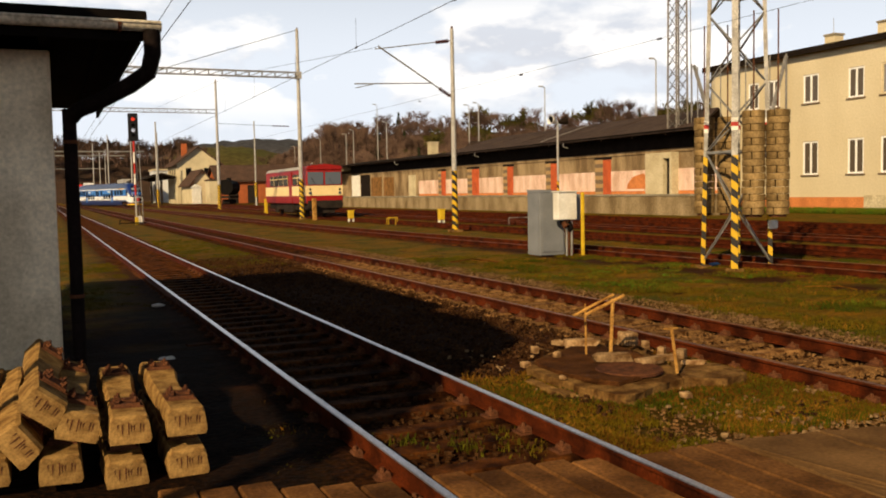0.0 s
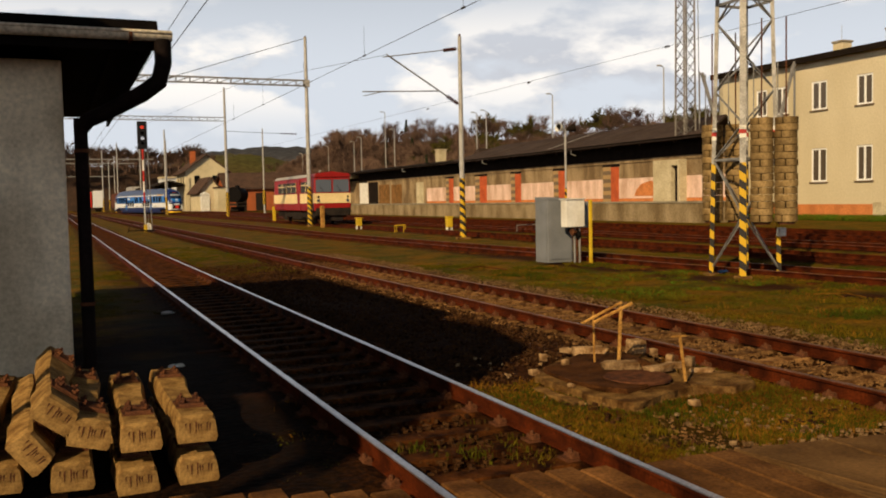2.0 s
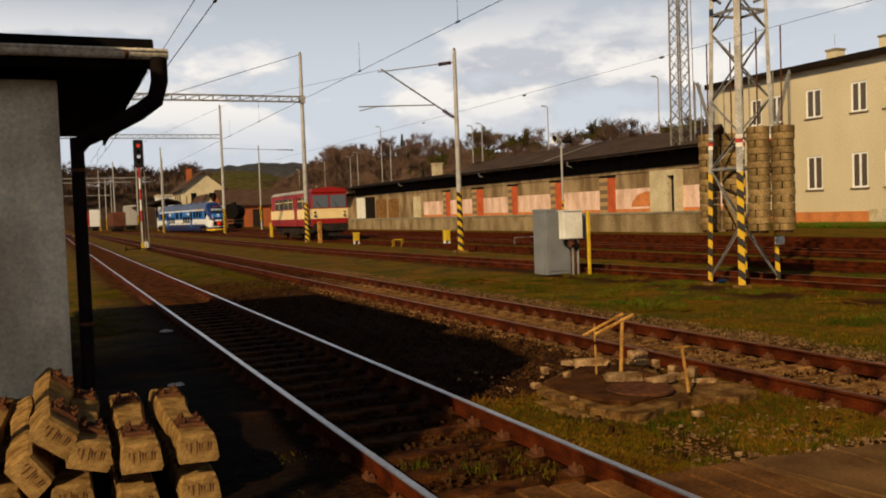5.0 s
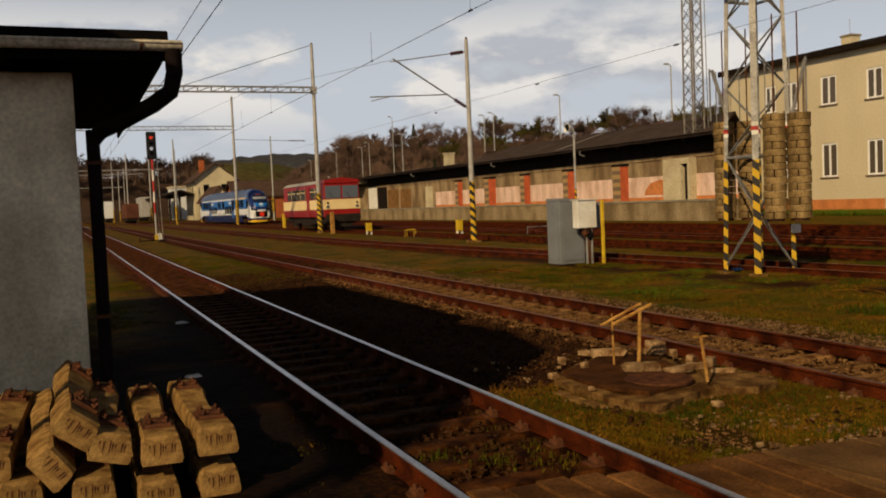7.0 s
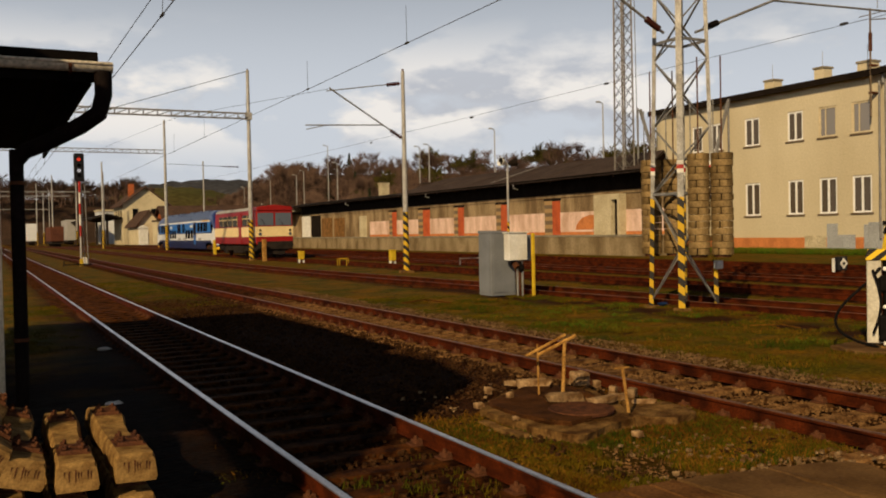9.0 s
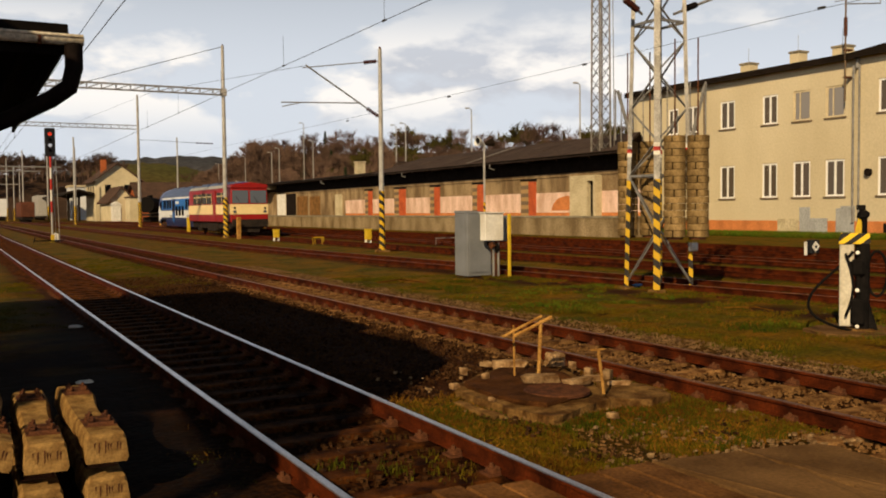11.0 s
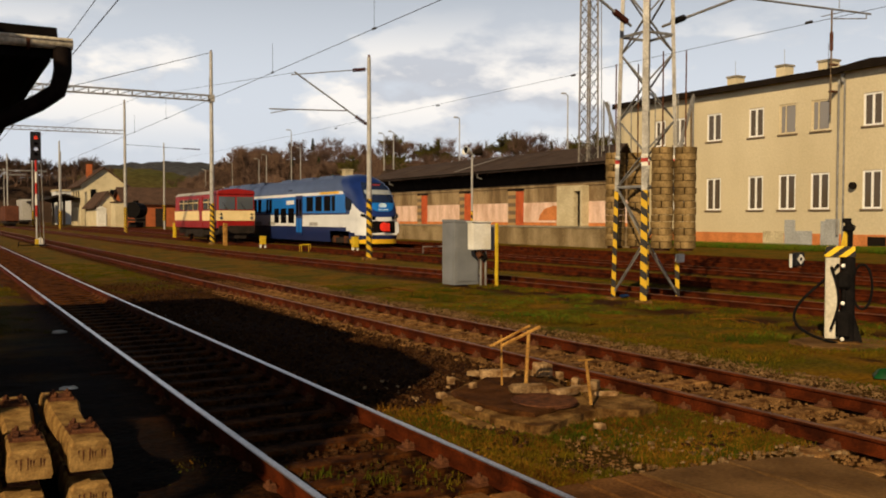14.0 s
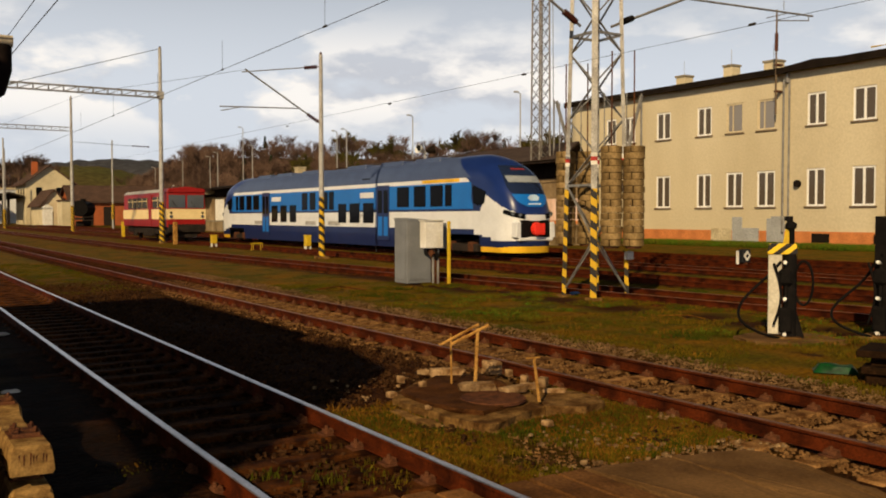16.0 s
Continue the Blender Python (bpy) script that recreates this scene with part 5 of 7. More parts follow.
def front_sheet(rows, across):
    """A sheet lying on the front: rows of (height, half width)."""
    s = S()
    for z, w in rows:
        for i in range(across + 1):
            s.v.append(on_front(w * (2 * i / across - 1), z))
    for i in range(len(rows) - 1):
        for j in range(across):
            a = i * (across + 1) + j
            s.face(a, a + 1, a + across + 2, a + across + 1)
    return s


def unit_shell(zs, half):
    """The painted shell of one half of the unit, from its nose to the joint."""
    s = S()
    steps = [0, 0.002, 0.006, 0.015, 0.03, 0.05, 0.08, 0.12, 0.17, 0.23, 0.3, 0.4] + [0.48 + 0.08 * i for i in range(60)] + [6.0, 8, 12, 16]
    cols = [(q, -1) for q in reversed(steps[1:])] + [(0, 1)] + [(q, 1) for q in steps[1:]]
    for z in zs:
        row = [unit_point(z, q, d) for q, d in cols]
        row = [(row[0][0], half, z)] + row + [(row[-1][0], half, z)]
        s.v += row
    n = len(cols) + 2
    for i in range(len(zs) - 1):
        for j in range(n - 1):
            a = i * n + j
            p = [Vector(s.v[k]) for k in (a, a + 1, a + n + 1, a + n)]
            c = (p[0] + p[1] + p[2] + p[3]) / 4
            y, z, ax = c.y, c.z, abs(c.x)
            r = y - TIP
            if z < 1.22 and 2.55 < r < 6.6:
                continue
            if z > 4.02:
                s.cur = 4 if y < 4.6 + (z - 4.02) * 1.8 else 3
            elif z < 0.95 or (z < 1.12 and r > 1.6) or (z < 1.45 and r > 2.0 + (z - 1.1) * 4):
                s.cur = 0
            elif z < 2.02:
                s.cur = 2
            elif r < 0.10 + (z - 2.20) * 2.05:
                s.cur = 4
            elif z < 3.24 and r < 2.0 + (3.24 - z) * 0.62:
                s.cur = 2
            elif y < 4.3 and z > 3.24:
                s.cur = 4
            elif z < 2.36:
                s.cur = 2
            elif z < 2.5 or y < 4.55 - max(0.0, 3.0 - z) * 0.3:
                s.cur = 0
            elif z > 3.84:
                s.cur = 2
            else:
                s.cur = 1
            s.face(a, a + 1, a + n + 1, a + n)
    s.cur = 3
    top = (len(zs) - 1) * n
    for j in range(n // 2):
        s.face(top + j, top + j + 1, top + n - 2 - j, top + n - 1 - j)
    s.cur = 0
    return s


WHEELS = []


def build_unit():
    u = thing("railcar_unit", "blue and white streamlined diesel multiple unit running on the through track", "train")
    zs = [0.4, 0.72, 0.95, 1.12, 1.22, 1.48, 1.7, 1.95] + [2.12 + 0.06 * i for i in range(29)] + [3.93, 4.02] + [4.1 + 0.08 * i for i in range(11)] + [4.96, 5.02, 5.07, 5.12, 5.16, 5.19, 5.2]
    half, length = 21.84, 43.7
    shell = [M_NAVY, M_BLUE, M_TWHITE, M_ROOFBLUE, M_NOSE]
    for k in (0, 1):
        flip = pose(0, length, 0, 0, 0, 180) if k else Matrix()
        body = part("car_body", unit_shell(zs, half), shell, u, "blue and white car body", smooth=True, at=flip)
        # side windows and doors on both sides
        upper = [(6.3, 6.9), (7.15, 8.35), (8.85, 10.05), (10.6, 11.9)]
        upper2 = [(21.0, 21.5), (20.1, 20.8)]
        lower = [(14.7, 16.0), (16.5, 17.8), (18.3, 19.4)] if k == 0 else [(13.1, 14.2), (14.8, 15.9), (16.5, 17.6)]
        if k == 1:
            upper, upper2 = [(5.4, 5.9), (6.2, 7.3), (7.8, 8.9), (9.3, 10.5)], [(18.6, 19.5), (19.9, 20.8)]
        for side in (-1, 1):
            for a, b in upper:
                part("window", S().box(side * 1.415, side * 1.45, a, b, 2.62, 3.72), M_TRAINGLASS, body)
            for a, b in upper2:
                part("window", S().box(side * 1.415, side * 1.45, a, b, 2.55, 3.70), M_TRAINGLASS, body)
            for a, b in lower:
                part("window", S().box(side * 1.425, side * 1.462, a, b, 1.72, 2.9), M_TRAINGLASS, body)
            d0 = 12.8 if k == 0 else 11.2
            door = part("door", S().box(side * 1.42, side * 1.468, d0, d0 + 1.45, 0.75, 3.88), M_NAVY, body, "dark blue plug door", 0.01)
            for a in (d0 + 0.12, d0 + 0.80):
                part("door_glass", S().box(side * 1.44, side * 1.474, a, a + 0.5, 2.3, 3.6), M_TRAINGLASS, door)
                part("door_panel", S().box(side * 1.44, side * 1.472, a, a + 0.5, 1.0, 2.1), M_BLUE, door)
            part("display", S().box(side * 1.42, side * 1.452, d0 + 1.9, d0 + 3.6, 3.2, 3.52), M_TWHITE, body)
            for a in (9.6, 19.2):
                part("lettering_bar", S().box(side * 1.44, side * 1.458, a, a + 1.7, 1.55, 1.8), M_POLE, body)
            part("yellow_strip", S().box(side * 1.40, side * 1.436, 5.6, 9.2, 3.85, 4.01), M_TYELLOW, body, "yellow first-class strip") if k == 0 else None
            cab = S().prism([(3.42, 2.72), (3.95, 2.62), (4.35, 2.75), (4.45, 3.5), (4.3, 3.62), (3.3, 3.3)], side * 1.39, side * 1.445, "x")
            part("cab_window", cab, M_TRAINGLASS, body)
            lamp = [Vector(on_front(side * q, z, 0.0)) for q, z in ((0.62, 2.1), (0.85, 2.14), (1.1, 2.2), (1.32, 2.33))]
            head = part("headlight", S().tube(lamp, 0.13, 10, 0.11), M_TRAINGLASS, body)
            for q, z in ((0.85, 2.14), (1.1, 2.2)):
                p = Vector(on_front(side * q, z, 0.07))
                part("headlamp_lens", S().tube([p, p + Vector((side * 0.03, -0.06, 0))], 0.085, 10), M_CABGLASS, head)
        # windscreen, blind, emblem, coupling, yellow lower lip laid on the shell
        screen = part("windscreen", front_sheet([(3.16 + 0.14 * i, w) for i, w in enumerate((0.9, 1.02, 1.06, 1.06, 1.05, 1.03, 1.0, 0.97, 0.93, 0.88, 0.80))], 12), M_SCREEN, body, "dark raked windscreen", smooth=True)
        blind = front_sheet([(3.70, 0.93), (3.8, 0.95), (3.9, 0.95), (4.02, 0.93)], 10)
        blind.v = [(x, y - 0.03, z + 0.01) for x, y, z in blind.v]
        part("sun_blind", blind, M_BLIND, screen, "pale grey sun blind", smooth=True)
        part("destination_display", front_sheet([(4.34, 0.42), (4.42, 0.42)], 6), M_DISPLAY, screen)
        wiper = [tuple(Vector(on_front(x, z, 0.07))) for x, z in ((0.72, 3.2), (0.6, 3.45), (0.42, 3.7))]
        part("wiper", S().tube(wiper, 0.018, 5), M_BLACK, screen)
        part("front_panel", front_sheet([(2.55, 0.42), (2.68, 0.70), (2.82, 0.86), (3.0, 0.95), (3.14, 1.0)], 12), M_BLUE, body, "light blue panel under the windscreen", smooth=True)
        ez = 2.96
        ring = [(0.30 * math.cos(i * 0.5236), ez + 0.17 * math.sin(i * 0.5236)) for i in range(12)]
        ey = nose_back(ez) - 0.06
        part("emblem", S().prism(ring, ey - 0.03, ey + 0.04, "y"), M_LOGO, body, "pale emblem plate")
        for i in range(6):
            part("lettering_bar", S().box(-0.36 + 0.125 * i, -0.27 + 0.125 * i, nose_back(2.68) - 0.06, nose_back(2.68), 2.65, 2.72), M_LOGO, body)
        gr = part("coupler_recess", S().box(-0.84, 0.84, TIP - 0.02, TIP + 0.32, 1.12, 1.93), M_BLACK, body, "black coupling recess", 0.05)
        part("coupler_cover", S().tube([(0.0, TIP + 0.05, 1.52), (0.0, TIP - 0.28, 1.5)], 0.34, 12, 0.28).box(-0.3, 0.3, TIP - 0.32, TIP - 0.26, 1.24, 1.78), M_REDCOUPLER, gr, "red coupler cover", 0.04)
        part("bumper_bar", S().box(-1.0, 1.0, TIP - 0.05, TIP + 0.3, 0.96, 1.10), M_TWHITE, body, "", 0.03)
        for side in (-1, 1):
            part("fairing", S().prism([(side * 0.86, 1.05), (side * 1.16, 1.12), (side * 1.12, 1.85), (side * 0.86, 1.85)], TIP - 0.01, TIP + 0.4, "y"), M_TWHITE, body, "", 0.03)
        lip = S()
        pts = [unit_point(0.55, q, -1) for q in (2.5, 2.1, 1.7, 1.35, 1.0, 0.72, 0.5, 0.32, 0.18, 0.08, 0.03, 0.008)] + [unit_point(0.55, q, 1) for q in (0, 0.008, 0.03, 0.08, 0.18, 0.32, 0.5, 0.72, 1.0, 1.35, 1.7, 2.1, 2.5)]
        for x, y, z in pts:
            for dz in (-0.15, 0.15):
                lip.v.append((x * 1.012, y - 0.03, z + dz))
        for i in range(len(pts) - 1):
            a = 2 * i
            lip.face(a, a + 2, a + 3, a + 1)
        part("yellow_lip", lip, M_TYELLOW, body, "yellow lower edge of the nose", smooth=True)
        for y in (5.75, 20.4):
            bog = part("bogie", S().box(-1.3, 1.3, y - 1.5, y + 1.5, 0.35, 0.75), M_UNDER, body, "", 0.05)
            for dy in (-0.95, 0.95):
                wheels = part("wheelset", S().tube([(-0.85, 0, 0), (-0.7, 0, 0)], 0.42, 18).tube([(0.7, 0, 0), (0.85, 0, 0)], 0.42, 18).tube([(-0.72, 0, 0), (0.72, 0, 0)], 0.08, 8), M_UNDER, bog, "wheels on their axle", at=pose(0, y + dy, 0.58))
                WHEELS.append((wheels, y + dy, -1 if k else 1))
                for side in (-1, 1):
                    part("axle_box", S().box(side * 1.0, side * 1.32, y + dy - 0.25, y + dy + 0.25, 0.35, 0.85), M_RUST, bog, "", 0.04)
        part("underfloor", S().box(-1.25, 1.25, 8.4, 18.6, 0.42, 0.95), M_UNDER, body)
        for y in (8.5, 12.5, 17.0):
            part("roof_unit", S().prism([(-0.8, 4.9), (-0.7, 5.26), (0.7, 5.26), (0.8, 4.9)], y, y + 2.6, "y"), M_ROOFBLUE, body, "", 0.04)
        part("roof_vent", S().box(-1.36, -1.0, 15.3, 16.3, 4.08, 4.35), M_BLACK, body)
    part("bellows", S().box(-1.28, 1.28, 21.6, 22.1, 0.9, 4.1), M_BLACK, u, "black gangway bellows")
    return u


UNIT = build_unit()


# ---- stacked concrete sleepers ----
def concrete_sleeper():
    """A concrete sleeper along y, deeper at its ends than in its middle, with rusty rail fastenings."""
    t = thing("concrete_sleeper", "old concrete sleeper with rusty fastenings in a rough stack", "sleeper", "stacked sleepers")
    s, L = S(), 2.4
    stations = [(0, 0.180, 0.97), (0.035, 0.198, 1.0), (0.42, 0.198, 1.0), (0.62, 0.198, 1.0), (0.86, 0.155, 0.86), (1.2, 0.145, 0.82), (1.54, 0.155, 0.86), (1.78, 0.198, 1.0), (2.36, 0.198, 1.0), (2.4, 0.180, 0.97)]
    for y, h, w in stations:
        for x, z in ((-0.138, 0.0), (0.138, 0.0), (0.15, 0.03), (0.132, h - 0.025), (0.115, h), (-0.115, h), (-0.132, h - 0.025), (-0.15, 0.03)):
            q = 0.010 * noise.noise((x * 20, y * 9, z * 20))
            s.v.append((x * w + q, y, z + q))
    for i in range(len(stations) - 1):
        for j in range(8):
            a, b = i * 8 + j, i * 8 + (j + 1) % 8
            s.face(a, b, b + 8, a + 8)
    s.face(*range(8))
    s.face(*reversed(range(72, 80)))
    part("beam", s, M_SLEEPER, t)
    # wire ends in the end face
    for x in (-0.085, -0.055, -0.012, 0.006, 0.024, 0.068, 0.088):
        z0, z1 = 0.06 + 0.05 * RNG.random(), 0.135 + 0.02 * RNG.random()
        e = S().prism([(x - 0.002, z0), (x + 0.003, z0 + 0.012), (x + 0.006, z1), (x - 0.005, z1 - 0.012 * RNG.random())], -0.003, 0.01, "y")
        part("wire_end", e, M_RUST, t, "rust-stained wire end")
    for y in (0.46, 1.94):
        f = S().box(-0.112, 0.112, y - 0.15, y + 0.15, 0.192, 0.206)
        for q in (-1, 1):
            f.prism([(y + q * 0.05, 0.206), (y + q * 0.14, 0.206), (y + q * 0.13, 0.225), (y + q * 0.06, 0.234)], -0.09, 0.09, "x")
            for x in (-0.06, 0.055):
                f.tube([(x, y + q * 0.10, 0.22), (x + 0.01, y + q * 0.10, 0.268)], 0.013, 6)
                f.tube([(x, y + q * 0.10, 0.234), (x, y + q * 0.10, 0.25)], 0.026, 6)
        f.rock((0.02, y, 0.215), 0.07, 0.09, 0.022, RNG)
        part("fastening", f, M_RUST, t, "rusted rail fastening")
    return t


def build_sleepers():
    first = concrete_sleeper()
    first.matrix_basis = pose(0.045, 6.66, 0.085, 0, 2, -0.5)
    spots = [(0.48, 6.62, 0.0, 0, 0, 0.5), (0.91, 6.66, 0.015, 0, 0, 0.0), (-0.42, 6.72, 0.11, 0, 3, 1), (0.51, 6.63, 0.315, -1.2, 1, -1.0), (0.905, 6.65, 0.325, -1.2, 1.5, -0.5),
             (0.15, 6.66, 0.375, -0.6, 15, 0.0), (-0.10, 6.66, 0.555, 0.0, 38, 0.0), (-0.285, 6.66, 0.325, 0, 54, 1.0), (-0.62, 6.8, 0.33, 0, 10, -2)]
    for p in spots:
        copy_thing(first, pose(*p))


build_sleepers()


# ---- broken manhole slab with sticks ----
def plate(poly, z0, z1, seed):
    """A broken flat slab: jagged outline, upright chipped edge, nearly level top."""
    rng, out, s = random.Random(seed), [], S()
    for (ax, ay), (bx, by) in zip(poly, poly[1:] + poly[:1]):
        n = max(2, round(math.hypot(bx - ax, by - ay) / 0.11))
        for i in range(n):
            out.append((ax + (bx - ax) * i / n + rng.uniform(-0.028, 0.028), ay + (by - ay) * i / n + rng.uniform(-0.028, 0.028)))
    cx, cy, n = sum(p[0] for p in out) / len(out), sum(p[1] for p in out) / len(out), len(out)
    for k, z in ((1.0, z0), (1.005, z0 + (z1 - z0) * 0.45), (0.985, z0 + (z1 - z0) * 0.6), (0.99, z1 - 0.008), (0.98, z1), (0.6, z1), (0.3, z1)):
        for x, y in out:
            j = rng.uniform(-0.008, 0.008)
            s.v.append((cx + (x - cx) * (k + j), cy + (y - cy) * (k + j), z + 0.012 * noise.noise((x * 2.5, y * 2.5, seed)) + 0.004 * rng.uniform(-1, 1)))
    s.v.append((cx, cy, z1))
    for q in range(6):
        for j in range(n):
            a, b = q * n + j, q * n + (j + 1) % n
            s.face(a, b, b + n, a + n)
    for j in range(n):
        s.face(6 * n + j, 6 * n + (j + 1) % n, 7 * n)
    return s


M_DIRT = surf("brown_soil", (0.075, 0.028, 0.008), (0.032, 0.012, 0.0035), 4, 40, 1.0, 0, 0.6)


def build_manhole():
    m = thing("manhole", "broken concrete manhole slab with a rusty cover", "manhole")
    part("slab", plate([(5.02, 8.9), (4.80, 8.55), (4.86, 7.5), (5.0, 6.98), (5.32, 7.12), (6.0, 7.42), (6.3, 7.9), (6.5, 8.5), (6.75, 9.4), (5.95, 9.6)], -0.1, 0.085, 5), M_SLAB, m, "crumbling concrete slab")
    part("upper_layer", plate([(5.08, 8.82), (4.97, 8.5), (5.02, 7.66), (5.2, 7.36), (5.75, 7.62), (6.1, 8.0), (6.3, 8.6), (6.45, 9.2), (5.9, 9.4)], 0.08, 0.125, 8), M_DIRT, m, "soil-covered upper layer of concrete")
    part("fallen_slab", plate([(5.95, 7.32), (6.35, 7.12), (6.72, 7.25), (6.8, 7.75), (6.55, 8.3), (6.3, 7.95)], -0.12, 0.10, 9), M_SLAB, m, "sunken piece of slab")
    part("kerb", plate([(4.62, 8.3), (4.66, 7.5), (4.76, 7.5), (4.74, 8.35)], -0.15, 0.035, 7), M_SLAB, m, "broken concrete kerb")
    part("cover", S().tube([(5.66, 7.86, 0.10), (5.66, 7.86, 0.142)], 0.36, 24), M_RUST, m, "rusted round cover", 0.008)
    part("mound", S().rock((5.98, 8.42, 0.13), 0.27, 0.24, 0.08, RNG, 12), M_DIRT, m, "mound of brown soil")
    for x, y, z, sx, sy, sz, rz in ((6.05, 9.42, 0.15, 0.24, 0.08, 0.055, -28), (5.92, 9.62, 0.13, 0.04, 0.17, 0.035, 34), (6.62, 9.24, 0.18, 0.11, 0.11, 0.09, 10), (5.78, 8.33, 0.165, 0.25, 0.085, 0.055, -24), (6.08, 8.04, 0.155, 0.20, 0.075, 0.045, 4),
                                    (5.36, 8.85, 0.155, 0.045, 0.045, 0.045, 20), (5.36, 9.36, 0.135, 0.05, 0.045, 0.05, 0), (6.72, 9.0, 0.14, 0.045, 0.04, 0.055, 0), (6.6, 8.52, 0.14, 0.05, 0.05, 0.06, 25), (6.42, 8.2, 0.135, 0.12, 0.05, 0.04, -30),
                                    (6.5, 7.86, 0.125, 0.16, 0.045, 0.028, -24), (6.68, 8.28, 0.135, 0.09, 0.06, 0.06, 35), (5.6, 6.85, 0.06, 0.06, 0.05, 0.035, 15), (4.9, 8.75, 0.1, 0.05, 0.06, 0.035, 0), (4.86, 7.9, 0.11, 0.03, 0.05, 0.025, 10)):
        sx, sy, sz = sx * 0.85, sy * 0.8, sz * 0.8
        s = S().box(-sx, sx, -sy, sy, -sz, sz)
        for k in range(2):
            s.box(-sx * RNG.uniform(0.5, 0.95), sx * RNG.uniform(0.5, 0.95), -sy * RNG.uniform(0.6, 1.15), sy * RNG.uniform(0.6, 1.15), -sz, sz * RNG.uniform(0.7, 1.15))
        s.v = [tuple(Vector(q) + Vector((RNG.uniform(-0.22, 0.22) * sx, RNG.uniform(-0.3, 0.3) * sy, RNG.uniform(-0.35, 0.3) * sz))) for q in s.v]
        st = tagged(new("rubble_stone", s.mesh("rubble_stone", M_RUBBLE, 0.006)), "pale chunk of broken concrete lying on the manhole slab", "stone", "manhole rubble")
        st.matrix_basis = pose(x, y, z, 0, 0, rz)
    f = thing("stick_marker", "makeshift marker of peeled sticks standing in the rubble", "stick marker")
    part("stick", S().tube([(5.828, 8.453, 0.120), (5.846, 8.444, 0.560), (5.855, 8.435, 0.813)], 0.022, 7, 0.02), M_STICK, f)
    part("stick", S().tube([(5.747, 8.824, 0.120), (5.729, 8.815, 0.723)], 0.014, 6, 0.012), M_STICK, f)
    part("stick", S().tube([(5.484, 8.670, 0.623), (5.855, 8.417, 0.867)], 0.017, 6), M_STICK, f)
    part("stick", S().tube([(5.593, 8.598, 0.632), (5.955, 8.353, 0.858)], 0.02, 6), M_STICK, f)
    f = thing("stick_marker", "short peeled stick with a cross piece", "stick marker")
    part("stick", S().tube([(5.991, 7.475, 0.120), (5.946, 7.512, 0.596)], 0.018, 6), M_STICK, f)
    part("stick", S().tube([(5.864, 7.539, 0.587), (6.009, 7.484, 0.596)], 0.012, 6), M_STICK, f)


build_manhole()


# ---- fuelling posts ----
def fuel_post(x, y, tilt, label, dark=False):
    g = thing("fuelling_post", label, "fuel pump", "fuelling posts")
    b = part("cabinet", S().box(-0.25, -0.03, -0.15, 0.17, 0.08, 1.45) if not dark else S().box(-0.11, 0.11, -0.1, 0.1, 0.05, 2.1), M_BLACK if dark else M_OLDWHITE, g, "black steel column" if dark else "dirty white steel cabinet", 0.015)
    None if dark else part("hood", S().prism([(-0.26, 1.45), (0.20, 1.45), (0.215, 1.48), (0.20, 1.63), (-0.23, 1.63), (-0.27, 1.48)], -0.17, 0.17, "y"), M_WARN_TOP, g, "yellow and black striped hood", 0.01)
    part("column", S().tube([(0.10, -0.06, 0.03), (0.10, -0.06, 1.45)], 0.115, 12).prism([(0.06, 0.03), (0.34, 0.03), (0.22, 0.45), (0.06, 0.45)], -0.1, 0.1, "y"), M_BLACK, g, "", 0.0)
    part("pump_head", S().box(-0.09, 0.14, -0.26, -0.02, 0.92, 1.2), M_BLACK, g, "black pump head", 0.05)
    part("riser", S().tube([(0.03, -0.18, 0.3), (0.04, -0.19, 1.4)], 0.03, 8), M_BLACK, g)
    part("valve_box", S().box(-0.08, 0.14, -0.26, -0.02, 0.12, 0.55), M_BLACK, g, "", 0.03)
    for z in (0.08, 0.68, 1.3):
        part("fitting", S().tube([(0.02, -0.20, z), (0.02, -0.275, z + 0.02)], 0.032, 8), M_WHITE, g)
    part("nozzle_arm", S().tube([(0.12, 0.0, 1.6), (0.12, 0.0, 1.86), (0.08, 0.0, 2.06)], 0.05, 8).rock((0.11, 0, 1.93), 0.10, 0.08, 0.09, RNG).box(0.0, 0.14, -0.05, 0.05, 2.02, 2.1), M_BLACK, g)
    None if dark else part("pennant", S().prism([(-0.02, 1.63), (0.12, 1.63), (0.07, 1.86), (0.03, 1.9)], -0.03, 0.03, "y"), M_YELLOW, g, "yellow bracket")
    h1 = []
    for i in range(25):
        a = i / 24
        h1.append((-0.05 - 0.95 * math.sin(a * math.pi) ** 0.8 * (0.35 + 0.65 * a), -0.2 + 0.25 * math.sin(a * 6), 1.35 - 1.3 * a ** 0.8 - 0.02))
    part("hose", S().tube(h1, 0.024, 7), M_BLACK, g, "slack black hose", smooth=True)
    h2 = [(0.05 + 0.3 * math.sin(i / 20 * 6.28), 0.1, 1.0 + 0.38 * math.cos(i / 20 * 6.28)) for i in range(21)]
    h2 = [(0.3 + p[0] * 0.5, p[1], p[2] - 0.05) for p in h2]
    part("hose", S().tube(h2, 0.022, 7), M_BLACK, g, smooth=True)
    h3 = [(-0.16 + 0.12 * math.sin(i / 12 * 3.1), -0.22, 1.3 - 1.05 * i / 12) for i in range(13)]
    part("hose", S().tube(h3, 0.022, 7), M_BLACK, g, smooth=True)
    part("plinth", S().prism([(-0.3, -0.3), (0.3, -0.3), (0.3, 0.25), (-0.3, 0.25)], -0.1, 0.05, "z"), M_SLAB, g, "concrete foot", 0.02)
    g.matrix_basis = pose(x, y, 0, 0, 0, tilt)
    return g


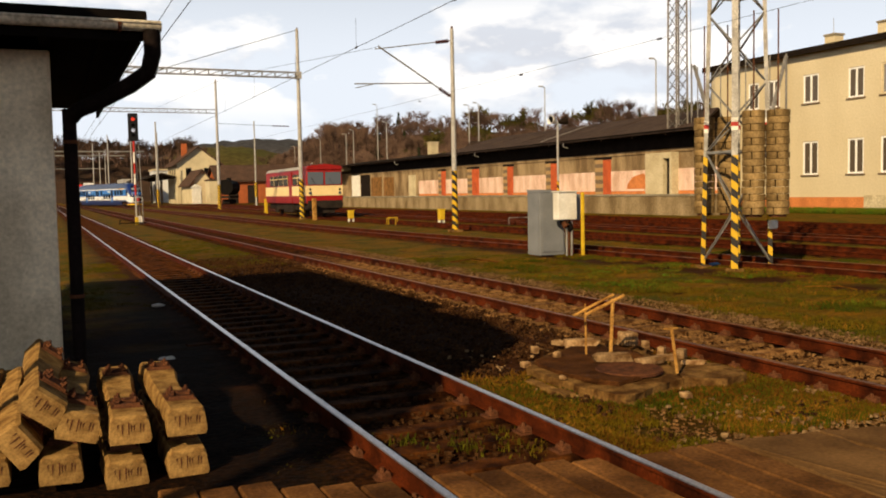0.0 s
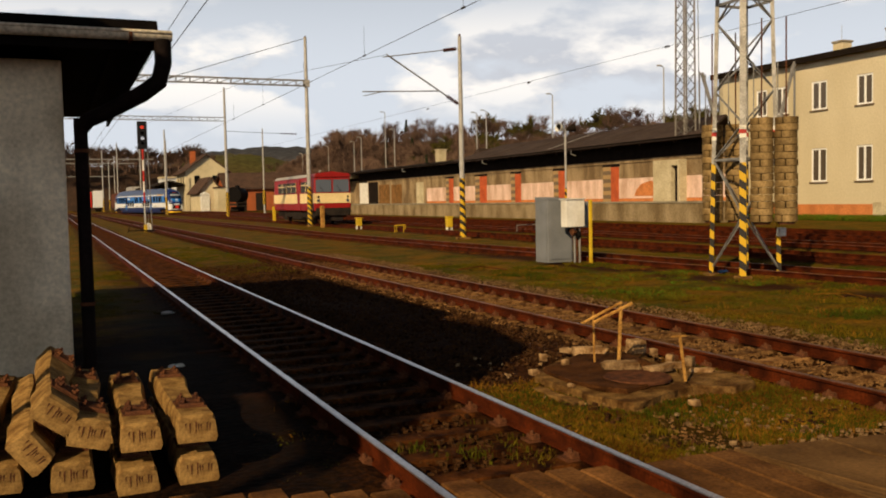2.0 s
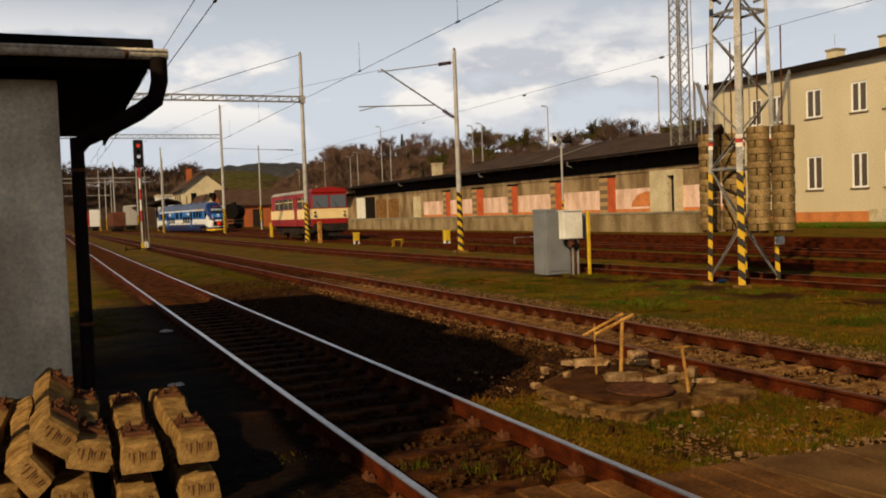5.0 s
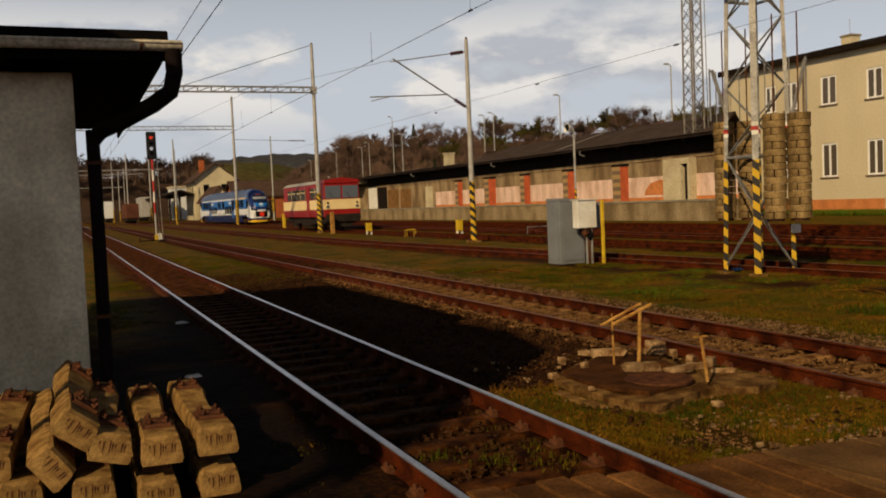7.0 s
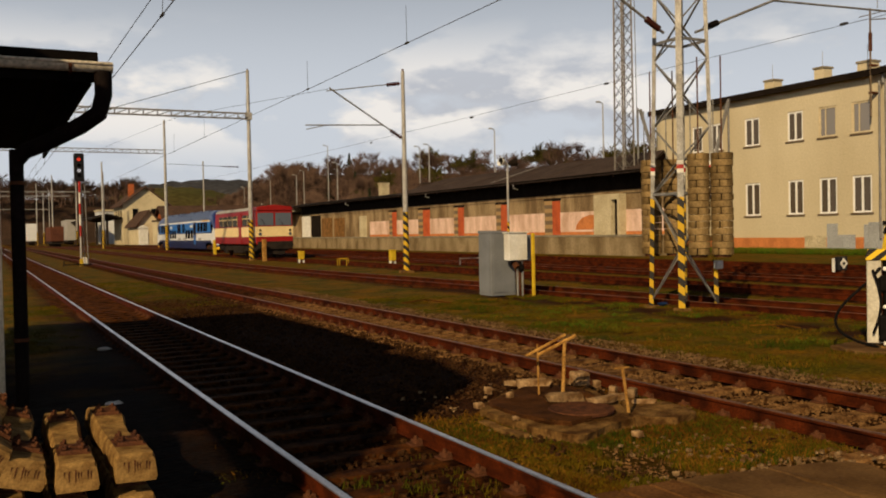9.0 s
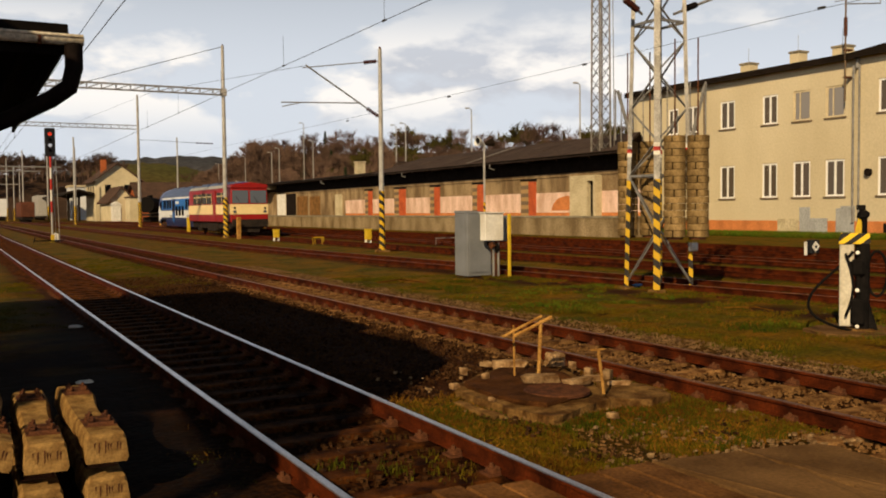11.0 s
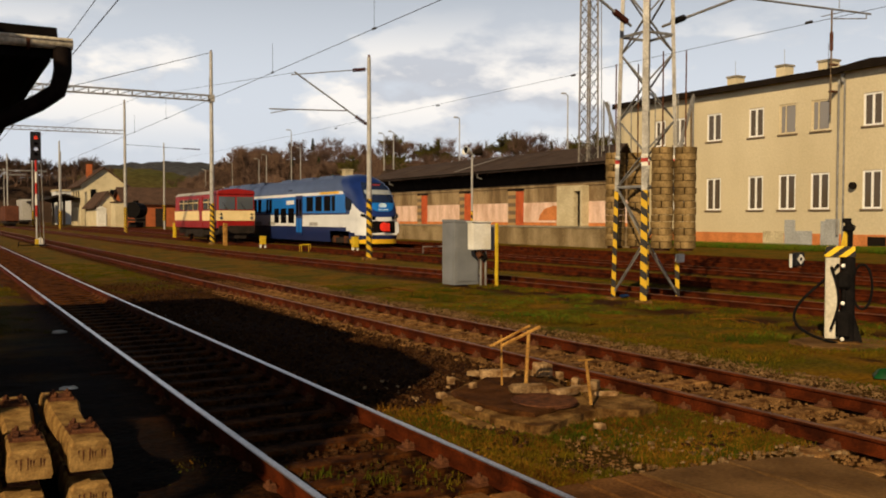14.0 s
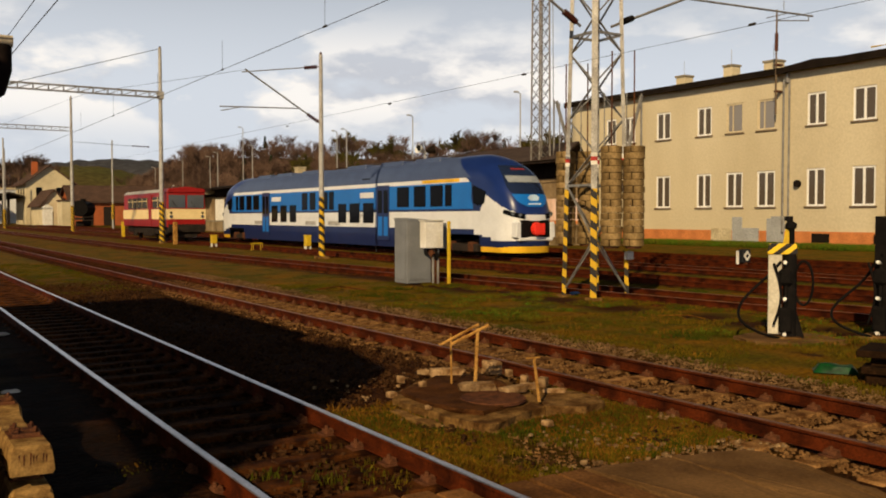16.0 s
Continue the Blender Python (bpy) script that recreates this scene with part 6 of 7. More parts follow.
fuel_post(13.22, 9.86, -52, "white and black diesel fuelling post with hoses and striped hood")
fuel_post(14.72, 8.98, -80, "black diesel fuelling post with hanging hoses", True)


M_OLDBEAM = surf("tarred_beam", (0.022, 0.010, 0.004), (0.010, 0.005, 0.002), 4, 30, 0.95, 0, 0.4, rnd=0.3)


def build_right_side():
    t = thing("timber_stack", "low stack of old dark timbers beside the fuelling posts", "timber stack")
    for x0, x1, y1, z0, z1 in ((0.05, 0.30, -0.05, 0.0, 0.14), (0.50, 0.75, -0.08, 0.0, 0.14), (-0.02, 0.40, 0.0, 0.14, 0.23), (0.41, 0.82, -0.03, 0.14, 0.22), (0.10, 0.28, -0.10, 0.23, 0.35), (0.55, 0.72, -0.06, 0.22, 0.35), (-0.06, 0.42, 0.05, 0.35, 0.44), (0.43, 0.88, 0.02, 0.35, 0.43)):
        part("timber", S().box(x0, x1, -2.4, y1, z0, z1, pose(10.36, 6.58, 0.0, 0, 0, 25)), M_OLDBEAM, t, "", 0.012)
    g = thing("tarpaulin", "crumpled green tarpaulin lying on the grass", "tarpaulin")
    s = S()
    n = 9
    for j in range(n):
        for i in range(n):
            x, y = (i / (n - 1) - 0.5) * 0.56, (j / (n - 1) - 0.5) * 0.40
            e = max(abs(x) / 0.28, abs(y) / 0.20)
            s.v.append((10.86 + x * 0.6 + y * 0.75, 7.26 - x * 0.8 + y * 0.6, 0.02 + (0.10 * (1 - e ** 8) + 0.06 * noise.noise((x * 6, y * 6, 1))) * (e < 0.99)))
    for j in range(n - 1):
        for i in range(n - 1):
            a = j * n + i
            s.face(a, a + 1, a + n + 1, a + n)
    part("sheet", s, surf("green_tarpaulin", (0.004, 0.055, 0.010), (0.003, 0.03, 0.007), 3, 20, 0.5, 0, 0.2), g, smooth=True)
    k = thing("branch", "fallen yellow branch lying in the grass", "branch")
    part("twig", S().tube([(13.75, 13.3, 0.04), (14.0, 12.7, 0.09), (14.05, 12.3, 0.05)], 0.016, 5), M_DRY, k)
    part("twig", S().tube([(13.9, 12.9, 0.07), (13.75, 12.5, 0.04)], 0.010, 5), M_DRY, k)
    k = thing("branch", "thin dark branch lying beside the track", "branch")
    part("twig", S().tube([(10.6, 23.4, 0.03), (11.0, 22.8, 0.14), (11.6, 22.3, 0.05)], 0.02, 5), M_TIE, k)
    k = thing("cloth_scrap", "crumpled dark blue cloth lying by the pylon foot", "cloth")
    part("scrap", S().rock((15.83, 18.3, 0.04), 0.2, 0.13, 0.06, RNG, 9), surf("blue_cloth", (0.012, 0.03, 0.09), (0.008, 0.02, 0.06), 4, 20, 0.9, 0, 0.2), k)
    k = thing("concrete_pad", "flat grey concrete pad under the fuelling post", "pad")
    part("pad", plate([(12.35, 9.75), (12.75, 9.2), (13.8, 9.0), (14.1, 9.9), (13.6, 10.6), (12.6, 10.4)], -0.1, 0.025, 31), M_CROSSLAB, k)
    for x, y, z in ((1.35, 11.6, 0.03), (1.9, 17.5, 0.03)):
        k = thing("litter", "scrap of pale litter lying on dark ground", "litter")
        part("scrap", S().rock((x, y, z), 0.13, 0.07, 0.035, RNG), M_WHITE, k)


build_right_side()


# ---- station and rolling stock far off ----
M_STATION = surf("station_render", (0.58, 0.49, 0.31), (0.46, 0.38, 0.24), 0.3, 4, 0.95, 0, 0.1, grain=0.12)
M_BRICK = surf("red_brick", (0.36, 0.10, 0.035), (0.26, 0.075, 0.03), 0.6, 6, 0.95, 0, 0.2)
M_TILE = surf("brown_roof_tile", (0.085, 0.05, 0.035), (0.06, 0.037, 0.028), 0.5, 5, 0.9, 0, 0.2)
M_WAGONBROWN = surf("wagon_brown", (0.12, 0.045, 0.025), (0.08, 0.03, 0.018), 0.6, 5, 0.8, 0, 0.1)


def gable(parent, x0, x1, y0, y1, z0, z1, wall, roof, over=0.6, along="y"):
    part("wall", S().box(x0, x1, y0, y1, -0.1, z0), wall, parent)
    if along == "y":
        xm = (x0 + x1) / 2
        part("gable", S().prism([(x0, z0), (x1, z0), (xm, z1 - 0.35)], y0, y1, "y"), wall, parent)
        s = S().prism([(x0 - over, z0 - 0.3), (xm, z1), (xm, z1 - 0.4), (x0 - over, z0 - 0.7)], y0 - over, y1 + over, "y").prism([(x1 + over, z0 - 0.3), (x1 + over, z0 - 0.7), (xm, z1 - 0.4), (xm, z1)], y0 - over, y1 + over, "y")
    else:
        ym = (y0 + y1) / 2
        part("gable", S().prism([(y0, z0), (y1, z0), (ym, z1 - 0.35)], x0, x1, "x"), wall, parent)
        s = S().prism([(y0 - over, z0 - 0.3), (ym, z1), (ym, z1 - 0.4), (y0 - over, z0 - 0.7)], x0 - over, x1 + over, "x").prism([(y1 + over, z0 - 0.3), (y1 + over, z0 - 0.7), (ym, z1 - 0.4), (ym, z1)], x0 - over, x1 + over, "x")
    return part("roof", s, roof, parent)


def build_far():
    st = thing("station_house", "gabled ochre station house with a brown roof", "house")
    roof = gable(st, 34.5, 46.5, 262, 282, 11.2, 16.2, M_STATION, M_TILE, 1.0, "y")
    part("chimney", S().box(37, 38.4, 268, 270, 12, 17.2), M_BRICK, roof)
    for x in (37.0, 42.0):
        for z in (7.6, 2.6):
            w = part("window", S().box(x, x + 1.5, 261.9, 262, z, z + 2.4), M_TRAINGLASS, st)
    for y in (265, 270, 275):
        part("window", S().box(34.4, 34.5, y, y + 1.6, 7.6, 9.8), M_TRAINGLASS, st)
    an = thing("station_annex", "low annex with a steep brown roof beside the station house", "house")
    gable(an, 34.9, 40.4, 238, 256, 5.2, 9.0, M_STATION, M_TILE, 0.8, "y")
    part("door", S().box(36.0, 37.4, 237.9, 238, 0, 3.4), M_TILE, an)
    kiosk = thing("white_hut", "small white painted hut beside the annex", "hut")
    part("wall", S().box(34.3, 36.2, 231, 234, -0.1, 4.2), M_WHITE, kiosk)
    part("roof", S().prism([(34.0, 4.2), (36.5, 4.2), (35.2, 5.0)], 230.8, 234.2, "y"), M_WHITE, kiosk)
    box = thing("beige_block", "beige rendered block beside the sheds", "shed")
    part("wall", S().box(35.5, 37.6, 214, 220, -0.1, 5.6), M_STATION, box)
    part("roof", S().box(35.3, 37.8, 213.8, 220.2, 5.6, 5.9), M_TILE, box)
    sh = thing("brick_shed", "long low red brick shed with a dark roof", "shed")
    gable(sh, 40.6, 70.0, 232, 246, 6.2, 10.0, M_BRICK, M_TILE, 0.8, "x")
    for x in (43, 48, 54, 60):
        part("shed_door", S().box(x, x + 2.6, 231.9, 232, 0, 4.6), M_UNDER, sh)
    fl = thing("flat_building", "distant white flat-roofed building", "building")
    part("wall", S().box(35.5, 45.0, 330, 342, -0.1, 11.2), M_TWHITE, fl)
    part("roof_edge", S().box(35.2, 45.3, 329.5, 342.5, 11.2, 11.8), M_STATION, fl)
    for i in range(4):
        part("window", S().box(36.5 + i * 2.2, 37.9 + i * 2.2, 329.9, 330, 8.2, 10.2), M_TRAINGLASS, fl)
    cn = thing("platform_canopy", "dark platform canopy at the station", "canopy")
    part("roof", S().prism([(26.5, 7.6), (30.5, 8.8), (34.3, 7.6), (34.3, 7.2), (30.5, 8.3), (26.5, 7.2)], 262, 330, "y"), M_UNDER, cn)
    for y in (264, 276, 290):
        part("post", S().box(30.2, 30.8, y, y + 0.6, 0, 8.4), M_UNDER, cn)
    # tank wagon
    tk = thing("tank_wagon", "black tank wagon standing by the brick shed", "wagon")
    tank = part("tank", S().tube([(37.4, 205, 3.9), (41.4, 217, 3.9)], 1.75, 18), M_BLACK, tk, smooth=True)
    part("dome", S().tube([(39.4, 211, 5.4), (39.4, 211, 6.1)], 0.6, 10), M_BLACK, tank)
    part("frame", S().beam((37.2, 204.6, 1.7), (41.6, 217.4, 1.7), 2.2, 0.5), M_UNDER, tk)
    for k in (0.15, 0.3, 0.7, 0.85):
        p = Vector((37.2, 204.6, 0.58)).lerp(Vector((41.6, 217.4, 0.58)), k)
        part("wheel", S().tube([p + Vector((0.8, -0.3, 0)), p + Vector((-0.8, 0.3, 0))], 0.6, 14), M_UNDER, tk)
    # brown goods wagons, grey and white coach, red engine
    for x, y0, y1, z, m, n in ((15.8, 236, 252, 5.0, M_WAGONBROWN, "brown open goods wagon standing on a siding"), (17.5, 268, 286, 5.2, M_WAGONBROWN, "brown goods wagon in the distance"),
                               (26.5, 330, 352, 8.4, M_POLE, "grey coach standing at the platform"), (11.5, 352, 372, 7.0, M_REDCOUPLER, "bright red locomotive far down the yard"), (14.3, 330, 338, 7.2, M_TWHITE, "white van wagon far down the yard")):
        w = thing("goods_wagon", n, "wagon")
        part("body", S().box(x - 1.5, x + 1.5, y0, y1, 1.4, z), m, w, "", 0.08)
        part("underframe", S().box(x - 1.2, x + 1.2, y0 + 0.4, y1 - 0.4, 0.8, 1.4), M_UNDER, w)
        for y in (y0 + 2, y1 - 2):
            part("wheel", S().tube([(x - 0.85, y, 0.5), (x + 0.85, y, 0.5)], 0.5, 14), M_UNDER, w)
    far = thing("catenary_mast", "distant slim grey catenary mast with a striped foot", "catenary mast", "yard masts")
    part("pole", S().tube([(34.2, 158, 0), (34.2, 158, 15.0)], 0.16, 8, 0.11), M_POLE, far)
    part("striped_band", S().tube([(34.2, 158, 1.7), (34.2, 158, 4.3)], 0.26, 10), M_WARN_BIG, far, "black and yellow warning bands")
    # street lamps on the road behind the shed
    for x, y, h in ((60, 166, 19), (60, 186, 14.6), (60, 181, 15.2), (60, 161, 15.3), (60, 124.8, 15), (60, 121.5, 15), (60, 102, 15.2), (60, 78.8, 15.5), (70, 240, 17), (68, 260, 16)):
        l_ = thing("street_lamp", "slim grey street lamp post with a short arm", "street lamp", "street lamps")
        part("post", S().tube([(x, y, 0), (x, y, h)], 0.11, 6, 0.07), M_POLE, l_)
        part("arm", S().tube([(x, y, h), (x - 0.5, y - 0.2, h + 0.12)], 0.05, 6), M_POLE, l_)
        part("lamp_head", S().box(x - 1.0, x - 0.45, y - 0.35, y - 0.1, h + 0.05, h + 0.2), M_POLE, l_)


build_far()


# ---- timber crossing ----
def build_crossing():
    c = tagged(new("timber_crossing"), "worn brown timber crossing boards laid between the rails", "crossing", kind="structure")
    spans = ((0.62, 2.12, 6.12, 0.38), (2.38, 3.66, 5.58, 0.12), (3.90, 4.72, 5.36, 0.04))
    for a, b, end, slant in spans:
        n = max(1, round((b - a) / 0.26))
        w = (b - a) / n
        for i in range(n):
            e = end + RNG.uniform(-0.04, 0.04) - slant * i * w
            o = new("board", S().box(a + i * w + 0.008, a + (i + 1) * w - 0.008, e - 4.5, e, -0.02, 0.11 + RNG.uniform(-0.008, 0.006)).mesh("board", M_BOARD, 0.012))
            o.parent = c
    for k, plan in enumerate(([(4.75, 5.33), (5.55, 5.27), (5.5, 0.8), (4.75, 0.8)], [(5.57, 5.26), (6.12, 5.12), (6.36, 4.98), (6.15, 3.6), (6.1, 0.8), (5.52, 0.8)])):
        o = new("slab", plate(plan, -0.1, 0.105, 21 + k).mesh("slab", M_CROSSLAB))
        o.parent = c
    tagged(o, "worn smooth concrete crossing slab")


build_crossing()


# ---- loose stones, grass ----
def stones(name, label, mat, count, area, size, zmax=0.03, keep=None, seed=3):
    rng, v, f = random.Random(seed), [], []
    cube = ((-1, -1, -1), (1, -1, -1), (1, 1, -1), (-1, 1, -1), (-1, -1, 1), (1, -1, 1), (1, 1, 1), (-1, 1, 1))
    faces = ((0, 3, 2, 1), (4, 5, 6, 7), (0, 1, 5, 4), (1, 2, 6, 5), (2, 3, 7, 6), (3, 0, 4, 7))
    for _ in range(count):
        x, y = rng.uniform(area[0], area[1]), area[2] + (area[3] - area[2]) * rng.random() ** 1.3
        if keep and not keep(x, y):
            continue
        r, k, t = rng.uniform(*size), len(v), rng.random() * 6.28
        ca_, sa_ = math.cos(t), math.sin(t)
        z = rng.uniform(-0.03, zmax)
        for p in cube:
            q = [p[0] * r * rng.uniform(0.45, 1.0), p[1] * r * rng.uniform(0.35, 0.9), p[2] * r * rng.uniform(0.3, 0.75)]
            v.append((x + q[0] * ca_ - q[1] * sa_, y + q[0] * sa_ + q[1] * ca_, z + q[2]))
        f += [tuple(k + i for i in t_) for t_ in faces]
    me = bpy.data.meshes.new(name)
    me.from_pydata(v, [], f)
    me.materials.append(mat)
    tagged(new(name, me), label, "gravel", kind="stuff")


def blades(name, label, mat, count, areas, height, seed=5, clump=0.35, keep=None):
    rng, v, f = random.Random(seed), [], []
    total = sum((a[1] - a[0]) * (a[3] - a[2]) * a[4] for a in areas)
    for a in areas:
        n = int(count * (a[1] - a[0]) * (a[3] - a[2]) * a[4] / total / 6)
        for _ in range(n):
            cx, cy = rng.uniform(a[0], a[1]), rng.uniform(a[2], a[3])
            if noise.noise((cx * 0.9, cy * 0.9, 7.0)) + 0.4 * noise.noise((cx * 3, cy * 3, 2.0)) < clump - 0.5 or (keep and not keep(cx, cy)):
                continue
            for _ in range(6):
                x, y = cx + rng.gauss(0, 0.05), cy + rng.gauss(0, 0.05)
                h, t = rng.uniform(0.4, 1.0) * height, rng.random() * 6.28
                w, lx, ly = 0.004 + 0.004 * rng.random(), rng.gauss(0, 0.4) * h, rng.gauss(0, 0.4) * h
                k = len(v)
                dx, dy = math.cos(t) * w, math.sin(t) * w
                v += [(x - dx, y - dy, -0.03), (x + dx, y + dy, -0.03), (x + lx * 0.4 + dx * 0.7, y + ly * 0.4 + dy * 0.7, h * 0.6), (x + lx, y + ly, h)]
                f += [(k, k + 1, k + 2), (k, k + 2, k + 3)]
    me = bpy.data.meshes.new(name)
    me.from_pydata(v, [], f)
    me.materials.append(mat)
    tagged(new(name, me), label, "grass", kind="stuff")


def off_rails(x, y):
    return all(abs(x - r) > 0.1 for r in (2.27, 3.77, 7.17, 8.67)) and not (y < 5.4 and 0.6 < x < 6.3)


def off_slab(x, y):
    return off_rails(x, y) and not (4.85 < x < 6.75 and 7.2 < y < 9.5)


stones("ballast_stones", "brown ballast stones between the two tracks", M_STONE, 14000, (4.1, 6.85, 5.8, 30), (0.010, 0.028), keep=lambda x, y: off_slab(x, y) and (y > 8.2 or noise.noise((x * 1.4, y * 1.4, 9)) > 0.25), seed=3)
stones("ballast_stones", "brown ballast stones within the rusty track", M_DUST, 11000, (6.75, 8.6, 3.6, 30), (0.010, 0.026), -0.006, off_rails, 4)
stones("gravel", "grey gravel spread along the rusty track", M_GRAVEL, 15000, (8.8, 10.2, 4.0, 34), (0.008, 0.024), 0.01, off_rails, 5)
stones("ballast_stones", "dark ballast between the bright rails", M_STONE, 3200, (2.35, 4.1, 5.9, 34), (0.012, 0.032), -0.015, off_rails, 6)
stones("rubble", "pale rubble scattered beside the crossing", M_RUBBLE, 900, (4.1, 7.0, 5.15, 7.2), (0.007, 0.030), 0.03, lambda x, y: y < 5.45 + 0.6 * abs(noise.noise((x, y, 2))) + (1.2 if x > 5 else 0.4) * (noise.noise((x * 1.3, y * 1.3, 5)) > 0), 7)
stones("rubble", "pale rubble scattered round the manhole", M_RUBBLE, 130, (4.5, 7.1, 7.3, 10.4), (0.008, 0.03), 0.04, None, 8)
blades("grass", "short green grass on the yard strips", M_BLADE, 190000, ((9.9, 16.8, 6.0, 26, 1.0), (16.8, 20, 10, 26, 0.5), (4.0, 7.0, 5.7, 8.6, 4.0), (-0.3, 1.9, 17.5, 30, 0.9), (4.3, 6.6, 26, 44, 0.4)), 0.045, 5, 0.50, off_slab)
blades("dry_grass", "tufts of dry yellow grass along the rails", M_DRY, 26000, ((1.5, 2.15, 6.1, 9.0, 0.12), (4.0, 7.0, 5.8, 9.0, 3.0), (10.2, 17, 6, 24, 0.35), (14.8, 17.2, 16.4, 18.6, 1.4)), 0.065, 9, 0.55, off_slab)

blades("grass", "thin olive grass and moss round the manhole", M_BLADE, 28000, ((4.0, 7.0, 5.6, 8.3, 1.0),), 0.032, 15, 0.12, off_slab)
blades("dry_grass", "flattened brown grass round the manhole", M_DRY, 26000, ((4.0, 7.0, 5.6, 8.6, 1.0),), 0.035, 16, 0.30, off_slab)
stones("gravel", "fine brown gravel in the grass round the manhole", M_DUST, 2600, (4.0, 7.0, 5.5, 8.6), (0.005, 0.018), 0.0, off_slab, 17)


M_LUSH = surf("lush_grass", (0.055, 0.100, 0.006), (0.085, 0.080, 0.006), 0.8, 8, 0.7, 0, 0, grain=0.4)
blades("grass", "green grass bank along the office wall", M_LUSH, 26000, ((49.6, 52.6, 27, 62, 1.0),), 0.42, 18, 0.05)
blades("grass", "green tufts growing in the bright track", M_BLADE, 900, ((2.4, 3.65, 5.8, 7.4, 1.0), (1.5, 2.15, 6.3, 8.0, 0.8)), 0.045, 19, 0.5, off_rails)
blades("grass", "fresh green grass round the pylon foot", M_LUSH, 16000, ((10.6, 15.4, 14.5, 19.5, 1.0), (12.6, 15.8, 9.0, 11.5, 0.8)), 0.05, 20, 0.62)


# ---- trees ----
M_BARK = surf("brown_bark", (0.075, 0.045, 0.03), (0.045, 0.028, 0.02), 1, 10, 0.95, 0, 0.2, rnd=0.3)
M_TWIG = surf("winter_twigs", (0.14, 0.085, 0.058), (0.09, 0.055, 0.04), 0.3, 4, 0.95, 0, 0, rnd=0.35)
M_IVY = surf("yellow_green_leaves", (0.10, 0.080, 0.016), (0.055, 0.05, 0.014), 0.5, 3, 0.9, 0, 0, rnd=0.3)
M_FIR = surf("dark_evergreen", (0.022, 0.030, 0.012), (0.014, 0.02, 0.009), 0.5, 3, 0.9, 0, 0, rnd=0.2)


def bare_tree(seed, leafy=False, light=False):
    """A bare tree about ten metres high: trunk with limbs, and a crown of fine twigs."""
    rng = random.Random(seed)
    t = thing("tree", "bare winter tree with a reddish-brown twiggy crown" if not leafy else "tree with a thin yellow-green crown", "tree", "hillside trees")
    wood, twigs = S(), S()

    def grow(p, d, length, r, depth):
        q = p + d * length
        wood.tube([p, p + d * length * 0.5 + Vector((rng.gauss(0, 0.05), rng.gauss(0, 0.05), 0)) * length, q], r, 4 if depth < 3 else 3, r * 0.6, False)
        if depth >= (3 if light else 4):
            for _ in range(7 if light else 9):
                e = (d + Vector((rng.gauss(0, 0.6), rng.gauss(0, 0.6), rng.gauss(0.25, 0.4)))).normalized()
                b = p + d * length * rng.uniform(0.1, 1.0)
                m_ = rng.uniform(0.5, 1.1)
                if leafy:
                    for _ in range(2):
                        c = b + e * m_ * rng.random()
                        u, w = Vector((rng.gauss(0, 1), rng.gauss(0, 1), rng.gauss(0, 1))).normalized() * 0.17, Vector((rng.gauss(0, 1), rng.gauss(0, 1), rng.gauss(0, 1))).normalized() * 0.15
                        k = len(twigs.v)
                        twigs.v += [tuple(c - u), tuple(c + w), tuple(c + u), tuple(c - w)]
                        twigs.face(k, k + 1, k + 2, k + 3)
                twigs.tube([b, b + e * m_ * (1.5 if light else 1.0)], 0.06 if light else 0.026, 3, 0.008, False)
            return
        for _ in range(rng.choice((2, 3, 3)) if depth else 5):
            e = (d * 0.8 + Vector((rng.gauss(0, 0.5), rng.gauss(0, 0.5), rng.uniform(0.05, 0.5)))).normalized()
            grow(p + d * length * rng.uniform(0.55, 1.0), e, length * rng.uniform(0.6, 0.85), r * 0.58, depth + 1)

    grow(Vector((0, 0, -0.6)), Vector((rng.gauss(0, 0.05), rng.gauss(0, 0.05), 1)).normalized(), 3.1, 0.17, 0)
    part("trunk", wood, M_BARK, t)
    part("crown", twigs, M_IVY if leafy else M_TWIG, t)
    return t


def fir_tree(seed):
    rng = random.Random(seed)
    t = thing("tree", "dark evergreen conifer among bare trees", "tree", "hillside trees")
    part("trunk", S().tube([(0, 0, -0.5), (0, 0, 8)], 0.16, 6, 0.03), M_BARK, t)
    s = S()
    for i in range(520):
        z = 0.6 + 7.4 * (1 - rng.random() ** 0.7)
        r = (8.2 - z) * 0.34
        a = rng.random() * 6.28
        d = Vector((math.cos(a), math.sin(a), -0.25))
        p = Vector((0, 0, z)) + d * r * rng.uniform(0.2, 0.7)
        q = p + d * r * rng.uniform(0.25, 0.5)
        w = Vector((-math.sin(a), math.cos(a), 0)) * 0.28
        k = len(s.v)
        s.v += [tuple(p - w), tuple(p + w), tuple(q + w * 0.3 + Vector((0, 0, -0.15))), tuple(q - w * 0.3 + Vector((0, 0, -0.1)))]
        s.face(k, k + 1, k + 2, k + 3)
    part("crown", s, M_FIR, t)
    return t


M_WOODFLOOR = surf("leaf_litter_slope", (0.060, 0.034, 0.022), (0.038, 0.024, 0.016), 0.15, 1.5, 1.0, 0, 0.3)
M_FIELD = surf("green_field", (0.065, 0.060, 0.016), (0.08, 0.055, 0.02), 0.012, 0.3, 1.0, 0, 0.1)
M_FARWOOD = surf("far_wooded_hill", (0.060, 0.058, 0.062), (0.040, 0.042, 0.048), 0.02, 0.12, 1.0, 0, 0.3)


def slope_height(x, y):
    k = min(1.0, max(0.0, (x - 66) / 46))
    return k * (4.5 + 0.06 * y) + 0.8 * noise.noise((x * 0.05, y * 0.05, 4))


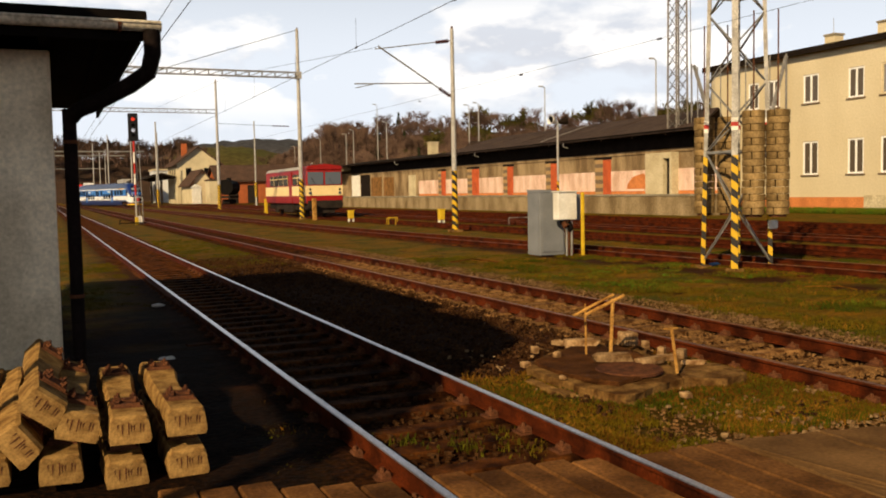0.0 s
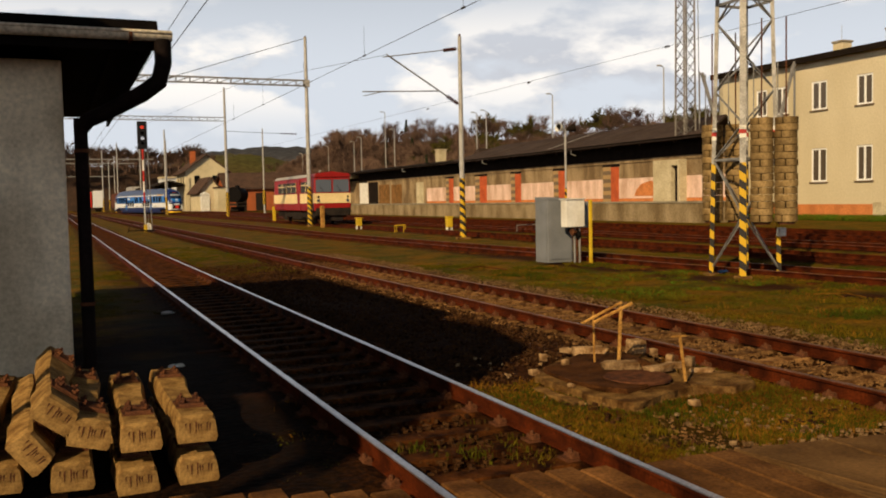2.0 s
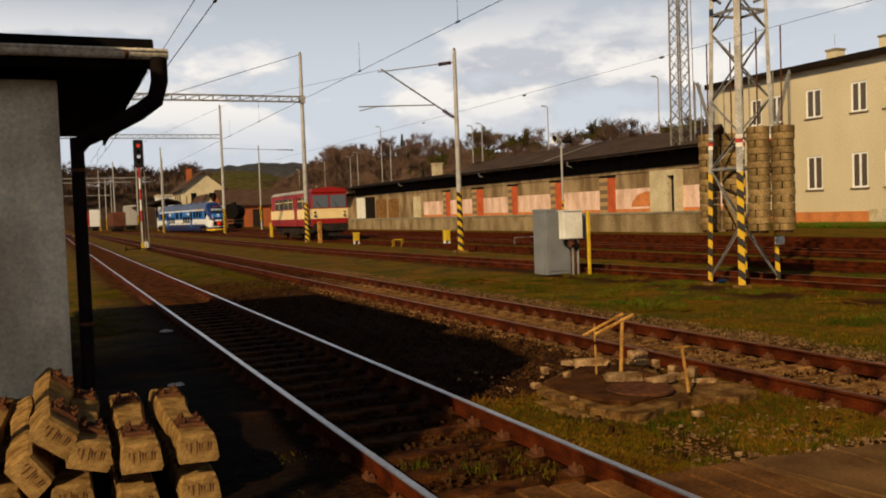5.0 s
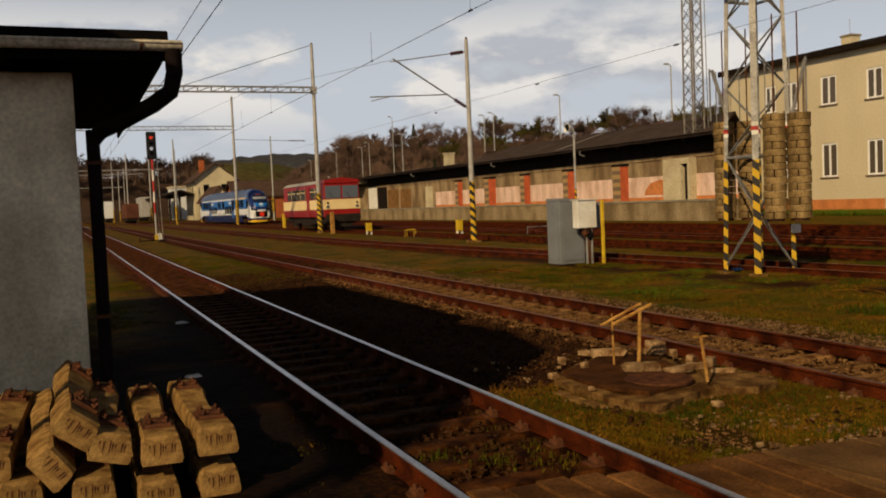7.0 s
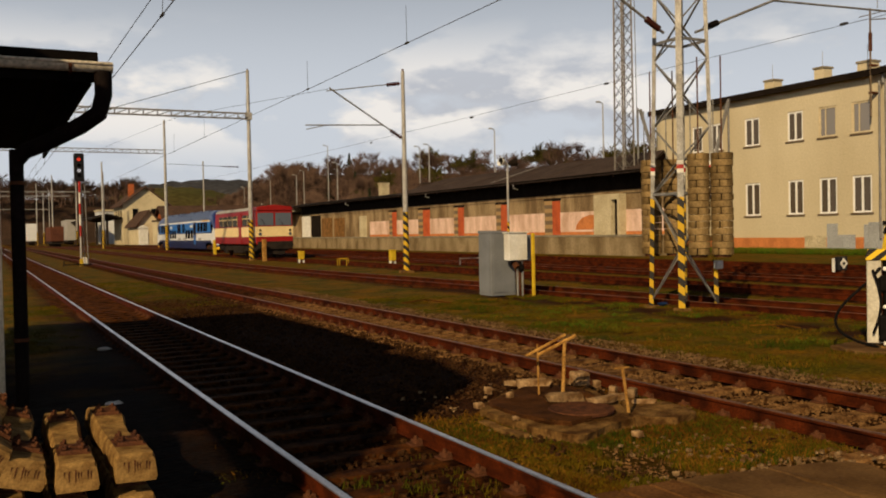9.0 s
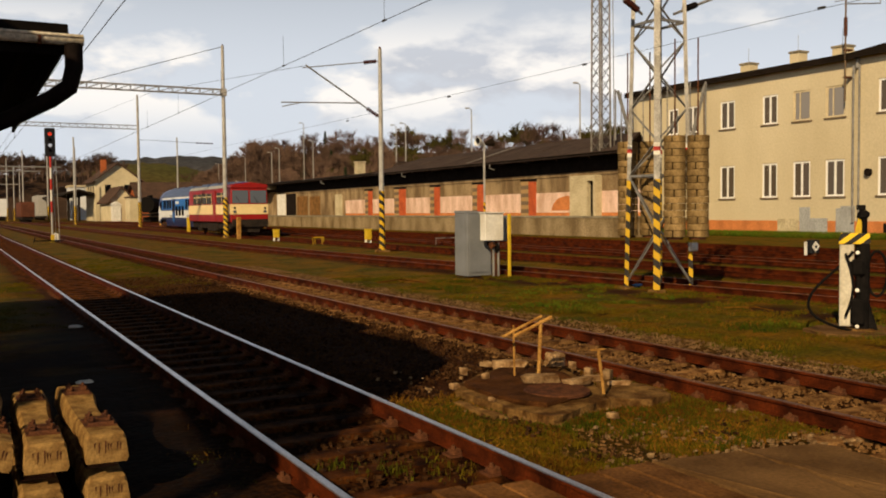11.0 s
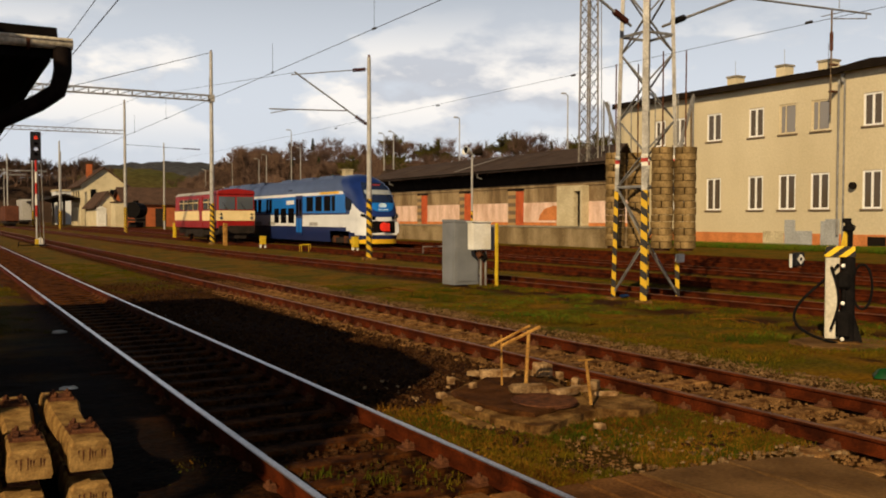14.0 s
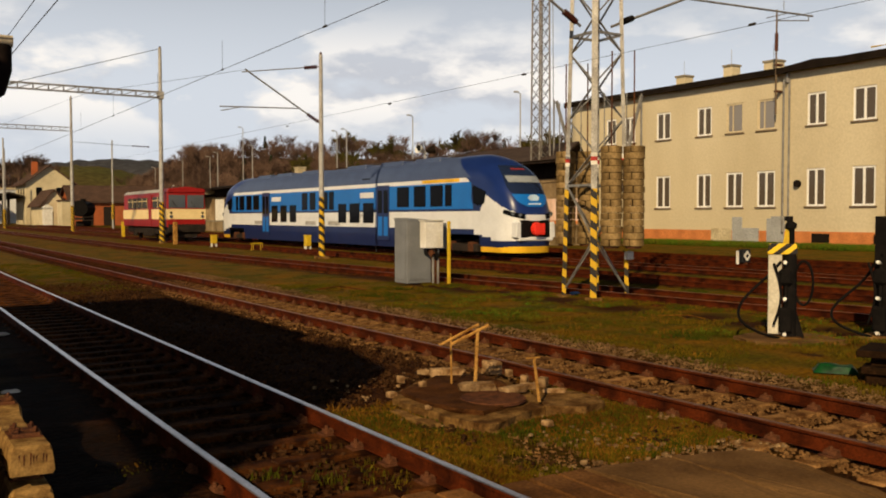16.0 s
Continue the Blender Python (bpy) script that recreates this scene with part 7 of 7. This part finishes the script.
def build_hills():
    s = S()
    xs, ys = [66 + 4 * i for i in range(22)], [20 + 8 * j for j in range(46)]
    for y in ys:
        for x in xs:
            s.v.append((x, y, slope_height(x, y) if x > 66 else -0.3))
    w = len(xs)
    for j in range(len(ys) - 1):
        for i in range(w - 1):
            a = j * w + i
            s.face(a, a + 1, a + w + 1, a + w)
    single("hillside", s, M_WOODFLOOR, "brown wooded hillside behind the goods shed", "hillside", kind="structure", smooth=True)

    def ridge(name, label, mat, az0, az1, r0, r1, top):
        s, n = S(), 60
        for k in range(6):
            for i in range(n + 1):
                a = radians(az0 + (az1 - az0) * i / n)
                r = r0 + (r1 - r0) * k / 5
                z = top(az0 + (az1 - az0) * i / n) * math.sin(math.pi / 2 * min(1, k / 4)) - 0.5
                z += 0.04 * z * noise.noise((i * 0.5, k * 1.0, 2))
                s.v.append((r * math.sin(a), r * math.cos(a), z))
        for k in range(5):
            for i in range(n):
                a = k * (n + 1) + i
                s.face(a, a + 1, a + n + 2, a + n + 1)
        single(name, s, mat, label, "hill", kind="structure", smooth=True)

    ridge("near_field", "gentle green field rising behind the station", M_FIELD, 5.0, 17.5, 430, 640, lambda a: 34 - 0.5 * (a - 10.5) ** 2)
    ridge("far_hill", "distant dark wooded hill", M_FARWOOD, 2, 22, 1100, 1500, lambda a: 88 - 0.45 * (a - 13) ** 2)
    ridge("left_wood", "brown wooded rise behind the station throat", M_WOODFLOOR, -14, 9.2, 430, 560, lambda a: 24 if a < 7.5 else 24 - 12 * (a - 7.5))


build_hills()


def joined_wood(name, label, kinds, spots, rng):
    """Far trees and undergrowth in one mesh: wood and twigs of light trees set down at many places."""
    v, f, mi = [], [], []
    for x, y, z, k in spots:
        kind = rng.choice(kinds)
        m = pose(x, y, z - 0.2, 0, 0, rng.uniform(0, 360)) @ Matrix.Scale(k, 4)
        for slot, ob in enumerate(kind):
            base = len(v)
            v += [tuple(m @ q) for q in ob[0]]
            f += [tuple(base + i for i in q) for q in ob[1]]
            mi += [slot] * len(ob[1])
    me = bpy.data.meshes.new(name)
    me.from_pydata(v, [], f)
    me.materials.append(M_BARK)
    me.materials.append(M_TWIG)
    me.polygons.foreach_set("material_index", mi)
    tagged(new(name, me), label, "woodland", kind="stuff")


def light_kind(seed):
    """The shapes of a light tree, taken off a tree that is then cleared away."""
    t = bare_tree(seed, False, True)
    shapes = []
    for ob in list(t.children):
        shapes.append(([q.co.copy() for q in ob.data.vertices], [tuple(q.vertices) for q in ob.data.polygons]))
        bpy.data.objects.remove(ob)
    bpy.data.objects.remove(t)
    return shapes


def build_trees():
    rng = random.Random(21)
    light = [light_kind(k) for k in (31, 32, 33)]
    kinds = [bare_tree(k) for k in (1, 2, 3, 4, 5)] + [bare_tree(k, True) for k in (6, 7)] + [fir_tree(8)]
    spots, back = [], []
    for y in np.arange(56, 345, 2.4):
        for row in range(3):
            x, yy = 66 + row * 11 + rng.uniform(-3, 5), y + rng.uniform(-2, 2)
            back.append((x, yy, slope_height(x, yy), rng.uniform(0.45, 0.8) * (1.0 + 0.0012 * y)))
    for y in np.arange(56, 345, 4.4):
        for row in range(4):
            x = 71 + row * 10 + rng.uniform(-4, 4)
            spots.append((x, y + rng.uniform(-3, 3), rng.uniform(0.72, 1.05) * (1.0 + 0.0014 * y)))
    spots.append((82, 255, 2.3))
    for _ in range(170):
        a, r = radians(rng.uniform(-4, 9)), rng.uniform(445, 540)
        back.append((r * math.sin(a), r * math.cos(a), 17 + 5 * rng.random(), rng.uniform(1.0, 1.6)))
    joined_wood("undergrowth", "dense brown winter undergrowth and far bare trees", light, back, rng)
    used = set()
    for x, y, k in spots:
        az = math.degrees(math.atan2(x, y))
        pick = rng.random()
        i = rng.randrange(5)
        if pick > 0.78 and az > 20:
            i = rng.choice((5, 6))
        elif pick > 0.765 and az > 19:
            i = 7
        m = pose(x, y, slope_height(x, y) - 0.2, 0, 0, rng.uniform(0, 360)) @ Matrix.Scale(k, 4)
        if i not in used:
            used.add(i)
            kinds[i].matrix_basis = m
        else:
            made = copy_thing(kinds[i], Matrix())
            made.matrix_basis = m


build_trees()


# ---- what moves ----
def motions():
    rows = []
    for t, y in ((0.0, 203.5), (1.5, 187.5), (3.5, 166.0), (5.0, 150.0), (6.0, 139.2), (7.0, 127.8), (8.5, 111.8), (10.0, 96.0), (12.0, 74.7), (13.0, 64.0), (14.0, 53.3), (15.0, 42.6), (16.0, 31.9)):
        x0, x1 = curve_t(y + 3), curve_t(y + 40)
        rows.append((t, pose(x0, y, 0, 0, 0, math.degrees(math.atan2(-(x1 - x0), 37)))))
    walk(UNIT, rows)
    # the wheels roll at the running speed of about 10.7 m/s
    for wheel, y, way in WHEELS:
        walk(wheel, [(0.05 * i, pose(0, y, 0.58, way * math.degrees(10.7 * 0.05 * i / 0.42), 0, 0)) for i in range(321)])


motions()
